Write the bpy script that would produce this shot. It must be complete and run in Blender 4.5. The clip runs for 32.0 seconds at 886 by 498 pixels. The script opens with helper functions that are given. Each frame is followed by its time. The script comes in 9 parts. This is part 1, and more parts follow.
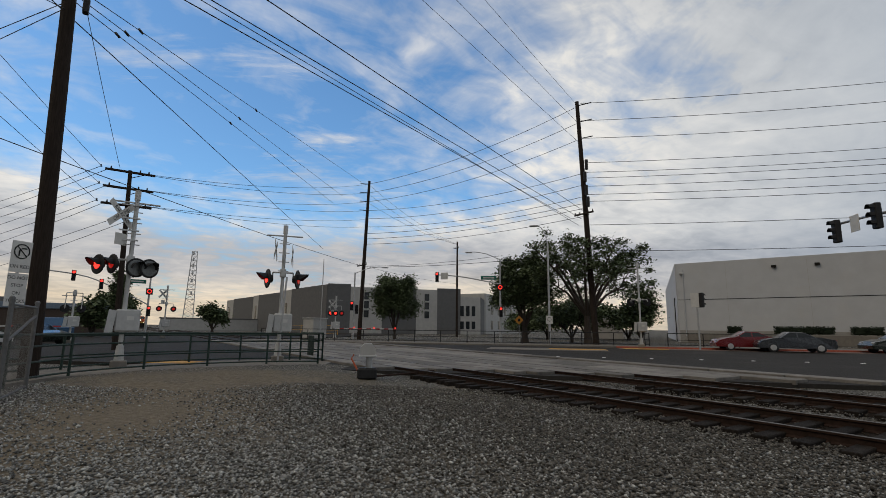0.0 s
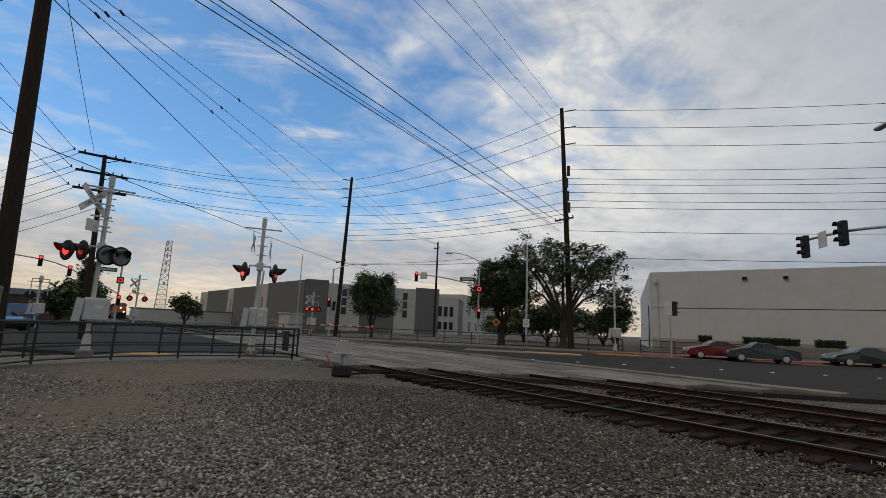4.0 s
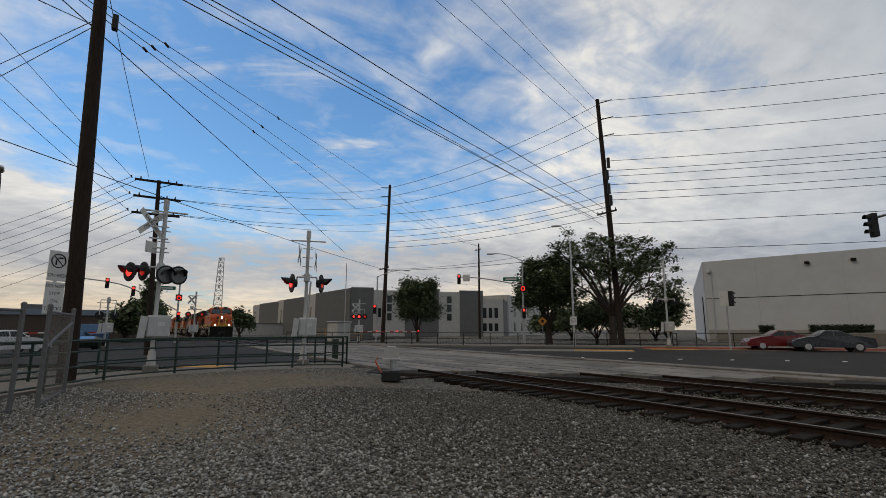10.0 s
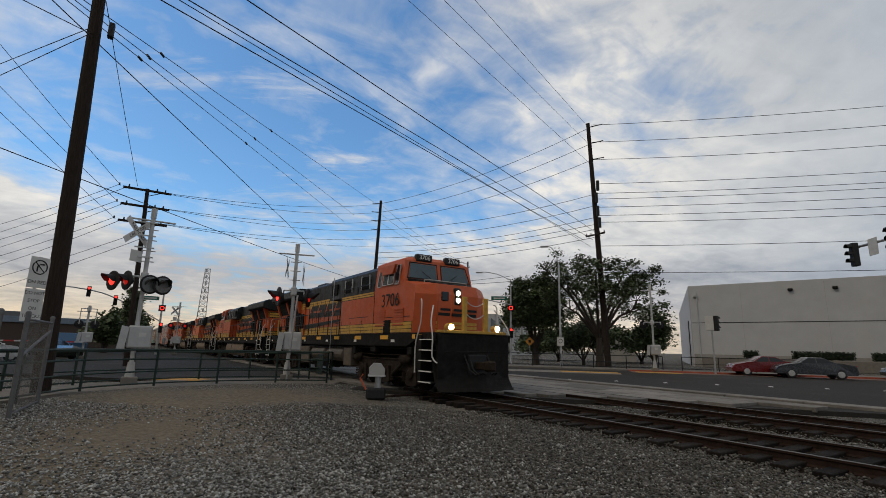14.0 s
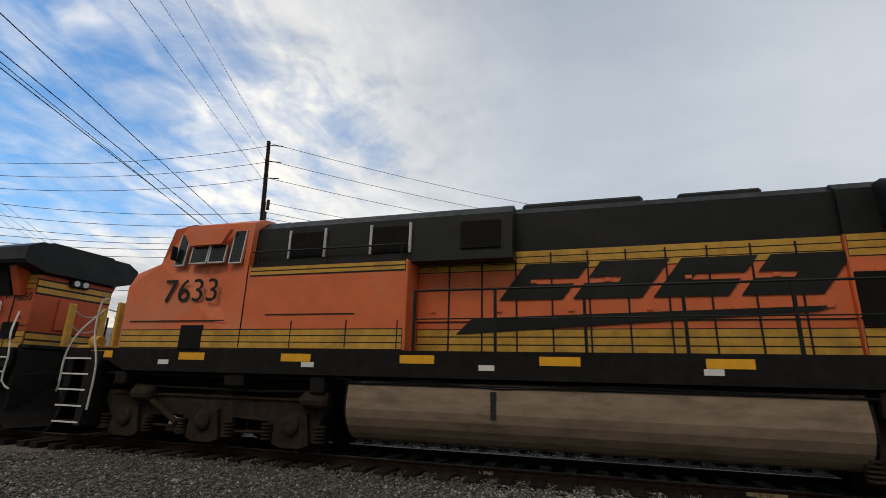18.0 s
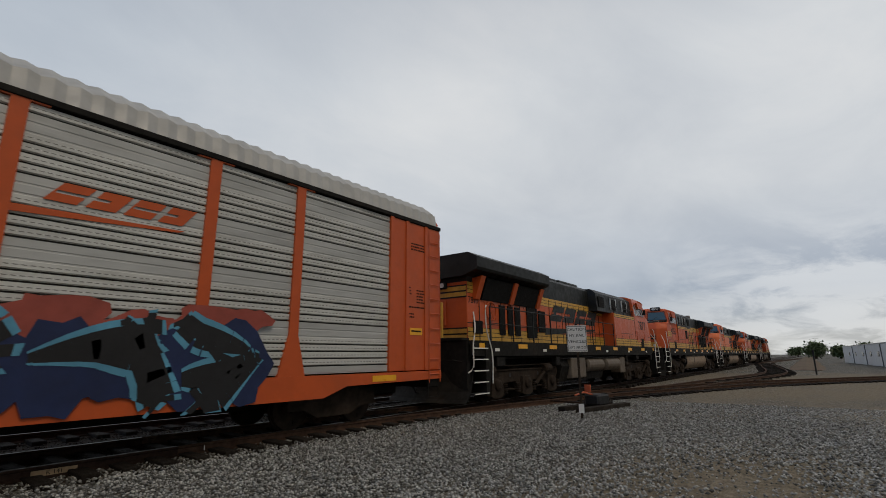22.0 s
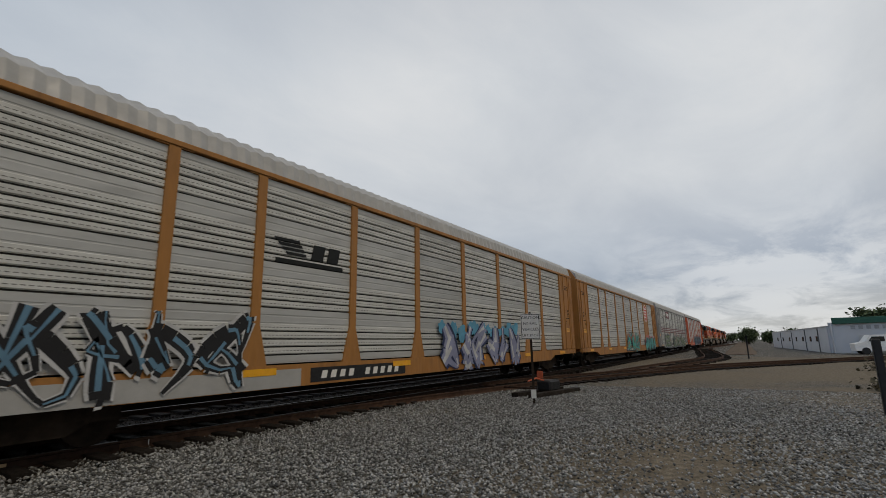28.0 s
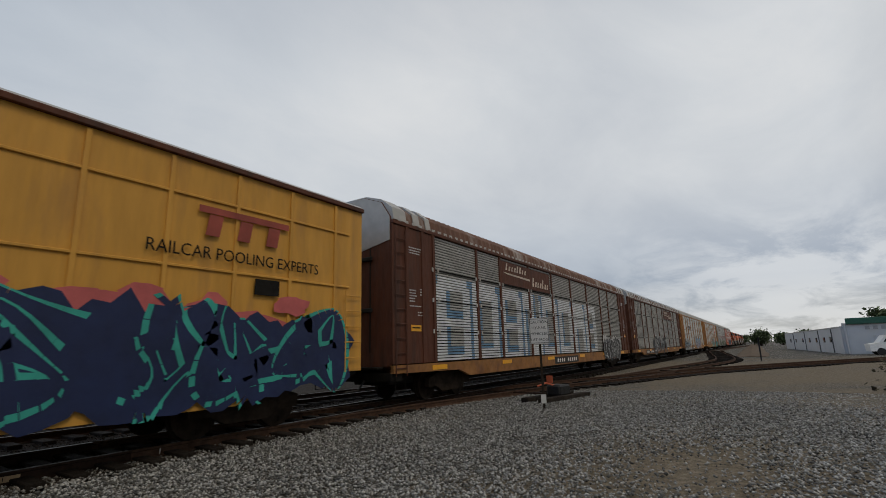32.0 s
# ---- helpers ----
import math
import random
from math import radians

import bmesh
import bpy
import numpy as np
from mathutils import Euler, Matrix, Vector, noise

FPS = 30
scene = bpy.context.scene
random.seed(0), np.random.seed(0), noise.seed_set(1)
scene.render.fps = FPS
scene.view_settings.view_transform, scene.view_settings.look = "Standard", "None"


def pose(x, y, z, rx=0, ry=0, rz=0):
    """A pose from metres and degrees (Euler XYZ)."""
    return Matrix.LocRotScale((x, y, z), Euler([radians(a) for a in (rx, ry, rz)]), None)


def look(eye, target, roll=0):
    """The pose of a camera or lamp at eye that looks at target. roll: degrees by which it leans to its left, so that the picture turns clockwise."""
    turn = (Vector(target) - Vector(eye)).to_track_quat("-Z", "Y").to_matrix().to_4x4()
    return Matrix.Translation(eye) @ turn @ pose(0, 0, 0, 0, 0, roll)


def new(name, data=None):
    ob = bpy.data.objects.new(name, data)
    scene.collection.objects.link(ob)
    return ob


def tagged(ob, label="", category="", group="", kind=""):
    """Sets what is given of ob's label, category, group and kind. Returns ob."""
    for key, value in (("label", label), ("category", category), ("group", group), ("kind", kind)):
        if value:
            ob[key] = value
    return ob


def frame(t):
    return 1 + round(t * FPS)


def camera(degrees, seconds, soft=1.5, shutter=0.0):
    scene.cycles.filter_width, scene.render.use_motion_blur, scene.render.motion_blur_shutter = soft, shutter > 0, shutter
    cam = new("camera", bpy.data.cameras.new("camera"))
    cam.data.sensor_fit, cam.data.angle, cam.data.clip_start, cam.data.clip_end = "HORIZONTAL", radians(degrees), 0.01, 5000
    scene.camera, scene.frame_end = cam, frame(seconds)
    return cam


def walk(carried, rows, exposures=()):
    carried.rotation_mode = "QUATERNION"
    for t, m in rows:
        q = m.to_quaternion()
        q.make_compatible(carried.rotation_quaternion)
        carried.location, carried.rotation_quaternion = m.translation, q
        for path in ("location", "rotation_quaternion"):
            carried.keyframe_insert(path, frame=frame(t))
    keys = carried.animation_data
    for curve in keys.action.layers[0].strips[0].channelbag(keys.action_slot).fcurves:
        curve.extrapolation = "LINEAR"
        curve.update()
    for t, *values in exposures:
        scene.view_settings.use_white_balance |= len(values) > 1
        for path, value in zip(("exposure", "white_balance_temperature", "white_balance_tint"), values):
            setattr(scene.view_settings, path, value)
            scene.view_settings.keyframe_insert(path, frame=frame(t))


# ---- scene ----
# ---------------------------------------------------------------- camera
EYE_Z = 1.58
cam = camera(85.8, 32.0, 0.5, 0.05)
TURNS = [(0, 55.60, 9.36, -0.64), (0.5, 55.83, 10.18, -0.91), (1, 55.42, 10.54, -1.17), (1.5, 54.73, 10.54, -1.13), (2, 54.36, 10.22, -1.07),
         (2.5, 54.10, 9.65, -1.32), (3, 53.61, 9.59, -1.94), (3.5, 53.16, 9.58, -2.33), (5.5, 52.74, 9.01, -2.66), (6, 53.61, 8.83, -2.68),
         (6.5, 54.80, 8.76, -2.24), (7, 55.93, 8.88, -1.55), (7.5, 57.03, 9.10, -1.00), (8, 57.69, 9.42, -0.64), (8.5, 58.01, 9.64, -0.36),
         (9, 58.14, 9.63, -0.14), (9.5, 58.25, 9.60, -0.06), (10, 58.31, 9.61, -0.02), (10.5, 58.35, 9.60, 0.07), (11, 58.33, 9.61, 0.13),
         (11.5, 58.41, 9.77, -0.20), (12, 58.45, 10.00, -0.52), (12.5, 58.39, 10.08, -0.78), (13, 58.03, 10.34, -1.00), (13.5, 57.59, 10.97, -1.06),
         (14, 56.75, 11.71, -1.38), (14.5, 55.88, 12.73, -2.09), (16.5, 55.19, 12.00, -3.37), (17, 53.93, 11.56, -3.26), (17.2, 50.60, 11.90, -3.00),
         (17.5, 40.97, 13.01, -2.71), (17.9, 21.93, 14.93, -1.90), (18, 16.56, 15.33, -1.50), (18.2, 6.77, 15.72, -0.37), (18.4, -5.20, 15.70, 0.58),
         (18.6, -14.92, 15.72, 0.90), (19, -28.55, 14.70, 1.78), (19.5, -36.99, 13.43, 1.22), (20, -42.30, 12.98, 0.80), (20.5, -45.86, 12.98, 0.75),
         (21, -48.03, 13.02, 0.69), (21.5, -50.53, 12.99, 0.61), (22, -52.47, 12.75, 0.45), (22.5, -53.79, 12.47, 0.28), (23, -54.62, 12.25, 0.12),
         (23.5, -55.22, 12.00, 0.01), (24, -55.60, 11.80, -0.02), (24.5, -55.92, 11.70, -0.05), (25, -56.18, 11.66, -0.04), (25.5, -56.35, 11.65, 0.00),
         (27.5, -57.35, 11.47, 0.84), (28, -57.63, 11.34, 0.96), (28.5, -57.80, 11.29, 1.04), (29, -57.83, 11.26, 0.99), (29.5, -57.73, 11.26, 0.98),
         (30, -57.81, 11.22, 1.06), (30.5, -57.89, 11.20, 1.18), (31, -57.77, 11.25, 1.34), (31.5, -57.28, 11.51, 1.58), (32, -56.62, 12.02, 1.65)]
walk(cam, [(t, pose(0, 0, EYE_Z, 90 + p, r, y)) for t, y, p, r in TURNS],
     exposures=[(0, -0.1), (14.0, -0.1), (17.0, 0.32), (18.4, 0.15), (20.0, 0.03), (22.0, 0.1), (32, 0.1)])

# ---------------------------------------------------------------- light
W = bpy.data.worlds.new("sky")
scene.world = W
W.use_nodes = True
N, L = W.node_tree.nodes, W.node_tree.links
N.clear()


def wn(kind, **kw):
    n = N.new(kind)
    for k, v in kw.items():
        n.inputs[k].default_value = v
    return n


def wmath(op, a, b=None):
    n = N.new("ShaderNodeMath")
    n.operation = op
    for i, v in enumerate((a, b)):
        if v is None:
            continue
        if isinstance(v, (int, float)):
            n.inputs[i].default_value = v
        else:
            L.new(v, n.inputs[i])
    return n.outputs[0]


def wramp(src, stops):
    n = N.new("ShaderNodeValToRGB")
    n.color_ramp.elements[0].position, n.color_ramp.elements[0].color = stops[0][0], (*stops[0][1], 1)
    n.color_ramp.elements[1].position, n.color_ramp.elements[1].color = stops[-1][0], (*stops[-1][1], 1)
    for p, c in stops[1:-1]:
        n.color_ramp.elements.new(p).color = (*c, 1)
    L.new(src, n.inputs[0])
    return n.outputs[0]


def wmix(fac, a, b):
    n = N.new("ShaderNodeMix")
    n.data_type = "RGBA"
    for i, v in ((0, fac), (6, a), (7, b)):
        if isinstance(v, tuple):
            n.inputs[i].default_value = (*v, 1)
        elif isinstance(v, float):
            n.inputs[i].default_value = v
        else:
            L.new(v, n.inputs[i])
    return n.outputs[2]


SUN_ELEVATION, SUN_YAW = 52.0, 170.0        # behind thin cloud, at the camera's back
sky = N.new("ShaderNodeTexSky")
sky.sky_type, sky.sun_disc = "NISHITA", False
sky.sun_elevation, sky.sun_rotation = radians(SUN_ELEVATION), radians(-SUN_YAW)
coord = N.new("ShaderNodeTexCoord").outputs["Generated"]
sep = N.new("ShaderNodeSeparateXYZ")
L.new(coord, sep.inputs[0])
dx, dy, dz = sep.outputs
up = wmath("MAXIMUM", dz, 0.0)
den = wmath("ADD", up, 0.16)
comb = N.new("ShaderNodeCombineXYZ")
L.new(wmath("DIVIDE", dx, den), comb.inputs[0])
L.new(wmath("DIVIDE", dy, den), comb.inputs[1])
plane = comb.outputs[0]


def wnoise(scale, detail, rough, dist=0.0, stretch=(1, 1, 1), shift=(0, 0, 0), turn=0, kind="POINT"):
    m = N.new("ShaderNodeMapping")
    m.vector_type = kind
    m.inputs["Scale"].default_value, m.inputs["Location"].default_value = stretch, shift
    m.inputs["Rotation"].default_value = (0, 0, radians(turn))
    L.new(plane, m.inputs[0])
    n = wn("ShaderNodeTexNoise", Scale=scale, Detail=detail, Roughness=rough, Distortion=dist)
    L.new(m.outputs[0], n.inputs["Vector"])
    return n.outputs[0]


puffs = wnoise(1.3, 8.0, 0.62, 0.4, (1, 1.5, 1), (3.1, 1.2, 0), 25)
sheets = wnoise(0.35, 4.0, 0.55, 0.2, (1, 1.3, 1), (0.4, 2.2, 0), 40)
ripple = wnoise(8.5, 4.0, 0.55, 0.5, (1, 0.6, 1), (0, 0, 0), 20)
level = wmath("MAXIMUM", wmath("SQRT", wmath("ADD", wmath("MULTIPLY", dx, dx), wmath("MULTIPLY", dy, dy))), 0.01)


def toward(azimuth):
    """Cosine of the bearing away from an azimuth (degrees from +y, to the left)."""
    return wmath("DIVIDE", wmath("ADD", wmath("MULTIPLY", dx, -math.sin(radians(azimuth))), wmath("MULTIPLY", dy, math.cos(radians(azimuth)))), level)


def grey(v):
    return (v, v, v)


def wmul(a, c, fac=1.0):
    n = N.new("ShaderNodeMix")
    n.data_type, n.blend_type = "RGBA", "MULTIPLY"
    n.inputs[0].default_value = fac
    for i, v in ((6, a), (7, c)):
        if isinstance(v, tuple):
            n.inputs[i].default_value = (*v, 1)
        else:
            L.new(v, n.inputs[i])
    return n.outputs[2]


# a clear window over the street, rippled cloud beside it, overcast along the railway and overhead
window = wramp(wmath("ADD", toward(78), wmath("MULTIPLY", wmath("SUBTRACT", sheets, 0.5), 0.5)), [(0.74, grey(0)), (0.97, grey(1))])
left_bank = wramp(toward(112), [(0.90, grey(0)), (0.985, grey(1))])
west = wramp(toward(75), [(0.30, grey(0)), (0.75, grey(1))])
high = wmath("MAXIMUM", wmath("SUBTRACT", up, 0.52), 0.0)
back = wmath("MAXIMUM", wmath("SUBTRACT", -0.15, dy), 0.0)
low = wramp(up, [(0.13, grey(1)), (0.26, grey(0))])
heap = wmath("MULTIPLY", wramp(up, [(0.19, grey(1)), (0.30, grey(0))]), left_bank)
cover = wmath("ADD", wmath("ADD", 0.90, wmath("MULTIPLY", window, -0.70)), wmath("MULTIPLY", wmath("SUBTRACT", puffs, 0.5), 1.25))
cover = wmath("ADD", cover, wmath("MULTIPLY", wmath("SUBTRACT", ripple, 0.5), 1.0))
cover = wmath("ADD", cover, wmath("MULTIPLY", wmath("SUBTRACT", 1.0, west), 0.75))
cover = wmath("ADD", wmath("ADD", cover, wmath("MULTIPLY", low, 0.80)), wmath("MULTIPLY", heap, 0.62))
veil = wmath("MULTIPLY", wramp(up, [(0.20, grey(1)), (0.36, grey(0))]), wramp(toward(96), [(0.72, grey(1)), (0.95, grey(0))]))
cover = wmath("ADD", cover, wmath("MULTIPLY", veil, 0.30))
cover = wmath("ADD", wmath("ADD", cover, wmath("MULTIPLY", high, 1.6)), wmath("MULTIPLY", back, 0.9))
streak = wnoise(1.9, 9.0, 0.66, 0.35, (2.3, 0.8, 1), (7.3, 0.6, 0), 62, "TEXTURE")
thin = wmath("MULTIPLY", wramp(streak, [(0.55, grey(0)), (0.68, grey(1))]), wramp(ripple, [(0.36, grey(0.15)), (0.58, grey(0.85))]))
dens = wramp(cover, [(0.24, grey(0.0)), (0.60, grey(0.40)), (1.05, grey(1))])
texture = wmath("ADD", wmath("MULTIPLY", puffs, 0.60), wmath("MULTIPLY", ripple, 0.40))
bright = wramp(texture, [(0.34, (0.50, 0.54, 0.60)), (0.50, (0.70, 0.73, 0.77)), (0.64, (0.88, 0.885, 0.885))])
smooth = wramp(wmath("ADD", wmath("MULTIPLY", sheets, 0.7), wmath("MULTIPLY", puffs, 0.3)), [(0.36, (0.45, 0.49, 0.545)), (0.52, (0.555, 0.59, 0.63)), (0.64, (0.65, 0.67, 0.69))])
shade = wmix(west, smooth, bright)
# a dark bank low over the street with warm light under it; a blue-grey streak and bright heaps low along the railway
wavy = wmath("ADD", up, wmath("MULTIPLY", wmath("SUBTRACT", wnoise(0.8, 5.0, 0.55, 0.3, (0.5, 0.5, 1), (5, 1, 0)), 0.5), 0.14))
bank_w = wramp(wavy, [(0.03, (1.10, 0.90, 0.66)), (0.065, (1.16, 1.00, 0.80)), (0.095, (0.80, 0.765, 0.74)), (0.15, (0.75, 0.74, 0.745)), (0.20, (1.12, 1.08, 1.02))])
bank_e = wramp(wavy, [(0.02, (0.84, 0.80, 0.73)), (0.07, (0.80, 0.81, 0.81)), (0.12, (0.72, 0.77, 0.83)), (0.18, (0.86, 0.89, 0.93)), (0.30, (1.05, 1.04, 1.03))])
bank = wmix(west, wmul(bank_e, wramp(toward(-85), [(0.25, (0.84, 0.88, 0.93)), (0.95, (1.07, 1.06, 1.05))])), bank_w)
glow = wmath("MULTIPLY", wramp(toward(-97), [(0.93, grey(0)), (0.99, grey(1))]), wramp(wmath("ADD", puffs, wmath("MULTIPLY", low, 0.12)), [(0.50, grey(0)), (0.66, grey(1))]))


cloud = wmix(wmath("MULTIPLY", wmath("MULTIPLY", glow, low), 0.5), wmul(shade, bank), (0.84, 0.85, 0.85))
# Unseen sky overhead and behind is dimmed and warmed to lower the ambient light.
dim = wmix(wmath("MINIMUM", wmath("MULTIPLY", back, 1.4), 1.0), wramp(high, [(0.0, grey(1)), (0.2, (0.76, 0.775, 0.81)), (0.46, (0.58, 0.57, 0.56))]), (0.54, 0.49, 0.42))
cloud = wmul(cloud, dim)
clear = wmul(sky.outputs[0], (0.115, 0.172, 0.205))
both = wmix(wmath("MAXIMUM", dens, wmath("MULTIPLY", thin, wmath("MULTIPLY", window, 0.9))), clear, cloud)
bg = N.new("ShaderNodeBackground")
L.new(both, bg.inputs[0])
bg.inputs[1].default_value = 0.93
out = N.new("ShaderNodeOutputWorld")
L.new(bg.outputs[0], out.inputs[0])

sun = new("sun", bpy.data.lights.new("sun", "SUN"))
sun.data.energy, sun.data.angle, sun.data.color = 0.75, radians(20), (1.0, 0.84, 0.64)
sun.matrix_world = look((0, 0, 60), (60 * math.sin(radians(SUN_YAW)) * math.cos(radians(SUN_ELEVATION)), -60 * math.cos(radians(SUN_YAW)) * math.cos(radians(SUN_ELEVATION)), 60 - 60 * math.sin(radians(SUN_ELEVATION))))

# ---------------------------------------------------------------- materials
MATS = {}


def material(name, color, rough=0.6, metal=0.0, var=0.25, scale=6.0, stain=None, stain_amount=0.4, stain_scale=0.8, bump=0.0, bump_scale=40.0,
             emit=None, power=0.0, coat=0.0, spread=0.0, alpha=1.0, trans=0.0, ior=1.45, stretch=(1, 1, 1), island=False, spec=0.5):
    if name in MATS:
        return MATS[name]
    m = bpy.data.materials.new(name)
    MATS[name] = m
    m.use_nodes = True
    nt = m.node_tree
    b = nt.nodes["Principled BSDF"]
    b.inputs["Roughness"].default_value, b.inputs["Metallic"].default_value = rough, metal
    b.inputs["Coat Weight"].default_value = coat
    b.inputs["Specular IOR Level"].default_value = spec
    b.inputs["Transmission Weight"].default_value, b.inputs["IOR"].default_value = trans, ior
    if emit:
        b.inputs["Emission Color"].default_value, b.inputs["Emission Strength"].default_value = (*emit, 1), power
    tc = nt.nodes.new("ShaderNodeTexCoord")
    mp = nt.nodes.new("ShaderNodeMapping")
    mp.inputs["Scale"].default_value = stretch
    nt.links.new(tc.outputs["Object"], mp.inputs[0])

    def nz(s, d=4.0):
        n = nt.nodes.new("ShaderNodeTexNoise")
        n.inputs["Scale"].default_value, n.inputs["Detail"].default_value, n.inputs["Roughness"].default_value = s, d, 0.6
        nt.links.new(mp.outputs[0], n.inputs["Vector"])
        return n.outputs[0]

    def mix(f, a, c, mode="MIX"):
        n = nt.nodes.new("ShaderNodeMix")
        n.data_type, n.blend_type = "RGBA", mode
        for i, v in ((0, f), (6, a), (7, c)):
            if isinstance(v, tuple):
                n.inputs[i].default_value = (*v, 1)
            elif isinstance(v, (int, float)):
                n.inputs[i].default_value = v
            else:
                nt.links.new(v, n.inputs[i])
        return n.outputs[2]

    def ramp(src, p0, c0, p1, c1):
        n = nt.nodes.new("ShaderNodeValToRGB")
        e = n.color_ramp.elements
        e[0].position, e[0].color, e[1].position, e[1].color = p0, (c0, c0, c0, 1), p1, (c1, c1, c1, 1)
        nt.links.new(src, n.inputs[0])
        return n.outputs[0]
    col = mix(1.0, tuple(color), ramp(nz(scale), 0.3, 1 - var, 0.7, 1 + var * 0.6), "MULTIPLY")
    if stain:
        col = mix(ramp(nz(stain_scale, 6.0), 0.52, 0.0, 0.72, stain_amount), col, tuple(stain))
    if spread:
        if island:
            src = nt.nodes.new("ShaderNodeNewGeometry").outputs["Random Per Island"]
        else:
            src = nt.nodes.new("ShaderNodeObjectInfo").outputs["Random"]
        col = mix(1.0, col, ramp(src, 0.0, 1 - spread, 1.0, 1 + spread), "MULTIPLY")
    nt.links.new(col, b.inputs["Base Color"])
    rr = ramp(nz(scale * 2.3), 0.3, max(rough - 0.12, 0.03), 0.7, min(rough + 0.15, 1))
    nt.links.new(rr, b.inputs["Roughness"])
    if bump:
        bp = nt.nodes.new("ShaderNodeBump")
        bp.inputs["Strength"].default_value, bp.inputs["Distance"].default_value = bump, 0.02
        nt.links.new(nz(bump_scale), bp.inputs["Height"])
        nt.links.new(bp.outputs[0], b.inputs["Normal"])
    return m


ORANGE = material("orange_paint", (0.53, 0.09, 0.018), 0.42, var=0.10, scale=3, stain=(0.30, 0.09, 0.04), stain_amount=0.35, stain_scale=0.7)
ORANGE_FADED = material("faded_orange_paint", (0.72, 0.165, 0.055), 0.5, var=0.10, scale=3, stain=(0.62, 0.30, 0.18), stain_amount=0.5, stain_scale=0.6)
ORANGE_DULL = material("sooty_orange_paint", (0.52, 0.085, 0.018), 0.5, var=0.15, scale=2.5, stain=(0.16, 0.045, 0.02), stain_amount=0.6, stain_scale=0.8)
BLACK = material("black_paint", (0.011, 0.013, 0.013), 0.5, var=0.3, scale=2, stain=(0.04, 0.036, 0.032), stain_amount=0.35, spec=0.3)
YELLOW = material("yellow_stripe_paint", (0.60, 0.34, 0.05), 0.5, var=0.2, scale=5, stain=(0.16, 0.09, 0.03), stain_amount=0.5, stain_scale=1.5)
YELLOW_BRIGHT = material("yellow_reflector", (0.85, 0.42, 0.02), 0.35, var=0.1, emit=None)
FRAME = material("grimy_black_frame", (0.013, 0.012, 0.011), 0.75, var=0.4, scale=4, stain=(0.035, 0.028, 0.022), stain_amount=0.6, stain_scale=1.1, spec=0.18)
TRUCKM = material("rusty_brown_truck_steel", (0.032, 0.023, 0.017), 0.85, var=0.45, scale=5, stain=(0.06, 0.045, 0.034), stain_amount=0.6, stain_scale=2, spec=0.18)
TANK = material("dusty_tan_tank", (0.25, 0.185, 0.13), 0.7, var=0.3, scale=2, stain=(0.075, 0.052, 0.036), stain_amount=0.7, stain_scale=0.8, stretch=(1, 1, 3))
TANK_GREY = material("grey_steel_tank", (0.135, 0.108, 0.082), 0.6, 0.1, var=0.25, scale=2, stain=(0.10, 0.08, 0.06), stain_amount=0.6)
WHITEP = material("white_paint", (0.78, 0.77, 0.74), 0.5, var=0.1)
HANDRAIL_GREY = material("pale_grey_handrail", (0.52, 0.50, 0.47), 0.5, var=0.2)
HANDRAIL_PALE = material("worn_white_handrail", (0.62, 0.60, 0.56), 0.5, var=0.2, stain=(0.3, 0.27, 0.24), stain_amount=0.5)
DARKGLASS = material("dark_window_glass", (0.012, 0.016, 0.018), 0.08, var=0.1)
SKYGLASS = material("blue_tinted_windshield", (0.05, 0.09, 0.11), 0.06, var=0.1)
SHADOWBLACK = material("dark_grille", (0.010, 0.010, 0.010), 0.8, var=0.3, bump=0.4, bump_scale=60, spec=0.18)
ALU = material("aluminium_trim", (0.55, 0.55, 0.54), 0.4, 0.6, var=0.15)
LAMP = material("headlight_glow", (1, 0.95, 0.85), 0.2, emit=(1.0, 0.90, 0.70), power=22)
REDLAMP = material("red_lamp_glow", (0.5, 0.02, 0.02), 0.25, emit=(1.0, 0.03, 0.02), power=2.6)
# Faint emission added: unlit lenses, filler caps and tail lights glow a little.
REDDIM = material("faint_glow_red_lens", (0.12, 0.008, 0.008), 0.2, emit=(1.0, 0.03, 0.02), power=0.35)
RAILM = material("dark_rusty_rail", (0.040, 0.024, 0.018), 0.7, 0.3, var=0.4, scale=8, stain=(0.05, 0.03, 0.02), stain_amount=0.5, spec=0.18)
RAILRUST = material("rusty_brown_rail", (0.085, 0.050, 0.034), 0.85, 0.1, var=0.4, scale=8, stain=(0.045, 0.028, 0.02), stain_amount=0.6, spec=0.2)
RAILTOP = material("worn_rail_head", (0.12, 0.105, 0.095), 0.5, 0.6, var=0.2, scale=9, stretch=(0.2, 6, 1))
TIE = material("weathered_timber_tie", (0.019, 0.015, 0.012), 0.9, var=0.4, scale=9, stain=(0.05, 0.042, 0.034), stain_amount=0.5, stretch=(4, 1, 1), spread=0.3, bump=0.5, spec=0.18)
STEEL = material("galvanised_steel", (0.46, 0.46, 0.46), 0.45, 0.55, var=0.2, scale=4, stain=(0.26, 0.25, 0.24), stain_amount=0.4)
ALPAINT = material("silver_signal_paint", (0.50, 0.50, 0.49), 0.5, 0.25, var=0.15, scale=4, stain=(0.22, 0.21, 0.20), stain_amount=0.4, stain_scale=2)
# Pale grey stands for sky reflected in unlit signal lenses.
GREYLENS = material("unlit_lens_sky_reflection", (0.16, 0.17, 0.17), 0.3, var=0.2)
FENCESTEEL = material("dull_fence_steel", (0.15, 0.15, 0.15), 0.6, 0.4, var=0.2)
GREENRAIL = material("dark_green_railing_paint", (0.012, 0.032, 0.024), 0.5, var=0.2)
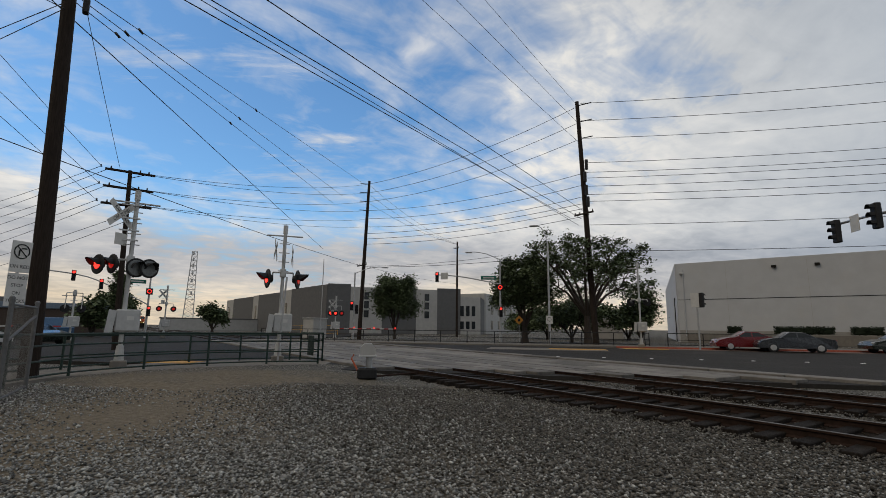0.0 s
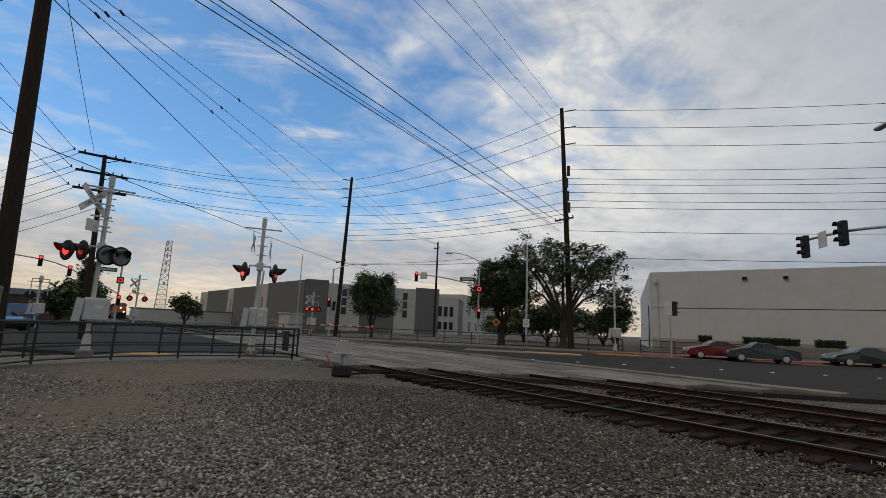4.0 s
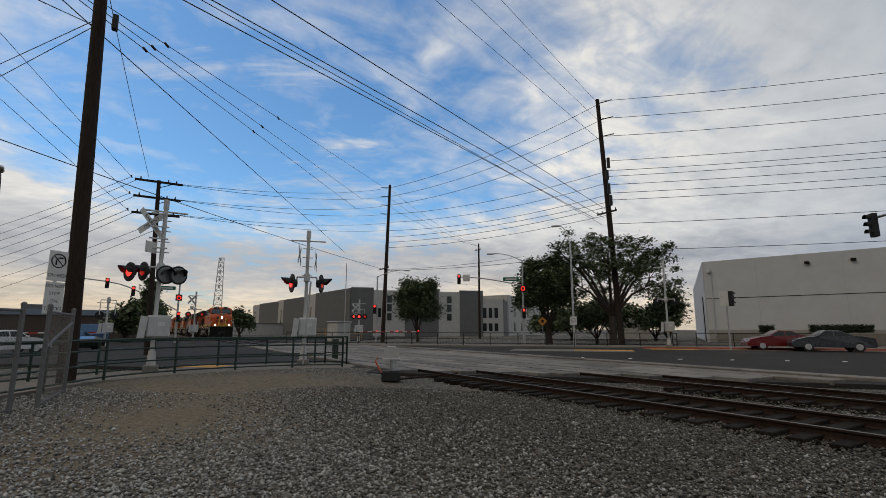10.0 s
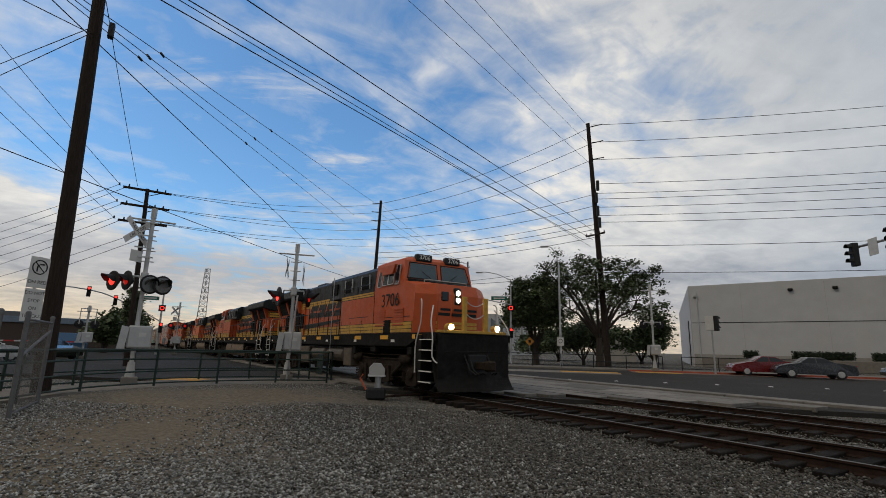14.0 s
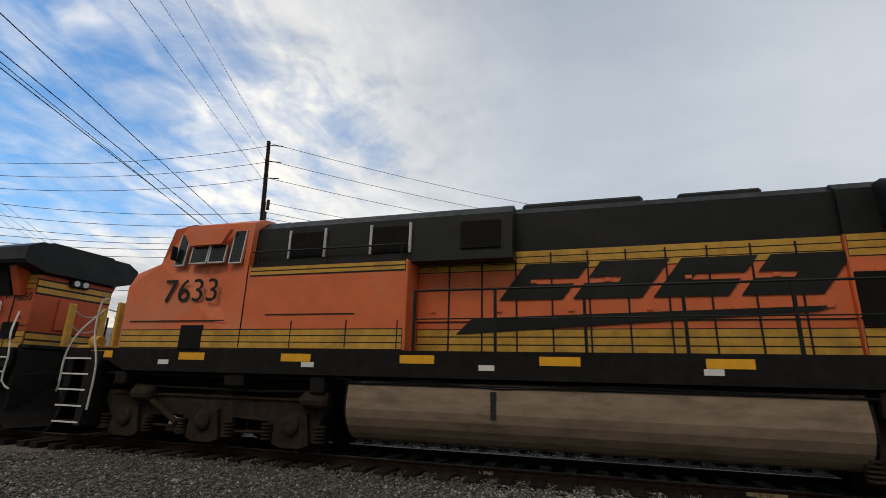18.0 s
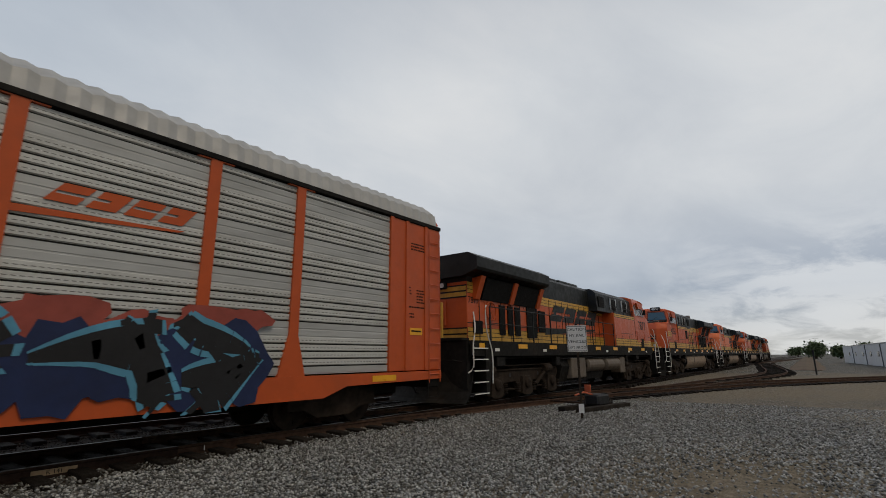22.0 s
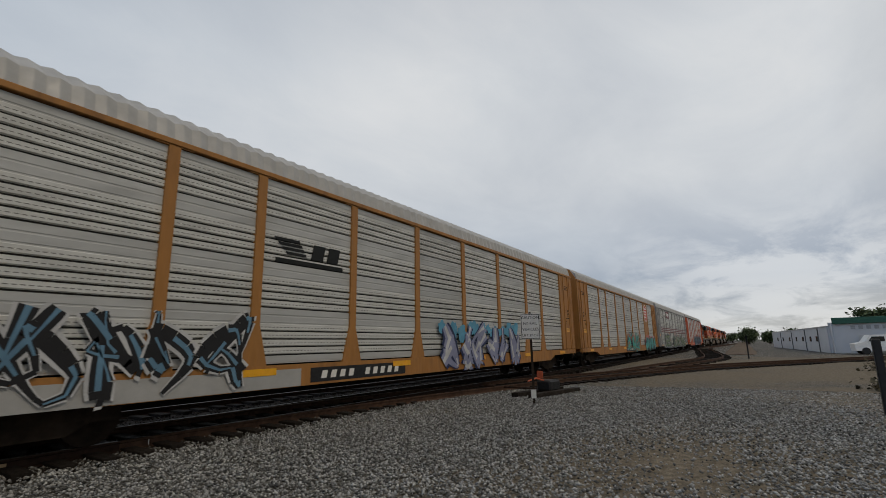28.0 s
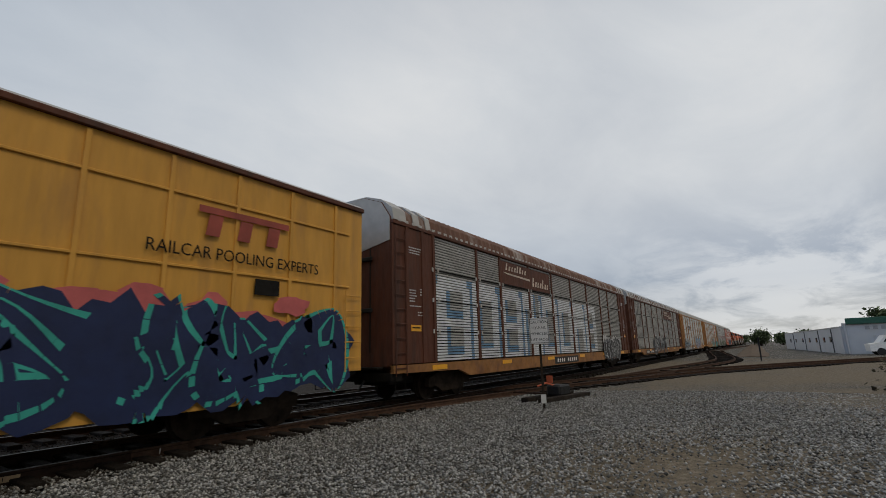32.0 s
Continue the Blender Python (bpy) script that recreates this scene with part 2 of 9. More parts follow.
POLEWOOD = material("dark_creosoted_pole", (0.035, 0.026, 0.021), 0.9, var=0.4, scale=6, stretch=(6, 6, 0.5), bump=0.5, spec=0.18)
WIREM = material("dark_wire", (0.02, 0.02, 0.022), 0.6, var=0.1)
SIGBLACK = material("signal_black", (0.012, 0.012, 0.013), 0.6, var=0.2)
CONCRETE = material("pale_concrete", (0.20, 0.182, 0.158), 0.85, var=0.2, scale=3, stain=(0.19, 0.18, 0.165), stain_amount=0.6, stain_scale=0.7, bump=0.2, spread=0.08, spec=0.18)
ASPHALT = material("worn_asphalt", (0.036, 0.033, 0.030), 0.85, var=0.25, scale=12, stain=(0.062, 0.057, 0.051), stain_amount=0.7, stain_scale=0.25, bump=0.3, bump_scale=120, spec=0.18)
PANELC = material("crossing_panel_concrete", (0.20, 0.185, 0.165), 0.8, var=0.25, scale=2.5, stain=(0.09, 0.082, 0.074), stain_amount=0.8, stain_scale=1.1, spread=0.3, bump=0.2, spec=0.18)
KERBRED = material("faded_red_kerb_paint", (0.42, 0.10, 0.06), 0.8, var=0.3, stain=(0.3, 0.22, 0.18), stain_amount=0.6)
TACTILE = material("yellow_tactile_paving", (0.55, 0.30, 0.06), 0.8, var=0.25)

# ---------------------------------------------------------------- mesh tools


class Mesh:
    """Collects vertices and faces of one part."""

    def __init__(self):
        self.v, self.f, self.cuts = [], [], []

    def add(self, pts, faces):
        o = len(self.v)
        self.cuts.append((o, len(self.f)))
        self.v += [tuple(p) for p in pts]
        self.f += [tuple(i + o for i in q) for q in faces]
        return self

    def box(self, c, s, b=0.0, m=None):
        """A box at c of full size s, its edges bevelled by b."""
        hx, hy, hz = s[0] / 2, s[1] / 2, s[2] / 2
        signs = [(i, j, k) for i in (-1, 1) for j in (-1, 1) for k in (-1, 1)]
        if b <= 0:
            pts = [(c[0] + i * hx, c[1] + j * hy, c[2] + k * hz) for i, j, k in signs]
            faces = [(0, 1, 3, 2), (4, 6, 7, 5), (0, 4, 5, 1), (2, 3, 7, 6), (0, 2, 6, 4), (1, 5, 7, 3)]
        else:
            b = min(b, hx * 0.9, hy * 0.9, hz * 0.9)
            pts, idx = [], {}
            for sg in signs:
                for a in range(3):
                    h = [hx - b, hy - b, hz - b]
                    h[a] += b
                    idx[a, sg] = len(pts)
                    pts.append(tuple(c[k] + sg[k] * h[k] for k in range(3)))
            raw = []
            for a in range(3):
                o1, o2 = [k for k in range(3) if k != a]
                for s1 in (-1, 1):
                    ring = []
                    for p, q in ((-1, -1), (1, -1), (1, 1), (-1, 1)):
                        sg = [0, 0, 0]
                        sg[a], sg[o1], sg[o2] = s1, p, q
                        ring.append(idx[a, tuple(sg)])
                    raw.append(ring)
            for a in range(3):
                b1, b2 = [k for k in range(3) if k != a]
                for p in (-1, 1):
                    for q in (-1, 1):
                        lo, hi = [0, 0, 0], [0, 0, 0]
                        lo[a], hi[a] = -1, 1
                        lo[b1] = hi[b1] = p
                        lo[b2] = hi[b2] = q
                        lo, hi = tuple(lo), tuple(hi)
                        raw.append([idx[b1, lo], idx[b1, hi], idx[b2, hi], idx[b2, lo]])
            for sg in signs:
                raw.append([idx[0, sg], idx[1, sg], idx[2, sg]])
            faces = []
            for r in raw:
                p = [np.array(pts[i]) for i in r]
                nrm = np.cross(p[1] - p[0], p[2] - p[0])
                mid = sum(p) / len(p) - np.array(c)
                faces.append(tuple(r) if nrm @ mid > 0 else tuple(reversed(r)))
        if m is not None:
            pts = [tuple(m @ Vector(p)) for p in pts]
        return self.add(pts, faces)

    def tube(self, path, r, seg=8, caps=True):
        """A round bar along a path; r is one radius or one per point."""
        path = [Vector(p) for p in path]
        rs = r if isinstance(r, (list, tuple)) else [r] * len(path)
        rings, pts, faces = [], [], []
        for i, p in enumerate(path):
            d = (path[min(i + 1, len(path) - 1)] - path[max(i - 1, 0)]).normalized()
            ref = Vector((0, 0, 1)) if abs(d.z) < 0.9 else Vector((1, 0, 0))
            a = d.cross(ref).normalized()
            bb = d.cross(a)
            rings.append(len(pts))
            for k in range(seg):
                w = 2 * math.pi * k / seg
                pts.append(p + (a * math.cos(w) + bb * math.sin(w)) * rs[i])
        for i in range(len(path) - 1):
            for k in range(seg):
                n = (k + 1) % seg
                faces.append((rings[i] + k, rings[i] + n, rings[i + 1] + n, rings[i + 1] + k))
        if caps:
            faces.append(tuple(reversed(range(seg))))
            faces.append(tuple(range(rings[-1], rings[-1] + seg)))
        return self.add(pts, faces)

    def prism(self, outline, axis, a, b):
        """An outline in the two other axes (in order), drawn out along one axis from a to b."""
        n = len(outline)
        other = [k for k in range(3) if k != axis]
        pts = []
        for v in (a, b):
            for p in outline:
                q = [0, 0, 0]
                q[axis], q[other[0]], q[other[1]] = v, p[0], p[1]
                pts.append(q)
        area = sum(outline[i][0] * outline[(i + 1) % n][1] - outline[(i + 1) % n][0] * outline[i][1] for i in range(n))
        flip = (area > 0) == (axis != 1)
        if a > b:
            flip = not flip
        faces = [tuple(reversed(range(n))), tuple(range(n, 2 * n))] + [(i, (i + 1) % n, n + (i + 1) % n, n + i) for i in range(n)]
        if not flip:
            faces = [tuple(reversed(q)) for q in faces]
        return self.add(pts, faces)

    def loft(self, rings, caps=True):
        """Joins rings of the same number of points."""
        n, pts, faces = len(rings[0]), [], []
        for r in rings:
            pts += r
        for i in range(len(rings) - 1):
            for k in range(n):
                q = (k + 1) % n
                faces.append((i * n + k, i * n + q, (i + 1) * n + q, (i + 1) * n + k))
        if caps:
            faces += [tuple(reversed(range(n))), tuple(range((len(rings) - 1) * n, len(rings) * n))]
        return self.add(pts, faces)

    def quad(self, *p):
        return self.add(p, [tuple(range(len(p)))])

    def disc(self, c, r, axis, t, seg=16, r2=None):
        d = [0, 0, 0]
        d[axis] = t / 2
        c = Vector(c)
        return self.tube([c - Vector(d), c + Vector(d)], [r, r2 or r], seg)

    def data(self, name, mat, smooth=False):
        me = bpy.data.meshes.new(name)
        me.from_pydata(self.v, [], self.f)
        if mat:
            me.materials.append(mat)
        if smooth:
            me.shade_smooth()
        me.update()
        return me


def part(name, mesh, mat, parent, label="", smooth=False, at=None, kind=""):
    """One mesh object under a thing or a part; mesh is a Mesh, or mesh data to share."""
    ob = new(name, mesh.data(name, mat, smooth) if isinstance(mesh, Mesh) else mesh)
    ob.parent = parent
    if at is not None:
        ob.matrix_basis = at if isinstance(at, Matrix) else Matrix.Translation(at)
    if label or kind:
        tagged(ob, label, kind=kind)
    return ob


def parts(name, mesh, mat, parent, label=""):
    """Each solid of a Mesh as a part of its own."""
    ends = mesh.cuts[1:] + [(len(mesh.v), len(mesh.f))]
    for (v0, f0), (v1, f1) in zip(mesh.cuts, ends):
        one = Mesh().add(mesh.v[v0:v1], [tuple(i - v0 for i in q) for q in mesh.f[f0:f1]])
        part(name, one, mat, parent, label)


def thing(name, label, category, at=None, group="", mesh=None, mat=None, kind="", smooth=False):
    ob = new(name, mesh.data(name, mat, smooth) if mesh else None)
    if at is not None:
        ob.matrix_basis = at if isinstance(at, Matrix) else Matrix.Translation(at)
    return tagged(ob, label, category, group, kind)


def lettering(name, text, size, mat, parent, m, thick=0.002, shear=0.0, wide=1.0, align="CENTER"):
    """Raised letters in the built-in font; they lie in the xy plane of m."""
    cu = bpy.data.curves.new(name, "FONT")
    cu.body, cu.size, cu.extrude, cu.shear = text, size, thick, shear
    cu.align_x, cu.align_y, cu.resolution_u = align, "CENTER", 3
    tmp = bpy.data.objects.new("tmp", cu)
    scene.collection.objects.link(tmp)
    me = bpy.data.meshes.new_from_object(tmp.evaluated_get(bpy.context.evaluated_depsgraph_get()))
    bpy.data.objects.remove(tmp)
    me.name = name
    me.materials.clear()
    me.materials.append(mat)
    ob = new(name, me)
    ob.parent = parent
    ob.matrix_basis = m @ Matrix.Diagonal((wide, 1, 1, 1))
    return ob


def smooth_path(pts, step):
    """Catmull-Rom through points."""
    out = []
    for i in range(len(pts) - 1):
        p0, p1, p2, p3 = [Vector(pts[min(max(k, 0), len(pts) - 1)]) for k in (i - 1, i, i + 1, i + 2)]
        n = max(2, int((p2 - p1).length / step))
        for k in range(n):
            t = k / n
            out.append(0.5 * ((2 * p1) + (p2 - p0) * t + (2 * p0 - 5 * p1 + 4 * p2 - p3) * t * t + (3 * p1 - p0 - 3 * p2 + p3) * t ** 3))
    return out + [Vector(pts[-1])]


RAIL_Z = 0.18            # head of the rails
TRACK_Y, SECOND_Y = 9.35, 13.3
ROAD_ANGLE = radians(44)
UX, UY = math.cos(ROAD_ANGLE), math.sin(ROAD_ANGLE)


def on_road(along, across, z=0.0):
    """A place by metres along the avenue and across it, towards the far kerb."""
    return Vector((UX * along - UY * across, UY * along + UX * across, z))


# ---------------------------------------------------------------- ground


def gravel_material():
    m = bpy.data.materials.new("grey_gravel_and_dirt")
    m.use_nodes = True
    nt = m.node_tree
    b = nt.nodes["Principled BSDF"]
    b.inputs["Roughness"].default_value = 0.95
    b.inputs["Specular IOR Level"].default_value = 0.15
    tc = nt.nodes.new("ShaderNodeTexCoord").outputs["Object"]

    def node(kind, **kw):
        n = nt.nodes.new(kind)
        for k, v in kw.items():
            n.inputs[k].default_value = v
        return n

    def ramp(src, stops):
        n = nt.nodes.new("ShaderNodeValToRGB")
        e = n.color_ramp.elements
        e[0].position, e[0].color = stops[0][0], (*stops[0][1], 1)
        e[1].position, e[1].color = stops[-1][0], (*stops[-1][1], 1)
        for p, c in stops[1:-1]:
            e.new(p).color = (*c, 1)
        nt.links.new(src, n.inputs[0])
        return n.outputs[0]

    def mix(f, a, c):
        n = nt.nodes.new("ShaderNodeMix")
        n.data_type = "RGBA"
        nt.links.new(f, n.inputs[0])
        nt.links.new(a, n.inputs[6])
        nt.links.new(c, n.inputs[7])
        return n.outputs[2]
    vo = node("ShaderNodeTexVoronoi", Scale=27.0, Randomness=1.0)
    nt.links.new(tc, vo.inputs["Vector"])
    sepc = nt.nodes.new("ShaderNodeSeparateColor")
    nt.links.new(vo.outputs["Color"], sepc.inputs[0])
    stones = ramp(sepc.outputs[0], [(0.0, (0.075, 0.074, 0.068)), (0.35, (0.155, 0.152, 0.140)), (0.7, (0.27, 0.262, 0.243)), (1.0, (0.46, 0.45, 0.42))])
    # Shade between the stones is painted in as darker cell borders.
    gap_shade = ramp(vo.outputs["Distance"], [(0.30, (1, 1, 1)), (0.62, (0.30, 0.285, 0.26))])
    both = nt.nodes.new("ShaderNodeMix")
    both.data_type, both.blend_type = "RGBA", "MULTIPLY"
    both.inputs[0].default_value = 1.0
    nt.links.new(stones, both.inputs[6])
    nt.links.new(gap_shade, both.inputs[7])
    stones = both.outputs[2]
    big = node("ShaderNodeTexNoise", Scale=0.22, Detail=5.0, Roughness=0.65)
    nt.links.new(tc, big.inputs["Vector"])
    fine = node("ShaderNodeTexNoise", Scale=9.0, Detail=6.0, Roughness=0.7)
    nt.links.new(tc, fine.inputs["Vector"])
    clumps = node("ShaderNodeTexNoise", Scale=14.0, Detail=4.0, Roughness=0.75)
    nt.links.new(tc, clumps.inputs["Vector"])
    mottle = nt.nodes.new("ShaderNodeMix")
    mottle.data_type, mottle.blend_type = "RGBA", "MULTIPLY"
    mottle.inputs[0].default_value = 1.0
    nt.links.new(stones, mottle.inputs[6])
    nt.links.new(ramp(clumps.outputs[0], [(0.36, (0.45, 0.44, 0.42)), (0.52, (1, 1, 1)), (0.66, (1.75, 1.74, 1.70))]), mottle.inputs[7])
    stones = mottle.outputs[2]
    dirt = ramp(fine.outputs[0], [(0.3, (0.095, 0.078, 0.056)), (0.5, (0.175, 0.146, 0.106)), (0.72, (0.27, 0.23, 0.172))])

    def spot(x, y, r, sx=1.0):
        mp = node("ShaderNodeMapping")
        mp.inputs["Location"].default_value = (-x * sx, -y, 0)
        mp.inputs["Scale"].default_value = (sx, 1, 1)
        nt.links.new(tc, mp.inputs[0])
        ln = nt.nodes.new("ShaderNodeVectorMath")
        ln.operation = "LENGTH"
        nt.links.new(mp.outputs[0], ln.inputs[0])
        mm = nt.nodes.new("ShaderNodeMapRange")
        mm.inputs[1].default_value, mm.inputs[2].default_value, mm.inputs[3].default_value, mm.inputs[4].default_value = r * 0.35, r, 0.32, 0.0
        nt.links.new(ln.outputs["Value"], mm.inputs[0])
        return mm.outputs[0]

    def add(a, c):
        n = nt.nodes.new("ShaderNodeMath")
        n.operation = "ADD"
        nt.links.new(a, n.inputs[0])
        nt.links.new(c, n.inputs[1])
        return n.outputs[0]
    amount = add(add(add(add(big.outputs[0], spot(-9.9, 0.2, 3.4, 0.75)), spot(-14.5, 2.0, 5.0)), spot(-7.4, -2.2, 2.6)), add(spot(7.3, 0.9, 3.5, 0.7), spot(34.0, -3.0, 21.0, 0.8)))
    jit = node("ShaderNodeMath")
    jit.operation = "MULTIPLY"
    nt.links.new(fine.outputs[0], jit.inputs[0])
    jit.inputs[1].default_value = 0.3
    fac = ramp(add(amount, jit.outputs[0]), [(0.68, (0, 0, 0)), (0.95, (1, 1, 1))])
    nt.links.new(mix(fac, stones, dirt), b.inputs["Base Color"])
    bp = node("ShaderNodeBump", Strength=0.9, Distance=0.03)
    nt.links.new(vo.outputs["Distance"], bp.inputs["Height"])
    nt.links.new(bp.outputs[0], b.inputs["Normal"])
    return m


GRAVEL = gravel_material()
STONE = material("loose_grey_stone", (0.278, 0.277, 0.262), 0.95, var=0.4, scale=30, spread=0.76, island=True, spec=0.2)
STONE_DARKER = material("darker_grey_stone", (0.125, 0.116, 0.102), 0.95, var=0.4, scale=30, spread=0.65, island=True, spec=0.2)
STONE_OILY = material("oil_and_rust_darkened_stone", (0.050, 0.040, 0.032), 0.95, var=0.35, scale=30, spread=0.8, island=True, spec=0.2)
BED = material("dark_ballast_bed", (0.022, 0.017, 0.013), 0.95, var=0.6, scale=22, stain=(0.05, 0.04, 0.03), stain_amount=0.6, stain_scale=1.5, bump=0.8, bump_scale=30, spec=0.15)


def ground():
    m = Mesh()
    xs = sorted(set([-2500, -900, -400, -200, -120] + [x * 1.0 for x in range(-80, 81, 2)] + [120, 200, 400, 900, 2500]))
    ys = sorted(set([-2500, -900, -300, -100, -40] + [y * 1.0 for y in range(-20, 61, 2)] + [100, 200, 400, 900, 2500]))
    for y in ys:
        for x in xs:
            z = 0.0
            if abs(x) < 80 and -20 < y < 60:
                z = 0.05 * (noise.noise(Vector((x * 0.21, y * 0.21, 0))))
                if y > 7 and y < 26:
                    z = min(z, 0.0) - 0.03
                if on_road(0, 0).x * 0 + (-UY * x + UX * y) > 12.5:
                    z = -0.05
            m.v.append((x, y, z))
    n = len(xs)
    for j in range(len(ys) - 1):
        for i in range(n - 1):
            m.f.append((j * n + i, j * n + i + 1, (j + 1) * n + i + 1, (j + 1) * n + i))
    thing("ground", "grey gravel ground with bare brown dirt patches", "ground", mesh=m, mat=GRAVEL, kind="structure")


ground()


def road_rect(a0, a1, c0, c1, z0, z1):
    m = Mesh()
    lo = [on_road(a, c, z0) for a, c in ((a0, c0), (a1, c0), (a1, c1), (a0, c1))]
    hi = [on_road(a, c, z1) for a, c in ((a0, c0), (a1, c0), (a1, c1), (a0, c1))]
    return m.loft([[tuple(p) for p in lo], [tuple(p) for p in hi]])


def roads():
    # the avenue crosses the railway at a slant; the cross street meets it on the far side
    thing("road_avenue", "wide worn grey asphalt avenue crossing the railway", "road", mesh=road_rect(-260, 260, 16.2, 42.5, -0.2, 0.085), mat=ASPHALT, kind="structure")
    thing("road_cross", "worn asphalt cross street at the signalled junction", "road", mesh=road_rect(-58, -30, -160, 160, -0.2, 0.079), mat=ASPHALT, kind="structure")
    # pavements with real kerbs
    pav = [(-29, 160, 42.5, 46.5), (-260, -59, 42.5, 46.5), (-260, -59, 12.4, 16.2)]
    for k, (a0, a1, c0, c1) in enumerate(pav):
        thing("pavement_%d" % (k + 1), "pale concrete pavement with a raised kerb", "pavement", mesh=road_rect(a0, a1, c0, c1, -0.2, 0.20 if k != 2 else 0.10), mat=CONCRETE, kind="structure")
    foot = [(-13.0, -3.7), (-15.1, -2.45), (-17.2, -1.25), (-18.6, 0.9), (-19.1, 3.0), (-19.1, 5.1), (-18.4, 7.0), (-19.9, 8.0), (-21.8, 7.3), (-22.4, 4.6), (-22.1, 2.0), (-20.7, -0.9), (-16.9, -4.7), (-14.5, -5.6)]
    thing("pavement_4", "pale concrete footway between the railings", "pavement", mesh=Mesh().loft([[(x, y, z) for x, y in foot] for z in (-0.2, 0.105)]), mat=CONCRETE, kind="structure")
    thing("kerb_red", "red-painted kerb along the far side of the avenue", "kerb", mesh=road_rect(6, 60, 42.2, 42.5, 0.0, 0.215), mat=KERBRED, kind="structure")
    thing("road_margin", "faded reddish gutter strip beside the kerb", "road", mesh=road_rect(6, 60, 40.2, 42.2, 0.0, 0.094), mat=material("reddish_gutter", (0.20, 0.12, 0.09), 0.85, var=0.3, stain=(0.12, 0.10, 0.09), stain_amount=0.6), kind="structure")
    for a0, a1, c0, c1 in ((0.5, 4.6, 36.6, 38.2), (6.3, 9.5, 40.0, 41.6), (-15.5, -13.5, 16.4, 17.6)):
        thing("tactile_strip", "yellow tactile paving strip at the crossing", "paving", mesh=road_rect(a0, a1, c0, c1, 0.0, 0.11), mat=TACTILE, group="tactile strips")
    thing("median_island", "low pale concrete median island", "kerb", mesh=road_rect(-4, 4.5, 35.2, 38.6, 0.0, 0.10), mat=CONCRETE, kind="structure")
    dot = Mesh()
    dot.tube([(0, 0, 0), (0, 0, 0.012), (0, 0, 0.022)], [0.11, 0.10, 0.05], 10)
    me = dot.data("road_dot", WHITEP)
    holder = thing("road_dots", "row of white ceramic lane dots", "road marking", kind="structure")
    for k in range(22):
        p = on_road(-16 + 2.4 * k, 27.3, 0.086)
        part("road_dot", me, None, holder, at=p)


roads()


def shoulder():
    """Gravel heaped against the edge of the footway."""
    rim = [(-15.0, -2.2), (-17.0, -1.0), (-18.45, 1.0), (-18.95, 3.0), (-18.95, 5.1), (-18.25, 7.05), (-16.6, 8.35), (-14.2, 8.45)]
    pts = smooth_path(rim, 0.5)
    rows = []
    for f, z in ((0.0, 0.112), (0.10, 0.108), (0.3, 0.098), (0.6, 0.04), (1.0, -0.08)):
        row = []
        for k, p in enumerate(pts):
            ends = min(1.0, k / 5, (len(pts) - 1 - k) / 7)
            lump = 0.02 * noise.noise(Vector((p.x * 2, p.y * 2, f * 9))) if f > 0 else 0.0
            row.append((p.x + (-10.5 - p.x) * f, p.y + (3.2 - p.y) * f, -0.10 + (z + 0.10 + lump) * ends))
        rows.append(row)
    m, n = Mesh(), len(pts)
    m.v = [v for r in rows for v in r]
    m.f = [(i * n + k, (i + 1) * n + k, (i + 1) * n + k + 1, i * n + k + 1) for i in range(len(rows) - 1) for k in range(n - 1)]
    thing("gravel_shoulder", "brownish gravel heaped against the footway edge", "gravel", mesh=m, mat=GRAVEL, kind="structure")


shoulder()


def gravel_stones():
    """Loose stones on the ballast between the lens and the track, joined."""
    rng = np.random.default_rng(4)
    n = 265000
    ang = radians(90) + rng.uniform(radians(-112), radians(108), n)
    dist = 1.6 + 17.0 * rng.random(n) ** 0.85
    x, y = dist * np.cos(ang), dist * np.sin(ang)
    bare = np.exp(-(((x + 10) / 2.7) ** 2 + ((y - 0.2) / 1.7) ** 2)) + 0.8 * np.exp(-(((x + 14) / 3.5) ** 2 + ((y - 2) / 2.0) ** 2)) + np.exp(-(((x - 7.2) / 1.9) ** 2 + ((y - 1.0) / 1.0) ** 2))
    across = -UY * x + UX * y
    keep = (rng.random(n) > bare * 0.95) & (y < 8.5) & (y > -9) & (across < 12.6)
    # ballast between and beyond the rails
    k2 = 34000
    x2, y2 = rng.uniform(-13.5, 34, k2), rng.uniform(8.5, 16, k2)
    ok2 = (-UY * x2 + UX * y2) < 15.4
    # Dark stones under both tracks, and everywhere past the main track from x 0.
    dark2 = ((x2 > 0) & (y2 > 10.3)) | (np.abs(y2 - TRACK_Y) < 1.0) | (np.abs(y2 - SECOND_Y) < 1.05)
    xk, yk = x[keep], y[keep]
    # Darker stones: more of them left of x 2, and close to the track.
    grimy = rng.random(len(xk)) < np.clip((yk - 0.5) / 5.0, 0, 1) * np.clip((2.0 - xk) / 5.0, 0, 1) * 0.85 + np.clip((yk - 7.6) / 1.0, 0, 1) * 0.8
    loose_stones("gravel", "loose crushed grey stone gravel", xk[~grimy], yk[~grimy], STONE, rng)
    loose_stones("gravel", "darker crushed stone, grimy close to the track", xk[grimy], yk[grimy], STONE_DARKER, rng)
    loose_stones("gravel", "crushed grey stone ballast between the tracks", x2[ok2 & ~dark2], y2[ok2 & ~dark2], STONE_DARKER, rng)
    loose_stones("track_ballast", "oil-darkened brown ballast under the tracks and dark stones beyond", x2[ok2 & dark2], y2[ok2 & dark2], STONE_OILY, rng)


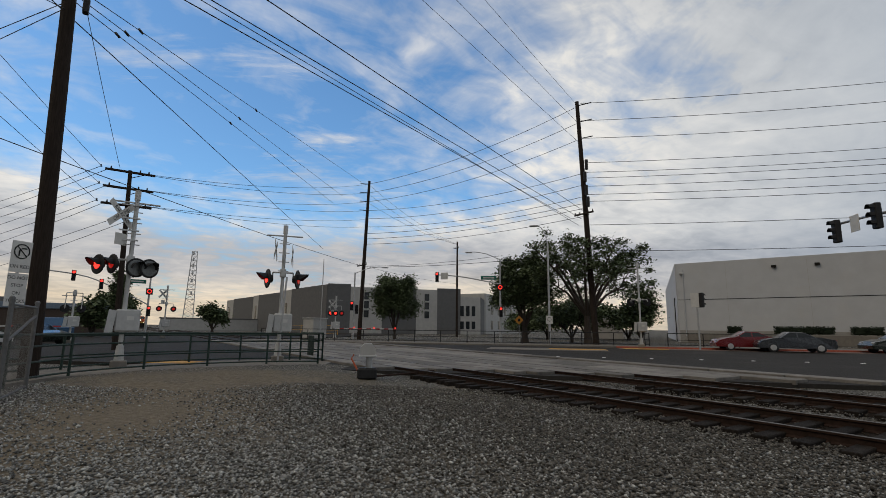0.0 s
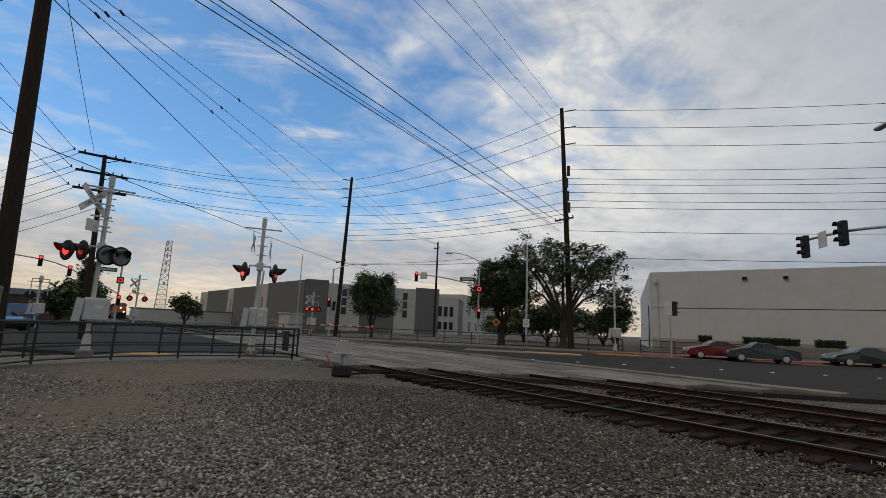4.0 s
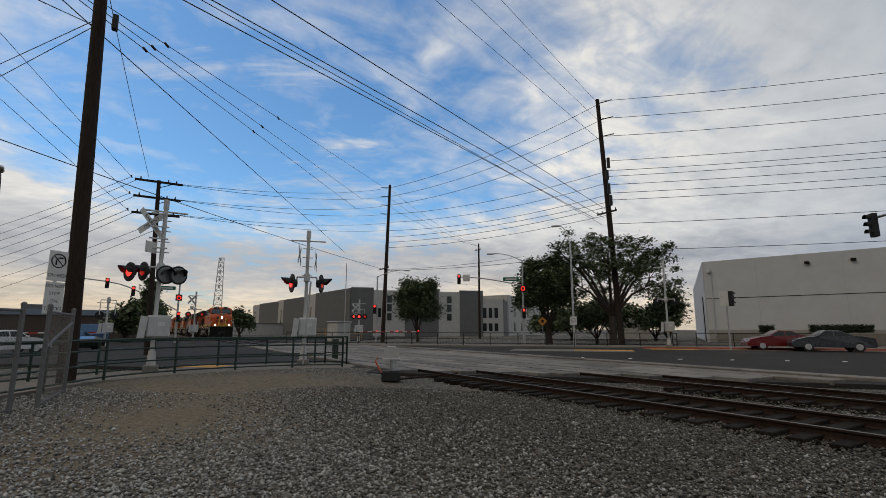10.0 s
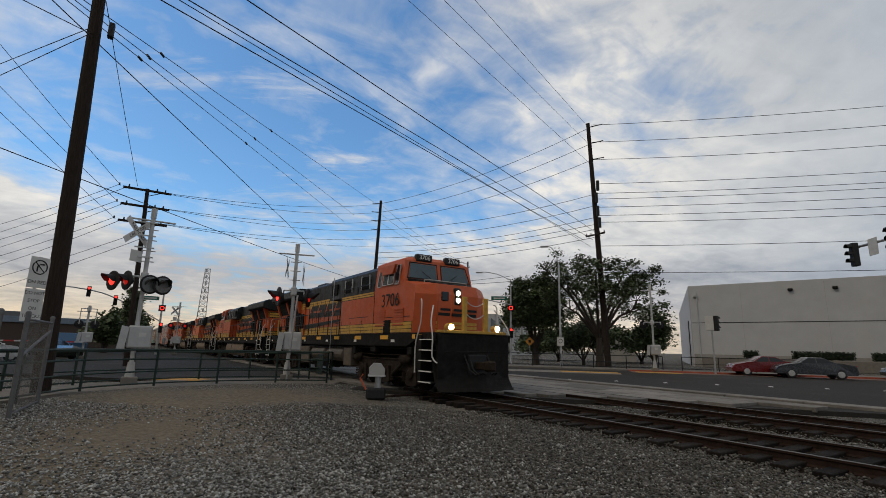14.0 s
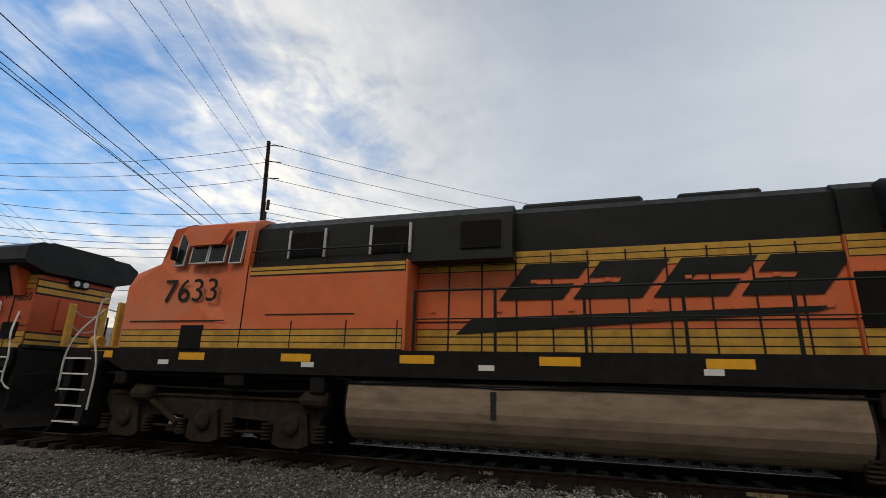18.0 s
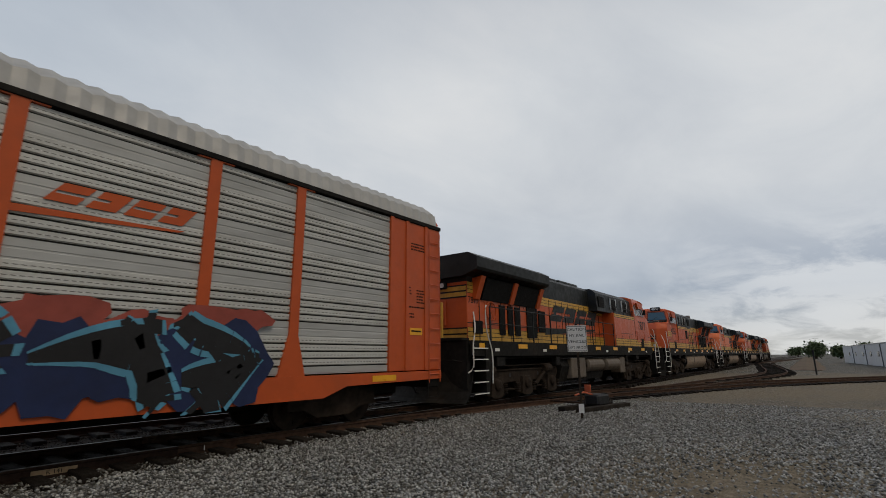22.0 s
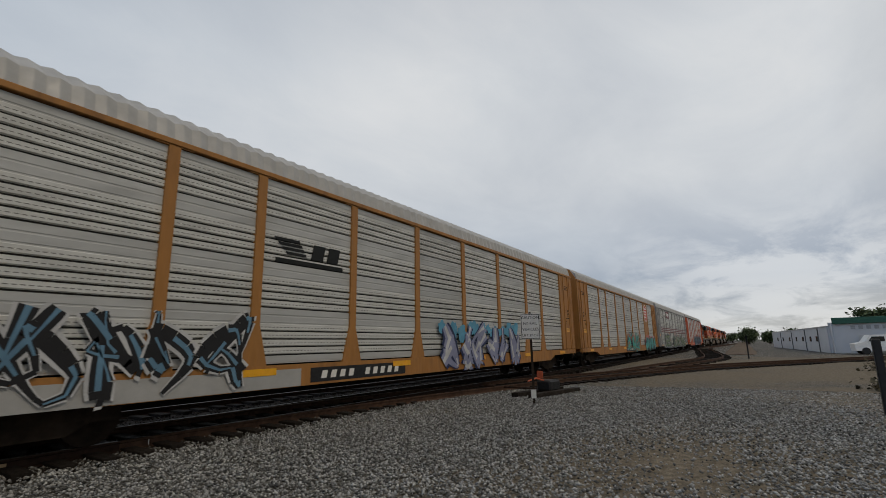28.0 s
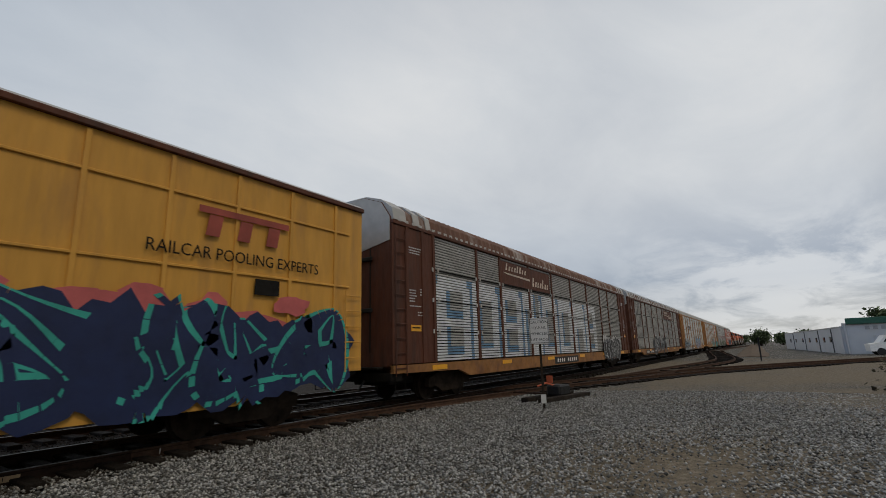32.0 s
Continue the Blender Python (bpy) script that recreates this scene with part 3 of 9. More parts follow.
def loose_stones(name, label, x, y, mat, rng):
    octa = np.array([(1, 0, 0), (-1, 0, 0), (0, 1, 0), (0, -1, 0), (0, 0, 1), (0, 0, -1)], float)
    faces = np.array([(0, 2, 4), (2, 1, 4), (1, 3, 4), (3, 0, 4), (2, 0, 5), (1, 2, 5), (3, 1, 5), (0, 3, 5)])
    n = len(x)
    size = 0.011 + 0.016 * rng.random(n) ** 1.6
    q = octa[None] * (0.65 + 0.7 * rng.random((n, 6, 1))) * size[:, None, None]
    q[:, :, 0] *= 1.35
    q[:, :, 1] *= 0.9
    q[:, :, 2] *= 0.8
    a = rng.uniform(0, 6.28, n)
    c, s = np.cos(a)[:, None], np.sin(a)[:, None]
    v = np.stack([q[..., 0] * c - q[..., 1] * s + x[:, None], q[..., 0] * s + q[..., 1] * c + y[:, None], q[..., 2] + 0.012 + 0.02 * rng.random(n)[:, None]], -1)
    me = bpy.data.meshes.new(name)
    f = (faces[None] + 6 * np.arange(n)[:, None, None]).reshape(-1)
    me.vertices.add(n * 6)
    me.vertices.foreach_set("co", v.reshape(-1))
    me.loops.add(n * 24)
    me.loops.foreach_set("vertex_index", f)
    me.polygons.add(n * 8)
    me.polygons.foreach_set("loop_start", np.arange(n * 8) * 3)
    me.polygons.foreach_set("loop_total", np.full(n * 8, 3))
    me.materials.append(mat)
    me.update(calc_edges=True)
    me.validate()
    tagged(new(name, me), label, "gravel", kind="stuff")


# ---------------------------------------------------------------- track


def rail_mesh(path, name="rail"):
    """A flat-bottomed rail along a path of (x, y); the worn head is a part of its own."""
    prof = [(-0.07, 0.0), (0.07, 0.0), (0.07, 0.012), (0.012, 0.035), (0.012, 0.115), (0.036, 0.13), (0.036, 0.158), (-0.036, 0.158), (-0.036, 0.13), (-0.012, 0.115), (-0.012, 0.035), (-0.07, 0.012)]
    rings = []
    for i, p in enumerate(path):
        d = Vector(path[min(i + 1, len(path) - 1)]) - Vector(path[max(i - 1, 0)])
        nrm = Vector((-d.y, d.x)).normalized()
        rings.append([(p[0] + nrm.x * a, p[1] + nrm.y * a, b) for a, b in prof])
    body = Mesh().loft(rings)
    top = Mesh().loft([[(p[0] + (q[0] - p[0]) * 1, q[1], 0.159) for q in (r[7], r[6])] + [(q[0], q[1], 0.163) for q in (r[6], r[7])] for p, r in zip(path, rings)])
    return body, top


def track(name, label, path, ties, z=RAIL_Z - 0.163, gauge=1.505, tie_from=0, rusty=False):
    holder = thing(name, label, "railway track", at=(0, 0, z), kind="structure")
    for s in (-1, 1):
        off = []
        for i, p in enumerate(path):
            d = (Vector(path[min(i + 1, len(path) - 1)]) - Vector(path[max(i - 1, 0)])).normalized()
            off.append((p[0] - d.y * s * gauge / 2, p[1] + d.x * s * gauge / 2))
        b, t = rail_mesh(off)
        rail = part("rail", b, RAILRUST if rusty else RAILM, holder)
        part("rail_head", t, RAILRUST if rusty else RAILTOP, rail, "worn running surface")
    box = Mesh().box((0, 0, 0), (0.23, 2.75, 0.16), 0.012)
    me = box.data("tie", TIE)
    rng = random.Random(name)
    for x, y, a in ties:
        part("tie", me, None, holder, at=pose(x + rng.uniform(-0.03, 0.03), y + rng.uniform(-0.05, 0.05), -0.022 + rng.uniform(-0.014, 0.006), 0, 0, a + rng.uniform(-1.2, 1.2)))
    return holder


def tracks():
    for y, w in ((TRACK_Y, 1.02), (SECOND_Y, 1.05)):
        bed = Mesh().prism([(y - w - 0.2, -0.15), (y - w, 0.012), (y + w, 0.012), (y + w + 0.2, -0.15)], 0, -13.2 if y < 10 else -8.0, 420)
        thing("track_bed_%d" % (1 if y < 10 else 2), "dark greasy ballast bed under the railway track", "track bed", mesh=bed, mat=BED, kind="structure")
    # Darker ground laid over everything past the main track from x 0.
    yard = Mesh().prism([(10.2, -0.2), (10.4, -0.004), (23.0, -0.004), (23.6, -0.2)], 0, 0.0, 420)
    thing("track_bed_3", "dark ground strip beyond the main track", "track bed", mesh=yard, mat=BED, kind="structure")
    straight = [(-420, TRACK_Y), (-60, TRACK_Y), (0, TRACK_Y), (60, TRACK_Y), (520, TRACK_Y)]
    track("railway_track_1", "main railway track on dark timber ties in ballast", straight, [(-13.4 + 0.5 * k, TRACK_Y, 0) for k in range(190)])
    second = [(-420, SECOND_Y), (-60, SECOND_Y), (0, SECOND_Y), (60, SECOND_Y), (520, SECOND_Y)]
    track("railway_track_2", "second railway track beside the main line", second, [(-8 + 0.5 * k, SECOND_Y, 0) for k in range(110)])
    # siding that leaves the main line on the near side
    side = smooth_path([(4.0, TRACK_Y), (9, 9.1), (14.5, 8.2), (21, 6.5), (30.5, 2.7), (38, -1.6), (47, -7.5), (62, -18), (90, -38)], 1.0)
    ties = []
    for i in range(12, len(side) - 2):
        if side[i].x > 60:
            break
        d = side[i + 1] - side[i]
        for h in (0.0, 0.5):
            q = side[i] + d * h
            if abs(q.y - TRACK_Y) > 1.2:
                ties.append((q.x, q.y, math.degrees(math.atan2(d.y, d.x))))
    track("railway_track_3", "rusty siding curving away from the main line", [tuple(p) for p in side], ties, rusty=True)
    bend = smooth_path([(24, 5.4), (34, 4.4), (46, 3.0), (56, 3.4), (75, 5.2), (110, 7.5), (190, 5.2), (300, 3.0)], 2.0)
    track("railway_track_4", "second siding bending back beside the main line", [tuple(p) for p in bend], [(p.x, p.y, 0) for p in bend[:40]], rusty=True)
    # concrete crossing panels on the avenue
    holder = thing("crossing_panels", "grey concrete level crossing panels between the rails", "level crossing", kind="structure")
    shapes = {}

    def slab(x0, x1, y0, y1, mat):
        key = (round(x1 - x0, 2), round(y1 - y0, 2), mat.name)
        if key not in shapes:
            shapes[key] = Mesh().box((0, 0, 0), (key[0] - 0.03, key[1] - 0.03, 0.14), 0.012).data("crossing_panel", mat)
        part("crossing_panel", shapes[key], None, holder, at=((x0 + x1) / 2, (y0 + y1) / 2, RAIL_Z - 0.075))

    rows = [(TRACK_Y - 1.65, TRACK_Y - 0.80), (TRACK_Y - 0.70, TRACK_Y), (TRACK_Y, TRACK_Y + 0.70), (TRACK_Y + 0.80, TRACK_Y + 1.75), (TRACK_Y + 1.75, SECOND_Y - 0.8 - 0.85),
            (SECOND_Y - 1.65, SECOND_Y - 0.80), (SECOND_Y - 0.70, SECOND_Y), (SECOND_Y, SECOND_Y + 0.70), (SECOND_Y + 0.80, SECOND_Y + 1.75),
            (15.05, 16.6), (16.6, 17.5), (18.3, 19.1)]
    for r, (y0, y1) in enumerate(rows):
        mat = PANELC
        start = (y1 + y0) / 2 * UX / UY - 16.2 / UY          # near edge of the avenue
        end = (y1 + y0) / 2 * UX / UY - 42.0 / UY
        x = round(start / 0.5) * 0.5 - 0.5
        while x > max(end, -48):
            slab(x - 2.44, x, y0, y1, mat)
            x -= 2.44
    gravel_stones()


tracks()

# ---------------------------------------------------------------- locomotives
LOCO_LEN = 22.3
FACES = {}


def side_plate(x, z, y, s):
    """Pose of upright letters on a side wall at height z, read from outside; s is -1 for the right-hand wall, 1 for the left-hand wall."""
    return pose(x, s * y, z, 90, 0, 0 if s < 0 else 180)


def wheelset(parent, x, seat_z=0.53, r=0.53, cap=True):
    w = Mesh()
    for s in (-1, 1):
        w.tube([(0, s * 0.69, 0), (0, s * 0.725, 0)], r + 0.03, 24)
        w.tube([(0, s * 0.725, 0), (0, s * 0.83, 0)], r, 24)
    w.tube([(0, -0.95, 0), (0, 0.95, 0)], 0.09, 10)
    for k in range(5):
        a = 2 * math.pi * k / 5
        w.box((0.3 * math.cos(a), -0.835, 0.3 * math.sin(a)), (0.10, 0.02, 0.10))
    return part("wheelset", w, TRUCKM, parent, at=(x, 0, seat_z))


def loco_truck(loco, cx, wheels, flip=1):
    t = part("truck", Mesh().box((0, 0, 0.75), (1.0, 1.5, 0.3), 0.05), TRUCKM, loco, "grimy brown three-axle truck", at=(cx, 0, 0))
    axles = (-1.96, 0.0, 1.96)
    for s in (-1, 1):
        prof = [(-2.62, 1.00), (-2.66, 0.80), (-2.50, 0.62), (-2.42, 0.24), (-1.55, 0.24), (-1.42, 0.56), (-0.60, 0.60), (-0.50, 0.24), (0.50, 0.24), (0.60, 0.60), (1.42, 0.56),
                (1.55, 0.24), (2.42, 0.24), (2.50, 0.62), (2.66, 0.80), (2.62, 1.00), (2.2, 1.04), (1.5, 0.93), (0.9, 1.00), (-0.9, 1.00), (-1.5, 0.93), (-2.2, 1.04)]
        part("side_frame", Mesh().prism(prof, 1, s * 1.02, s * 1.20), TRUCKM, t)
        rim = Mesh().box((0, s * 1.215, 0.965), (4.9, 0.05, 0.05), 0.01)
        part("frame_flange", rim, TRUCKM, t)
        for ax in axles:
            j = Mesh().prism([(ax - 0.38, 0.20), (ax - 0.30, 0.74), (ax + 0.30, 0.74), (ax + 0.38, 0.20), (ax + 0.2, 0.14), (ax - 0.2, 0.14)], 1, s * 1.19, s * 1.30)
            j.tube([(ax, s * 1.28, 0.53), (ax, s * 1.36, 0.53), (ax, s * 1.39, 0.53)], [0.19, 0.17, 0.10], 16)
            part("journal_box", j, TRUCKM, t)
            for q in (-0.55, 0.55):
                sp = Mesh()
                for k in range(5):
                    sp.disc((ax + q, s * 1.22, 0.27 + 0.062 * k), 0.11, 2, 0.034, 10)
                part("spring", sp, TRUCKM, t)
        for ax in (-1.0, 1.0):
            part("frame_hole", Mesh().tube([(ax, s * 1.19, 0.80), (ax, s * 1.206, 0.80)], 0.07, 12), SIGBLACK, t)
        for q in (-2.45, 1.55):
            part("brake_cylinder", Mesh().tube([(q - 0.26, s * 1.30, 0.98), (q - 0.2, s * 1.30, 0.98), (q + 0.2, s * 1.30, 0.98), (q + 0.34, s * 1.30, 0.98)], [0.10, 0.16, 0.16, 0.05], 12), TRUCKM, t)
        part("brake_pipe", Mesh().tube([(-2.5, s * 1.25, 1.13), (-1.2, s * 1.25, 1.10), (1.3, s * 1.25, 1.12), (2.5, s * 1.25, 1.16)], 0.022, 6), TRUCKM, t)
        part("brake_rod", Mesh().tube([(-2.3, s * 1.20, 0.40), (-0.6, s * 1.16, 0.34), (0.6, s * 1.16, 0.36), (2.3, s * 1.20, 0.40)], 0.03, 6), TRUCKM, t)
        part("damper", Mesh().tube([(0.62, s * 1.30, 0.45), (1.35, s * 1.30, 0.86)], 0.06, 8), TRUCKM, t)
        part("sand_pipe", Mesh().tube([(2.7, s * 1.1, 1.3), (2.72, s * 1.05, 0.6), (2.6, s * 0.9, 0.2)], 0.025, 6), TRUCKM, t)
    for ax in axles:
        wheels.append(wheelset(loco, cx + ax))
    return t


def slanted_logo(parent, x, z, y, s, h, length, mat):
    """The railroad's slanted mark as four plain blocks, each split by a slit, over a long wedge."""
    lift = pose(x, s * y, z, 0, 0, 0 if s < 0 else 180) @ Matrix.Translation((-length / 2, 0, 0))
    wedge = [(-0.75, -h * 0.95), (-0.45, -h * 0.5), (length * 1.0, -h * 0.28), (length * 0.95, -h * 0.42)]
    mark = part("wordmark", Mesh().prism(wedge, 1, -0.004, 0.004), mat, parent, "slanted blocks over a long swoosh", at=lift)
    w = length / 4
    for i in range(4):
        a, b = i * w + 0.05, (i + 0.90) * w
        mid, slit = (a + b) / 2, 0.16
        if i % 2:
            pts = [(a, 0), (b, 0), (b, 1), (a, 1), (a, 0.58), (mid, 0.58), (mid, 0.42), (a, 0.42)]
        else:
            pts = [(a, 0), (b, 0), (b, 0.42), (mid - slit, 0.42), (mid - slit, 0.58), (b, 0.58), (b, 1), (a, 1)]
        pts = [(p + 0.75 * h * q, h * q) for p, q in pts]
        part("wordmark_block", Mesh().prism(pts, 1, -0.004, 0.004), mat, mark)


def railing(parent, x0, x1, y, z, posts, mat=BLACK):
    m = Mesh().tube([(x0, y, z + 1.05), (x1, y, z + 1.05)], 0.021, 6)
    m.tube([(x0, y, z + 0.55), (x1, y, z + 0.55)], 0.013, 6)
    part("handrail", m, mat, parent)
    for k in range(posts):
        x = x0 + (x1 - x0) * k / (posts - 1)
        part("handrail_post", Mesh().box((0, 0, 0.53), (0.05, 0.03, 1.07)), mat, parent, at=(x, y, z))


def locomotive(number, label, body, style, tank_mat, forward):
    """A six-axle hood diesel; x runs to its nose, z from the rail heads."""
    loco = thing("locomotive", label, "locomotive", group="locomotives of the train")
    wheels = []
    old = style == "old"
    # underframe
    u = Mesh().box((0, 0, 1.60), (20.2, 2.5, 0.30), 0.02)
    part("underframe", u, FRAME, loco)
    part("centre_sill", Mesh().box((0, 0, 1.18), (18.6, 1.0, 0.62), 0.02), FRAME, loco)
    for s in (-1, 1):
        sill = Mesh().prism([(-10.3, 1.42), (8.6, 1.42), (9.1, 1.62), (10.3, 1.62), (10.3, 1.86), (-10.3, 1.86)], 1, s * 1.46, s * 1.52)
        sl = part("side_sill", sill, FRAME, loco)
        refl = Mesh()
        for k in range(9):
            refl.box((-9.6 + 2.36 * k, s * 1.527, 1.72 if k < 8 else 1.74), (0.62, 0.008, 0.14))
        parts("reflector", refl, YELLOW_BRIGHT, sl, "row of yellow reflector strips")
        wh = Mesh()
        for k in range(6):
            wh.box((-8.9 + 3.3 * k, s * 1.527, 1.60), (0.26, 0.008, 0.09))
        parts("data_plate", wh, WHITEP, sl)
    for s in (-1, 1):
        for x, w, h in ((5.9, 0.45, 0.22), (-8.6, 0.5, 0.3), (4.1, 0.3, 0.3), (-4.4, 0.35, 0.35), (8.7, 0.3, 0.25)):
            part("junction_box", Mesh().box((x, s * 1.38, 1.40 - h / 2), (w, 0.2, h), 0.02), FRAME, loco)
        hose = Mesh().tube([(3.9, s * 1.40, 1.42), (3.2, s * 1.42, 1.30), (2.2, s * 1.42, 1.36), (0.8, s * 1.42, 1.28), (-1.0, s * 1.42, 1.36), (-3.9, s * 1.42, 1.30)], 0.022, 6)
        part("cable_run", hose, SIGBLACK, loco)
    part("walkway", Mesh().box((0, 0, 1.84), (20.4, 3.0, 0.05)), FRAME, loco)
    # ends: steps, pilot, coupler
    for e in (-1, 1):
        end = part("pilot", Mesh().prism([(e * 10.20, 1.84), (e * 10.20, 0.5), (e * 10.36, 0.5), (e * 10.36, 1.84)], 1, -1.38, 1.38), FRAME, loco, "black end plate above the plough")
        rings = []
        for y in (-1.45, -0.9, -0.3, 0.3, 0.9, 1.45):
            back = 0.30 * abs(y) / 1.45
            curve = [(0.52, 0.12), (0.40, 0.22), (0.27, 0.42), (0.17, 0.68), (0.12, 0.95)]
            rings.append([(e * (10.36 + dx - back), y, z) for dx, z in curve] + [(e * (10.30 + dx - back), y, z) for dx, z in reversed(curve)])
        part("plough", Mesh().loft(rings if e > 0 else rings[::-1]), FRAME, end, "curved black snowplough")
        part("lift_bar", Mesh().tube([(e * 10.5, -1.3, 1.25), (e * 10.62, -1.1, 1.3), (e * 10.62, 1.1, 1.3), (e * 10.5, 1.3, 1.25)], 0.02, 6), FRAME, end)
        part("draft_pocket", Mesh().box((e * 10.46, 0, 0.9), (0.12, 0.7, 0.62), 0.03), SIGBLACK, end)
        for s in (-1, 1):
            st = Mesh()
            for k in range(5):
                st.box((e * 9.86, s * 1.40, 0.36 + 0.32 * k), (0.74, 0.30, 0.03))
            parts("step", st, SIGBLACK, end)
            edge = Mesh()
            for k in range(5):
                edge.box((e * 9.86, s * 1.557, 0.36 + 0.32 * k), (0.74, 0.012, 0.032))
            parts("step_edge", edge, WHITEP, end, "white-edged steps")
            part("step_side", Mesh().prism([(e * 9.62, 1.8), (e * 9.62, 0.3), (e * 9.46, 0.3), (e * 9.2, 1.8)], 1, s * 1.1, s * 1.56), FRAME, end)
            gr = Mesh()
            gr.tube([tuple(p) for p in smooth_path([(e * 9.30, s * 1.58, 0.62), (e * 9.30, s * 1.58, 1.50), (e * 9.55, s * 1.56, 2.20), (e * 9.55, s * 1.54, 2.85), (e * 9.42, s * 1.50, 2.92)], 0.12)], 0.022, 6)
            part("grab_rail", gr, HANDRAIL_PALE, loco, "white bent grab rail")
            gr = Mesh().tube([tuple(p) for p in smooth_path([(e * 10.42, s * 1.46, 0.95), (e * 10.27, s * 1.55, 1.12), (e * 10.27, s * 1.55, 1.70), (e * 10.08, s * 1.50, 2.20), (e * 9.78, s * 1.25, 2.72)], 0.12)], 0.022, 6)
            part("grab_rail", gr, HANDRAIL_PALE, loco, "white bent grab rail")
        cp = Mesh().box((e * 10.75, 0, 0.88), (0.6, 0.22, 0.24), 0.03)
        cp.box((e * 11.05, 0.05, 0.88), (0.28, 0.34, 0.32), 0.06)
        part("coupler", cp, TRUCKM, loco)
        ho = Mesh()
        for q in (-0.45, -0.3, 0.3, 0.45):
            ho.tube([(e * 10.4, q, 1.2), (e * 10.7, q, 0.75), (e * 10.9, q * 0.8, 0.62), (e * 11.1, q * 0.7, 0.7)], 0.022, 6)
        parts("air_hose", ho, SIGBLACK, loco)
        pr = Mesh()
        for q in (-0.42, 0.42):
            pr.box((e * 10.34, q, 2.44), (0.10, 0.17, 1.16), 0.02)
        parts("end_post", pr, YELLOW, loco, "yellow end post")
        part("end_platform", Mesh().box((e * 10.22, 0, 1.90), (0.40, 2.5, 0.09), 0.015), YELLOW if e > 0 else FRAME, loco)
        for z in (2.95, 2.55):
            part("end_chain", Mesh().tube([(e * 10.34, -0.42 + 0.084 * k, z - 0.22 * (1 - (k / 5 - 1) ** 2)) for k in range(11)], 0.016, 5), HANDRAIL_GREY, loco)
    # trucks and tank
    loco_truck(loco, 6.62, wheels)
    loco_truck(loco, -6.62, wheels)
    if style == "tanks":
        tk = Mesh().prism([(-1.25, 1.35), (-1.38, 1.0), (-1.2, 0.42), (1.2, 0.42), (1.38, 1.0), (1.25, 1.35)], 0, -3.9, 0.9)
        part("fuel_tank", tk, FRAME, loco)
        for k in range(2):
            a = Mesh().tube([(1.0 - 2.3 * k, -1.22, 1.02), (1.05 - 2.3 * k, -1.22, 1.02), (2.85 - 2.3 * k, -1.22, 1.02), (2.9 - 2.3 * k, -1.22, 1.02)], [0.2, 0.30, 0.30, 0.2], 16)
            part("air_reservoir", a, TANK_GREY, loco, "grey cylindrical air reservoir")
        part("equipment_box", Mesh().box((3.35, -1.2, 0.95), (0.8, 0.5, 0.75), 0.03), TANK_GREY, loco)
        part("equipment_box", Mesh().box((-2.4, -1.25, 0.92), (1.5, 0.45, 0.8), 0.03), TANK_GREY, loco)
    else:
        tk = Mesh()
        half = [(1.05, 1.36), (1.36, 1.34), (1.41, 1.30), (1.45, 1.05), (1.46, 0.88), (1.43, 0.74), (1.36, 0.60), (1.26, 0.48), (1.14, 0.39), (0.98, 0.34)]
        prof = [(-a, b) for a, b in half] + half[::-1]
        tk.prism(prof, 0, -4.1, 3.5)
        tank = part("fuel_tank", tk, tank_mat, loco, "dusty tan fuel tank with a dark grimy belly")
        for x in (-4.13, 3.53):
            part("tank_end", Mesh().prism([(a * 0.97, b) for a, b in prof], 0, x - 0.035, x + 0.035), FRAME, tank)
        part("fuel_gauge", Mesh().box((0.9, -1.462, 1.02), (0.09, 0.02, 0.42)), SIGBLACK, tank)
        for x in (1.9, -1.9):
            part("fuel_cap", Mesh().tube([(x, -1.25, 1.30), (x, -1.33, 1.44)], 0.07, 10), REDDIM, tank, "red filler cap")
        part("fuel_gauge", Mesh().box((0.9, 1.462, 1.02), (0.09, 0.02, 0.42)), SIGBLACK, tank)
    # long hood, in lengths of differing height
    roof_c = 3.55 if not old else 3.5
    hood_top = 4.56
    for name, x0, x1, hw, top in (("engine_hood", -4.4, 2.45, 0.92, hood_top), ("radiator_hood", -9.75, -4.4, 1.0, hood_top)):
        h = part(name, Mesh().box(((x0 + x1) / 2, 0, (1.86 + 3.72) / 2), (x1 - x0, hw * 2, 3.72 - 1.86), 0.02), body, loco)
        part("hood_roof", Mesh().prism([(-hw, 3.70), (hw, 3.70), (hw, top - 0.14), (hw - 0.16, top), (-hw + 0.16, top), (-hw, top - 0.14)], 0, x0, x1), BLACK, h, "black roof")
        for s in (-1, 1):
            st, bk = Mesh(), Mesh()
            for zb, hb, k0 in ((3.52, 0.36, 3), (2.08, 0.42, 3)):
                bk.box(((x0 + x1) / 2, s * (hw + 0.002), zb), (x1 - x0 - 0.03, 0.006, hb))
                for k in range(k0):
                    st.box(((x0 + x1) / 2, s * (hw + 0.006), zb + (k - 1) * hb * 0.325), (x1 - x0 - 0.04, 0.006, hb * 0.275))
            parts("stripe_band", bk, BLACK, h)
            parts("stripe", st, YELLOW, h, "yellow stripes")
            seam = Mesh()
            n = int((x1 - x0) / 0.62)
            for k in range(1, n):
                x = x0 + (x1 - x0) * k / n
                seam.box((x, s * (hw + 0.01), 2.75), (0.028, 0.016, 1.78))
            seam.box(((x0 + x1) / 2, s * (hw + 0.008), 2.42), (x1 - x0, 0.012, 0.02))
            part("door_seams", seam, BLACK, h, "dark engine door joints", kind="stuff")
            lat = Mesh()
            for k in range(n):
                x = x0 + (x1 - x0) * (k + 0.5) / n
                lat.box((x, s * (hw + 0.012), 2.62 + 0.5 * (k % 2)), (0.10, 0.03, 0.06))
            parts("latch", lat, body, h)
    es, eb = Mesh(), Mesh()
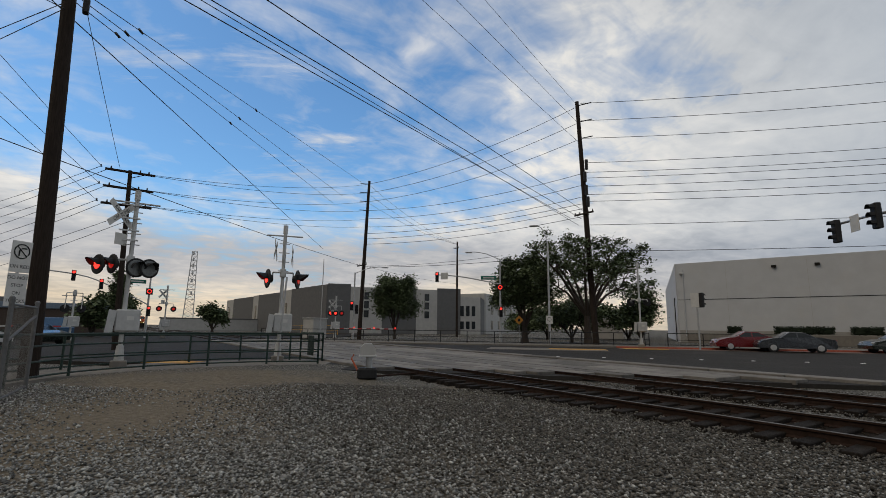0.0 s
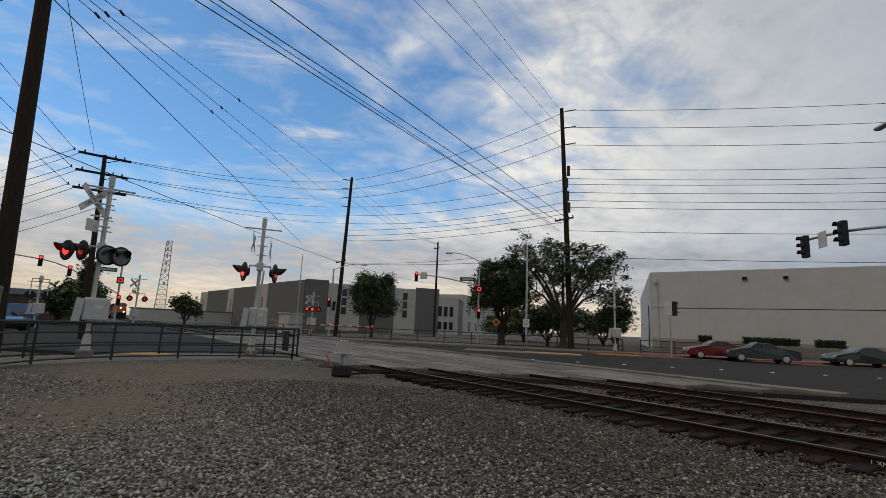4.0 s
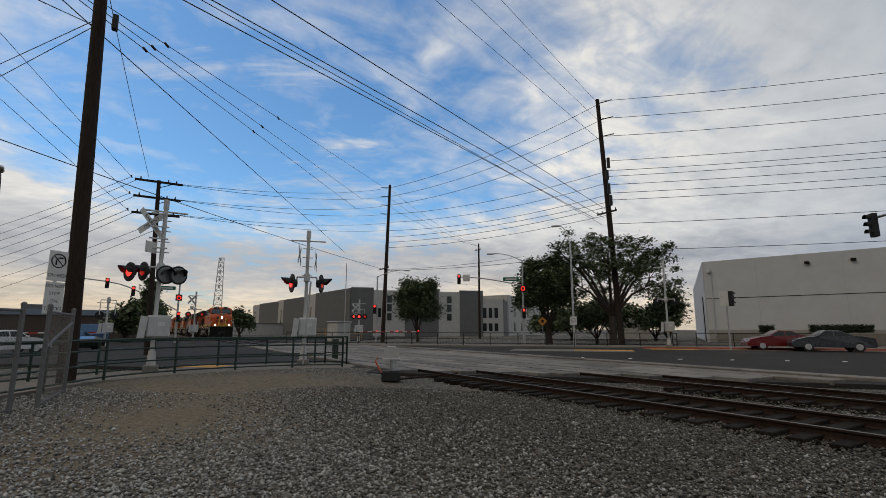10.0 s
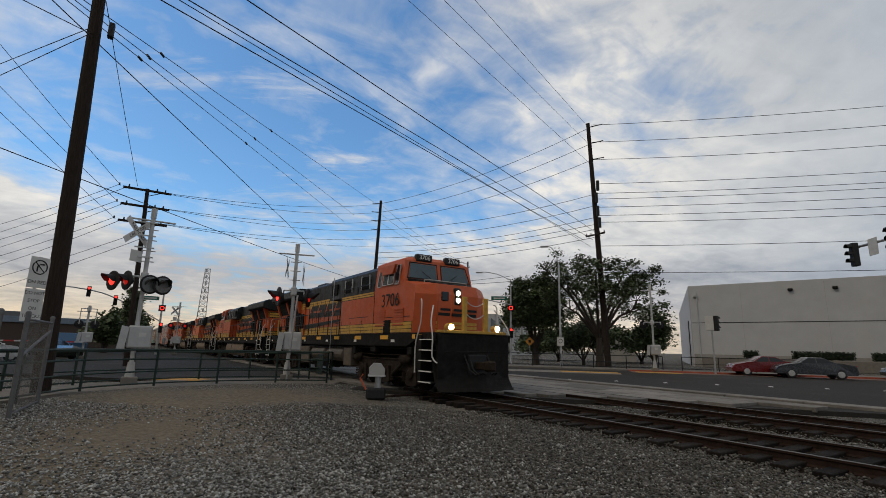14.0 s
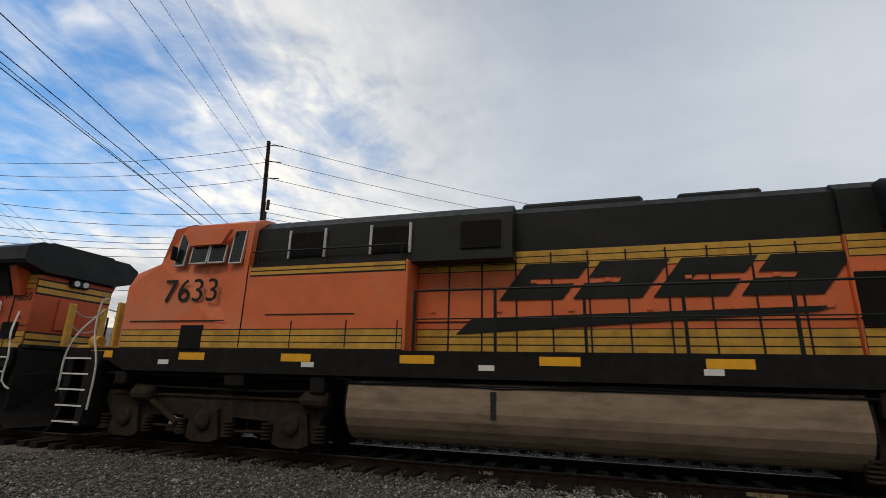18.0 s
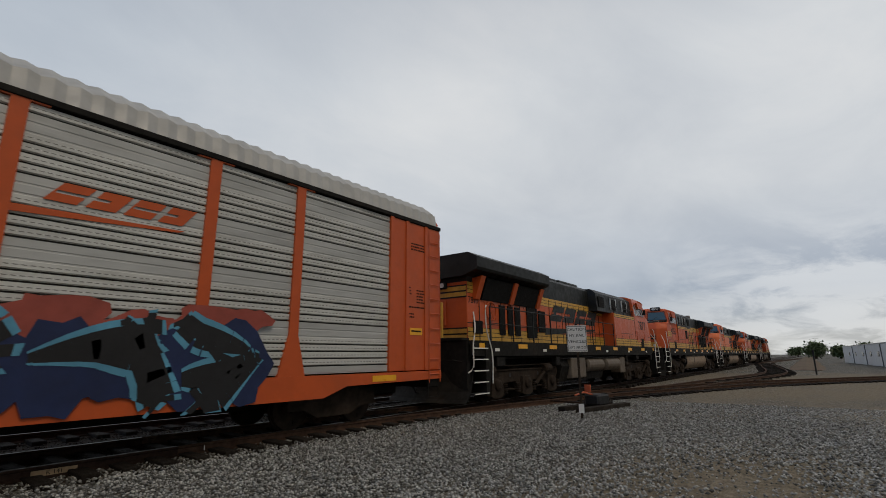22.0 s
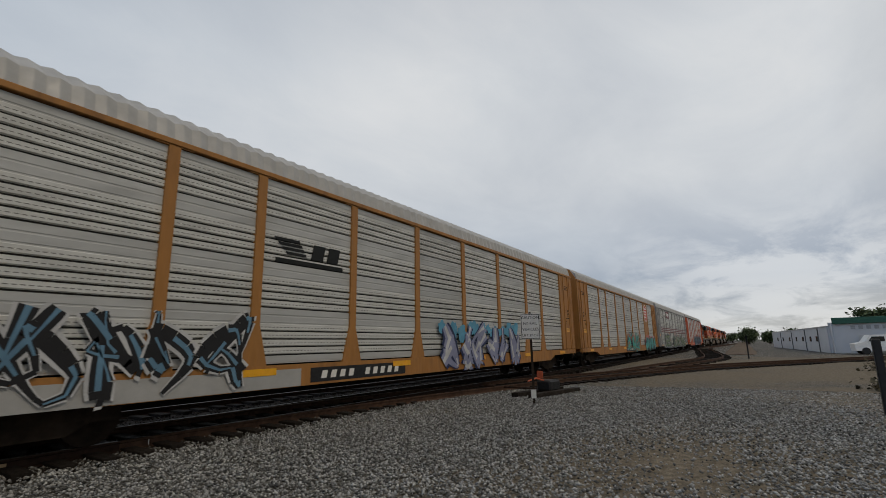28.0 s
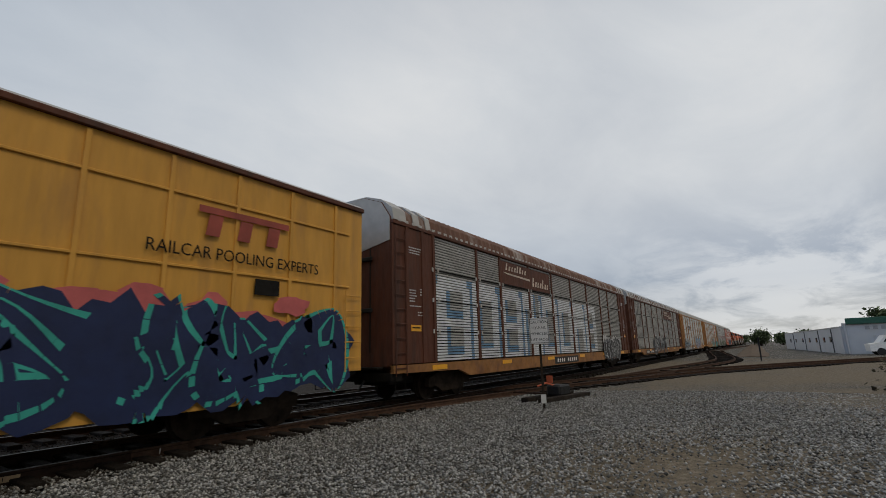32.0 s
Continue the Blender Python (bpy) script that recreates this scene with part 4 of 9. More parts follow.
    for zb in (3.40, 2.08):
        eb.box((-9.752, 0, zb), (0.01, 1.98, 0.40))
        for k in range(2):
            es.box((-9.758, 0, zb + (k - 0.5) * 0.18), (0.01, 1.96, 0.13))
    parts("stripe_band", eb, BLACK, loco)
    parts("stripe", es, YELLOW, loco, "yellow stripes")
    part("rear_door", Mesh().box((-9.77, 0.1, 2.75), (0.05, 0.6, 0.8), 0.02), body, loco)
    rh = part("rear_headlight", Mesh().box((-9.80, 0, 3.62), (0.14, 0.5, 0.22), 0.03), BLACK, loco)
    for q in (-0.12, 0.12):
        part("lens", Mesh().disc((-9.875, q, 3.62), 0.08, 0, 0.01, 12), ALU, rh)
    # roof gear
    rg = Mesh().box((-0.6, 0, hood_top + 0.10), (2.2, 1.0, 0.22), 0.05)
    rg.box((-2.9, 0, hood_top + 0.06), (1.3, 1.3, 0.14), 0.04)
    rg.tube([(1.6, -0.3, hood_top + 0.08), (2.1, -0.3, hood_top + 0.08)], 0.07, 8)
    part("roof_gear", rg, BLACK, loco)
    if old:
        stack = Mesh().prism([(-4.98, hood_top - 0.05), (-4.98, 4.86), (-4.9, 4.93), (-4.2, 4.90), (-4.08, hood_top - 0.05)], 1, -0.45, 0.45)
        part("exhaust_stack", stack, TANK_GREY, loco, "pale grey exhaust stack")
    # radiator wings over the rear
    wing_x0, wing_x1 = -9.95, -4.9
    part("radiator_section", Mesh().prism([(-0.95, 3.74), (-1.48, 3.90), (-1.53, 3.98), (-1.53, 4.30), (-1.2, 4.47), (1.2, 4.47), (1.53, 4.30), (1.53, 3.98), (1.48, 3.90), (0.95, 3.74)], 0, wing_x0, wing_x1), BLACK, loco, "black flared radiator section", at=(0, 0, 0.10 if style == "tanks" else 0.0))
    for s in (-1, 1):
        lv = Mesh()
        for x0, x1 in ((-9.0, -7.3), (-7.0, -5.3)):
            lv.prism([(s * 0.99, 3.18), (s * 1.06, 3.18), (s * 1.30, 3.84), (s * 1.2, 3.88), (s * 0.97, 3.80)], 0, x0, x1)
        parts("radiator_intake", lv, SHADOWBLACK, loco, "black radiator intake screens")
        br = Mesh()
        for x in (-9.3, -7.15, -5.15):
            br.prism([(s * 0.99, 3.16), (s * 1.10, 3.16), (s * 1.36, 3.88), (s * 0.95, 3.82)], 0, x - 0.13, x + 0.13)
        parts("intake_bracket", br, body, loco)
        gl = Mesh()
        for x, z0, z1, w in ((-4.7, 2.3, 3.1, 0.55), (-5.55, 2.05, 3.2, 0.75), (-6.65, 2.1, 3.1, 0.34), (-7.15, 2.1, 3.1, 0.34), (-7.7, 2.1, 3.1, 0.36), (-9.2, 2.1, 2.5, 0.5)):
            gl.box((x, s * 1.02, (z0 + z1) / 2), (w, 0.05, z1 - z0))
        parts("grille", gl, SHADOWBLACK, loco, "dark ventilation grilles")
        wheel = Mesh()
        ring = [(-8.42 + 0.30 * math.cos(a * math.pi / 9), s * 1.04, 2.85 + 0.30 * math.sin(a * math.pi / 9)) for a in range(19)]
        wheel.tube(ring, 0.022, 6, False)
        for a in range(4):
            c, q = math.cos(a * math.pi / 2 + 0.5), math.sin(a * math.pi / 2 + 0.5)
            wheel.tube([(-8.42, s * 1.04, 2.85), (-8.42 + 0.3 * c, s * 1.04, 2.85 + 0.3 * q)], 0.015, 5)
        part("brake_wheel", wheel, body, loco)
    # equipment cabinets behind the cab, flush with its sides
    zc = 3.5
    cab_w = 1.50
    cabn = part("equipment_cabinet", Mesh().box(((2.45 + 5.9) / 2, 0, (1.86 + zc) / 2), (3.45, cab_w * 2, zc - 1.86), 0.02), body, loco)
    part("cabinet_roof", Mesh().prism([(-1.36, zc - 0.02), (1.36, zc - 0.02), (1.30, 4.34), (1.05, 4.54), (-1.05, 4.54), (-1.30, 4.34)], 0, 0.58, 5.9), BLACK, loco, "black roof over the cabinets")
    for s in (-1, 1):
        vents = Mesh()
        for x in (4.67, 2.88, 1.15):
            vents.box((x, s * 1.35, 3.93), (0.72, 0.06, 0.5))
        if old:
            vents.box((3.1, s * 1.505, 2.9), (0.6, 0.03, 0.62))
        parts("vent", vents, SHADOWBLACK, loco)
        tr = Mesh()
        for x in (4.67, 2.88):
            for q in (-0.4, 0.4):
                tr.box((x + q, s * 1.36, 3.95), (0.05, 0.05, 0.58))
        parts("vent_frame", tr, ALU, loco)
        st, bk = Mesh(), Mesh()
        bk.box((5.68, s * (cab_w + 0.002), 2.06), (6.36, 0.006, 0.38))
        bk.box((4.15, s * (cab_w + 0.002), zc - 0.11), (3.32, 0.006, 0.21))
        for k in range(3):
            st.box((5.68, s * (cab_w + 0.006), 1.94 + 0.12 * k), (6.34, 0.006, 0.10))
        for k in range(2):
            st.box((4.15, s * (cab_w + 0.006), zc - 0.155 + 0.09 * k), (3.3, 0.006, 0.065))
        parts("stripe_band", bk, BLACK, cabn)
        rl = Mesh().tube([(2.5, s * 1.46, zc + 0.30), (5.85, s * 1.46, zc + 0.30)], 0.018, 6)
        for x in (2.6, 4.15, 5.7):
            rl.tube([(x, s * 1.46, zc - 0.2), (x, s * 1.46, zc + 0.30)], 0.018, 6)
        part("grab_rail", rl, BLACK, cabn)
        if not old:
            parts("stripe", st, YELLOW, cabn, "yellow stripes")
        else:
            parts("stripe", st, YELLOW, cabn, "yellow stripes")
            nb = Mesh()
            for k in range(3):
                nb.box((8.42, s * (cab_w - 0.006), 2.70 + 0.13 * k), (0.92, 0.03, 0.105))
            parts("nose_stripe", nb, YELLOW, cabn, "short yellow nose stripes")
        jt = Mesh()
        for x in (5.88, 4.75, 3.6, 2.6):
            jt.box((x, s * (cab_w + 0.004), 2.15), (0.022, 0.012, 0.5))
        jt.box((5.88, s * (cab_w + 0.004), 2.7), (0.02, 0.012, 1.6))
        jt.box((4.4, s * (cab_w + 0.004), 2.52), (1.9, 0.012, 0.022))
        jt.box((7.5, s * (cab_w + 0.004), 2.42), (2.4, 0.012, 0.022))
        parts("panel_joint", jt, BLACK, cabn)
        part("side_hatch", Mesh().box((7.05, s * (cab_w - 0.01), 2.08), (0.55, 0.06, 0.5), 0.01), SHADOWBLACK, cabn)
        if style == "tanks" and s < 0:
            vv = Mesh()
            for x in (7.9, 6.5):
                for k in range(7):
                    vv.box((x, -cab_w - 0.01, 2.15 + 0.09 * k), (0.75, 0.03, 0.05))
            parts("louvre", vv, body, cabn)
    # cab and nose
    cab = Mesh()
    low = 1.86
    rings = []
    for y, nose, top in ((cab_w, 8.93, 0.0), (0.86, 9.32, 0.05), (-0.86, 9.32, 0.05), (-cab_w, 8.93, 0.0)):
        e = 1.0 if abs(y) > 1 else 0.0
        rings.append([(5.9, y, low), (nose - 0.04, y, low), (nose + 0.03, y * (1 - 0.02 * e), 3.16), (nose - 0.09, y * (1 - 0.06 * e), 3.47 + top), (8.18, y * (1 - 0.03 * e), 3.66 + top), (8.02, y * (1 - 0.07 * e), 4.45 + top),
                      (7.86, y * (1 - 0.20 * e), 4.58 + top), (5.9, y * (1 - 0.22 * e), 4.60 + top), (5.9, y * (1 - 0.05 * e), 4.46), (5.9, y, 3.6)])
    cab.loft(rings)
    cb = part("cab", cab, body, loco)
    part("cab_roof_plate", Mesh().box((6.8, 0, 4.65), (1.0, 1.3, 0.08), 0.02), body, cb)
    for s in (-1, 1):
        lean = pose(0, s * 1.448, 3.95, s * 7, 0, 0)
        wf = Mesh()
        for x, w in ((7.66, 0.24), (7.18, 0.42), (6.72, 0.40), (6.24, 0.29)):
            z0, z1 = (-0.36, 0.35) if w < 0.33 else (-0.33, 0.05)
            part("side_window", Mesh().box((x, 0, (z0 + z1) / 2), (w, 0.03, z1 - z0)), DARKGLASS, cb, "dark cab side window", at=lean)
            for q in (-1, 1):
                wf.box((x + q * w / 2, 0, (z0 + z1) / 2), (0.028, 0.045, z1 - z0 + 0.03))
            wf.box((x, 0, z0), (w, 0.045, 0.028))
        part("window_frame", wf, ALU, cb, at=lean)
        part("sunshade", Mesh().prism([(6.40, 4.32), (7.62, 4.32), (7.40, 4.0), (6.60, 4.0)], 1, s * 1.47, s * 1.56), body, cb)
    # windshields on the sloping front
    for s in (-1, 1):
        def front(f, q):
            """A place on the cab's front: f up the slope, q across."""
            a, b2 = Vector((8.18, 0, 3.70)), Vector((8.02, 0, 4.45))
            p = a.lerp(b2, f)
            return (p.x + 0.012, q, p.z)
        gl = Mesh().quad(front(0.16, s * 0.12), front(0.16, s * 1.30), front(0.86, s * 1.18), front(0.86, s * 0.12))
        part("windshield", gl, SKYGLASS, cb, "sky-reflecting windshield")
        fr2 = Mesh()
        loop = [front(0.13, s * 0.08), front(0.13, s * 1.35), front(0.9, s * 1.21), front(0.9, s * 0.08), front(0.13, s * 0.08)]
        fr2.tube(loop, 0.022, 5)
        part("windshield_frame", fr2, SIGBLACK, cb)
        nbx = part("number_board", Mesh().box((7.99, s * 0.62, 4.58), (0.22, 0.66, 0.26), 0.03), SIGBLACK, cb)
        if number:
            lettering("road_number", number, 0.23, WHITEP, cb, pose(8.105, s * 0.62, 4.58, 90, 0, 90), 0.003)
        ln = Mesh().tube([(10.12, s * 0.92, 2.04), (10.34, s * 0.92, 2.04)], [0.12, 0.14], 14)
        part("ditch_light_case", ln, YELLOW, cb)
        part("ditch_light", Mesh().disc((10.345, s * 0.92, 2.04), 0.095, 0, 0.01, 14), LAMP if forward else ALU, cb)
        part("wiper", Mesh().tube([(8.26, s * 0.3, 3.74), (8.17, s * 0.75, 4.05)], 0.012, 5), SIGBLACK, cb)
    part("headlight_case", Mesh().box((9.30, 0, 3.12), (0.14, 0.30, 0.60), 0.05), BLACK, cb)
    for z in (3.00, 3.24):
        part("headlight", Mesh().disc((9.375, 0, z), 0.085, 0, 0.012, 14), LAMP if forward else ALU, cb)
    part("nose_door", Mesh().box((9.325, -0.52, 2.55), (0.04, 0.56, 1.3), 0.02), body, cb)
    part("nose_window", Mesh().box((9.345, -0.52, 3.10), (0.05, 0.3, 0.32), 0.05), DARKGLASS, cb)
    part("nose_trim", Mesh().loft([[(8.22, -1.36, 3.66), (8.22, 1.36, 3.66), (8.22, 1.36, 3.76), (8.22, -1.36, 3.76)], [(9.0, -0.35, 3.50), (9.0, 0.35, 3.50), (9.0, 0.35, 3.58), (9.0, -0.35, 3.58)]]), BLACK, cb, "black nose top panel")
    ns = Mesh()
    for k in range(3):
        ns.box((9.30, 0, 1.95 + 0.13 * k), (0.03, 1.68, 0.095))
    parts("nose_stripe", ns, YELLOW, cb)
    nl = Mesh()
    for k in range(3):
        nl.box((9.35, -0.55 + 0.55 * k, 2.50), (0.02, 0.46, 0.10))
        nl.box((9.355, -0.50 + 0.55 * k, 2.66), (0.02, 0.40, 0.08))
    parts("emblem_bar", nl, BLACK, cb, "black winged nose emblem as plain bars")
    mir = Mesh().box((7.78, -1.56, 3.85), (0.04, 0.14, 0.3), 0.01)
    mir.box((7.78, 1.56, 3.85), (0.04, 0.14, 0.3), 0.01)
    parts("mirror", mir, BLACK, cb)
    rg2 = Mesh().tube([(8.6, -0.9, 3.60), (8.6, -0.9, 3.72), (8.6, 0.9, 3.72), (8.6, 0.9, 3.60)], 0.018, 6)
    part("nose_grab", rg2, HANDRAIL_GREY, cb)
    # writing
    if number:
        for s in (-1, 1):
            lettering("road_number", number, 0.68, BLACK, cb, side_plate(7.22, 3.02, cab_w + 0.006, s), 0.003, wide=1.05)
            lettering("road_number", number, 0.30, BLACK, loco, side_plate(-9.4, 3.12, 1.005, s), 0.002)
    for s in (-1, 1):
        if old:
            back = part("wordmark", Mesh().box((-0.15, s * 0.934, 2.93), (4.7, 0.008, 0.03)), YELLOW, loco, "yellow block mark as plain bars")
            for i in range(4):
                for a, b2, w, hh in ((0.14, 0.5, 0.2, 1.0), (0.52, 0.93, 0.46, 0.14), (0.52, 0.07, 0.46, 0.14), (0.86, 0.5, 0.17, 0.72)):
                    part("wordmark_bar", Mesh().box((-2.4 + 1.2 * i + a, s * 0.938, 2.45 + b2), (w, 0.012, hh)), YELLOW, back)
        else:
            slanted_logo(loco, -1.62 if style != "tanks" else -1.3, 2.80, 0.94, s, 0.64, 5.1, BLACK)
    # railings along the walkways
    for s in (-1, 1):
        railing(loco, -9.2, 2.3, s * 1.47, 1.86, 9)
        pipe = Mesh().tube([(-10, s * 1.3, 1.36), (10, s * 1.3, 1.36)], 0.035, 6)
        pipe.tube([(-4.4, s * 1.42, 1.30), (3.6, s * 1.42, 1.30)], 0.02, 6)
        part("air_pipe", pipe, FRAME, loco)
    return loco, wheels


# ---------------------------------------------------------------- freight cars
GALV = material("weathered_galvanised_panel", (0.60, 0.61, 0.59), 0.55, 0.15, var=0.16, scale=2.5, stain=(0.26, 0.26, 0.25), stain_amount=0.7, stain_scale=1.2, spread=0.10, stretch=(0.5, 1, 2))
GALV_DARK = material("dull_galvanised_panel", (0.42, 0.425, 0.415), 0.6, 0.15, var=0.18, scale=2.5, stain=(0.20, 0.19, 0.18), stain_amount=0.6, stain_scale=1.2, spread=0.10)
ROOFGALV = material("ribbed_roof_galvanised", (0.44, 0.44, 0.43), 0.55, 0.15, var=0.15, scale=2, stain=(0.33, 0.33, 0.32), stain_amount=0.5)
RUSTROOF = material("rust_stained_roof", (0.16, 0.085, 0.06), 0.85, var=0.3, scale=2, stain=(0.46, 0.44, 0.42), stain_amount=0.95, stain_scale=1.0, stretch=(1.2, 0.3, 0.3))
BROWN = material("oxide_brown_paint", (0.098, 0.032, 0.016), 0.7, var=0.25, scale=3, stain=(0.042, 0.024, 0.018), stain_amount=0.8, stain_scale=1.3, stretch=(2.2, 2.2, 0.4), bump=0.15)
RUSTSILL = material("rusty_worn_sill_paint", (0.29, 0.135, 0.042), 0.7, var=0.3, scale=3, stain=(0.13, 0.06, 0.04), stain_amount=0.9, stain_scale=1.6)
MUSTARD = material("mustard_yellow_paint", (0.38, 0.175, 0.045), 0.6, var=0.15, scale=3, stain=(0.17, 0.085, 0.035), stain_amount=0.75, stain_scale=1.3, stretch=(2.2, 2.2, 0.4))
GREYCAR = material("grey_car_paint", (0.33, 0.33, 0.325), 0.6, var=0.18, scale=3, stain=(0.14, 0.125, 0.11), stain_amount=0.75, stain_scale=1.3, stretch=(2.2, 2.2, 0.4))
BOXYELLOW = material("boxcar_yellow_paint", (0.62, 0.325, 0.055), 0.55, var=0.14, scale=2, stain=(0.36, 0.19, 0.06), stain_amount=0.6, stain_scale=1.2, stretch=(2.2, 2.2, 0.4))
MAROON = material("maroon_panel_paint", (0.16, 0.02, 0.03), 0.55, var=0.15)
GALV_BAND = material("plain_grey_galvanised_band", (0.48, 0.49, 0.485), 0.5, 0.2, var=0.2, scale=1.5, stain=(0.20, 0.195, 0.185), stain_amount=0.6, spread=0.10, stretch=(0.4, 1, 2))


def dashed_material():
    """Sheet punched with a row of short slots along x, painted as dark dashes."""
    m = material("punched_slot_row", (0.60, 0.61, 0.59), 0.6, var=0.3, scale=9)
    nt = m.node_tree
    b = nt.nodes["Principled BSDF"]
    base = b.inputs["Base Color"].links[0].from_socket
    sx = nt.nodes.new("ShaderNodeSeparateXYZ")
    nt.links.new(nt.nodes.new("ShaderNodeTexCoord").outputs["Object"], sx.inputs[0])
    last = sx.outputs[0]
    for op, v in (("MULTIPLY", 11.0), ("FRACT", 0), ("LESS_THAN", 0.62)):
        n = nt.nodes.new("ShaderNodeMath")
        n.operation = op
        nt.links.new(last, n.inputs[0])
        n.inputs[1].default_value = v
        last = n.outputs[0]
    mx = nt.nodes.new("ShaderNodeMix")
    mx.data_type = "RGBA"
    nt.links.new(last, mx.inputs[0])
    nt.links.new(base, mx.inputs[6])
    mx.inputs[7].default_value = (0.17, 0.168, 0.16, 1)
    nt.links.new(mx.outputs[2], b.inputs["Base Color"])
    return m


# Dark floor colour paints in the shade inside slots and between ribs.
SLOT = material("dark_slot_shade", (0.035, 0.034, 0.032), 0.8, var=0.5, scale=9, spec=0.2)
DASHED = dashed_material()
CAR_LEN = 27.1
RACK = {}


def car_truck(car, cx, wheels):
    t = part("truck", Mesh().box((0, 0, 0.6), (0.4, 2.0, 0.3), 0.04), FRAME, car, "dark two-axle truck", at=(cx, 0, 0))
    for s in (-1, 1):
        fr = Mesh().prism([(-1.15, 0.62), (-1.15, 0.38), (-0.75, 0.38), (-0.45, 0.22), (0.45, 0.22), (0.75, 0.38), (1.15, 0.38), (1.15, 0.62), (0.5, 0.80), (-0.5, 0.80)], 1, s * 0.95, s * 1.12)
        part("side_frame", fr, TRUCKM, t)
    for ax in (-0.86, 0.86):
        wheels.append(wheelset(car, cx + ax, 0.42, 0.42))


def rack_panel(ribs, bay, height, dark):
    """One corrugated side panel, its ribs running along the car."""
    key = (ribs, bay, height, dark)
    if key in RACK:
        return RACK[key]
    prof, kinds = [], []
    for k in range(ribs):
        z0 = height * k / ribs
        h = height / ribs
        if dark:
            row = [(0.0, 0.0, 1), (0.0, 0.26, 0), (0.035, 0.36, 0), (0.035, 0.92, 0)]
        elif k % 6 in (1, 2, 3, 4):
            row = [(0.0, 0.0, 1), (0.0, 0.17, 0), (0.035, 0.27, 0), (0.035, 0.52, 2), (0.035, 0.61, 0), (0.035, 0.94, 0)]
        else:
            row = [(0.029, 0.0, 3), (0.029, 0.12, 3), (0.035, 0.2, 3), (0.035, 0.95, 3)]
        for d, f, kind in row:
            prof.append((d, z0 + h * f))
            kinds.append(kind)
    prof.append((0.0, height))
    m = Mesh()
    n = len(prof)
    for x in (-bay / 2, bay / 2):
        m.v += [(x, -y, z) for y, z in prof]
    m.f += [(i, n + i, n + i + 1, i + 1) for i in range(n - 1)]
    # back sheet, so that the panel has thickness
    o = len(m.v)
    m.v += [(-bay / 2, 0.02, 0), (bay / 2, 0.02, 0), (bay / 2, 0.02, height), (-bay / 2, 0.02, height)]
    m.f.append((o + 3, o + 2, o + 1, o))
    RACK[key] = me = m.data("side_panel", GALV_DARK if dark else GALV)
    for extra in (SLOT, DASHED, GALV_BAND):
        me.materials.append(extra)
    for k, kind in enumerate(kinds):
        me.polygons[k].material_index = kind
    return RACK[key]


def blob(cx, cz, w, h, rng, n=14, rag=0.3):
    return [(cx + w / 2 * math.cos(6.283 * k / n) * (1 + rng.uniform(-rag, rag)), cz + h / 2 * math.sin(6.283 * k / n) * (1 + rng.uniform(-rag, rag))) for k in range(n)]


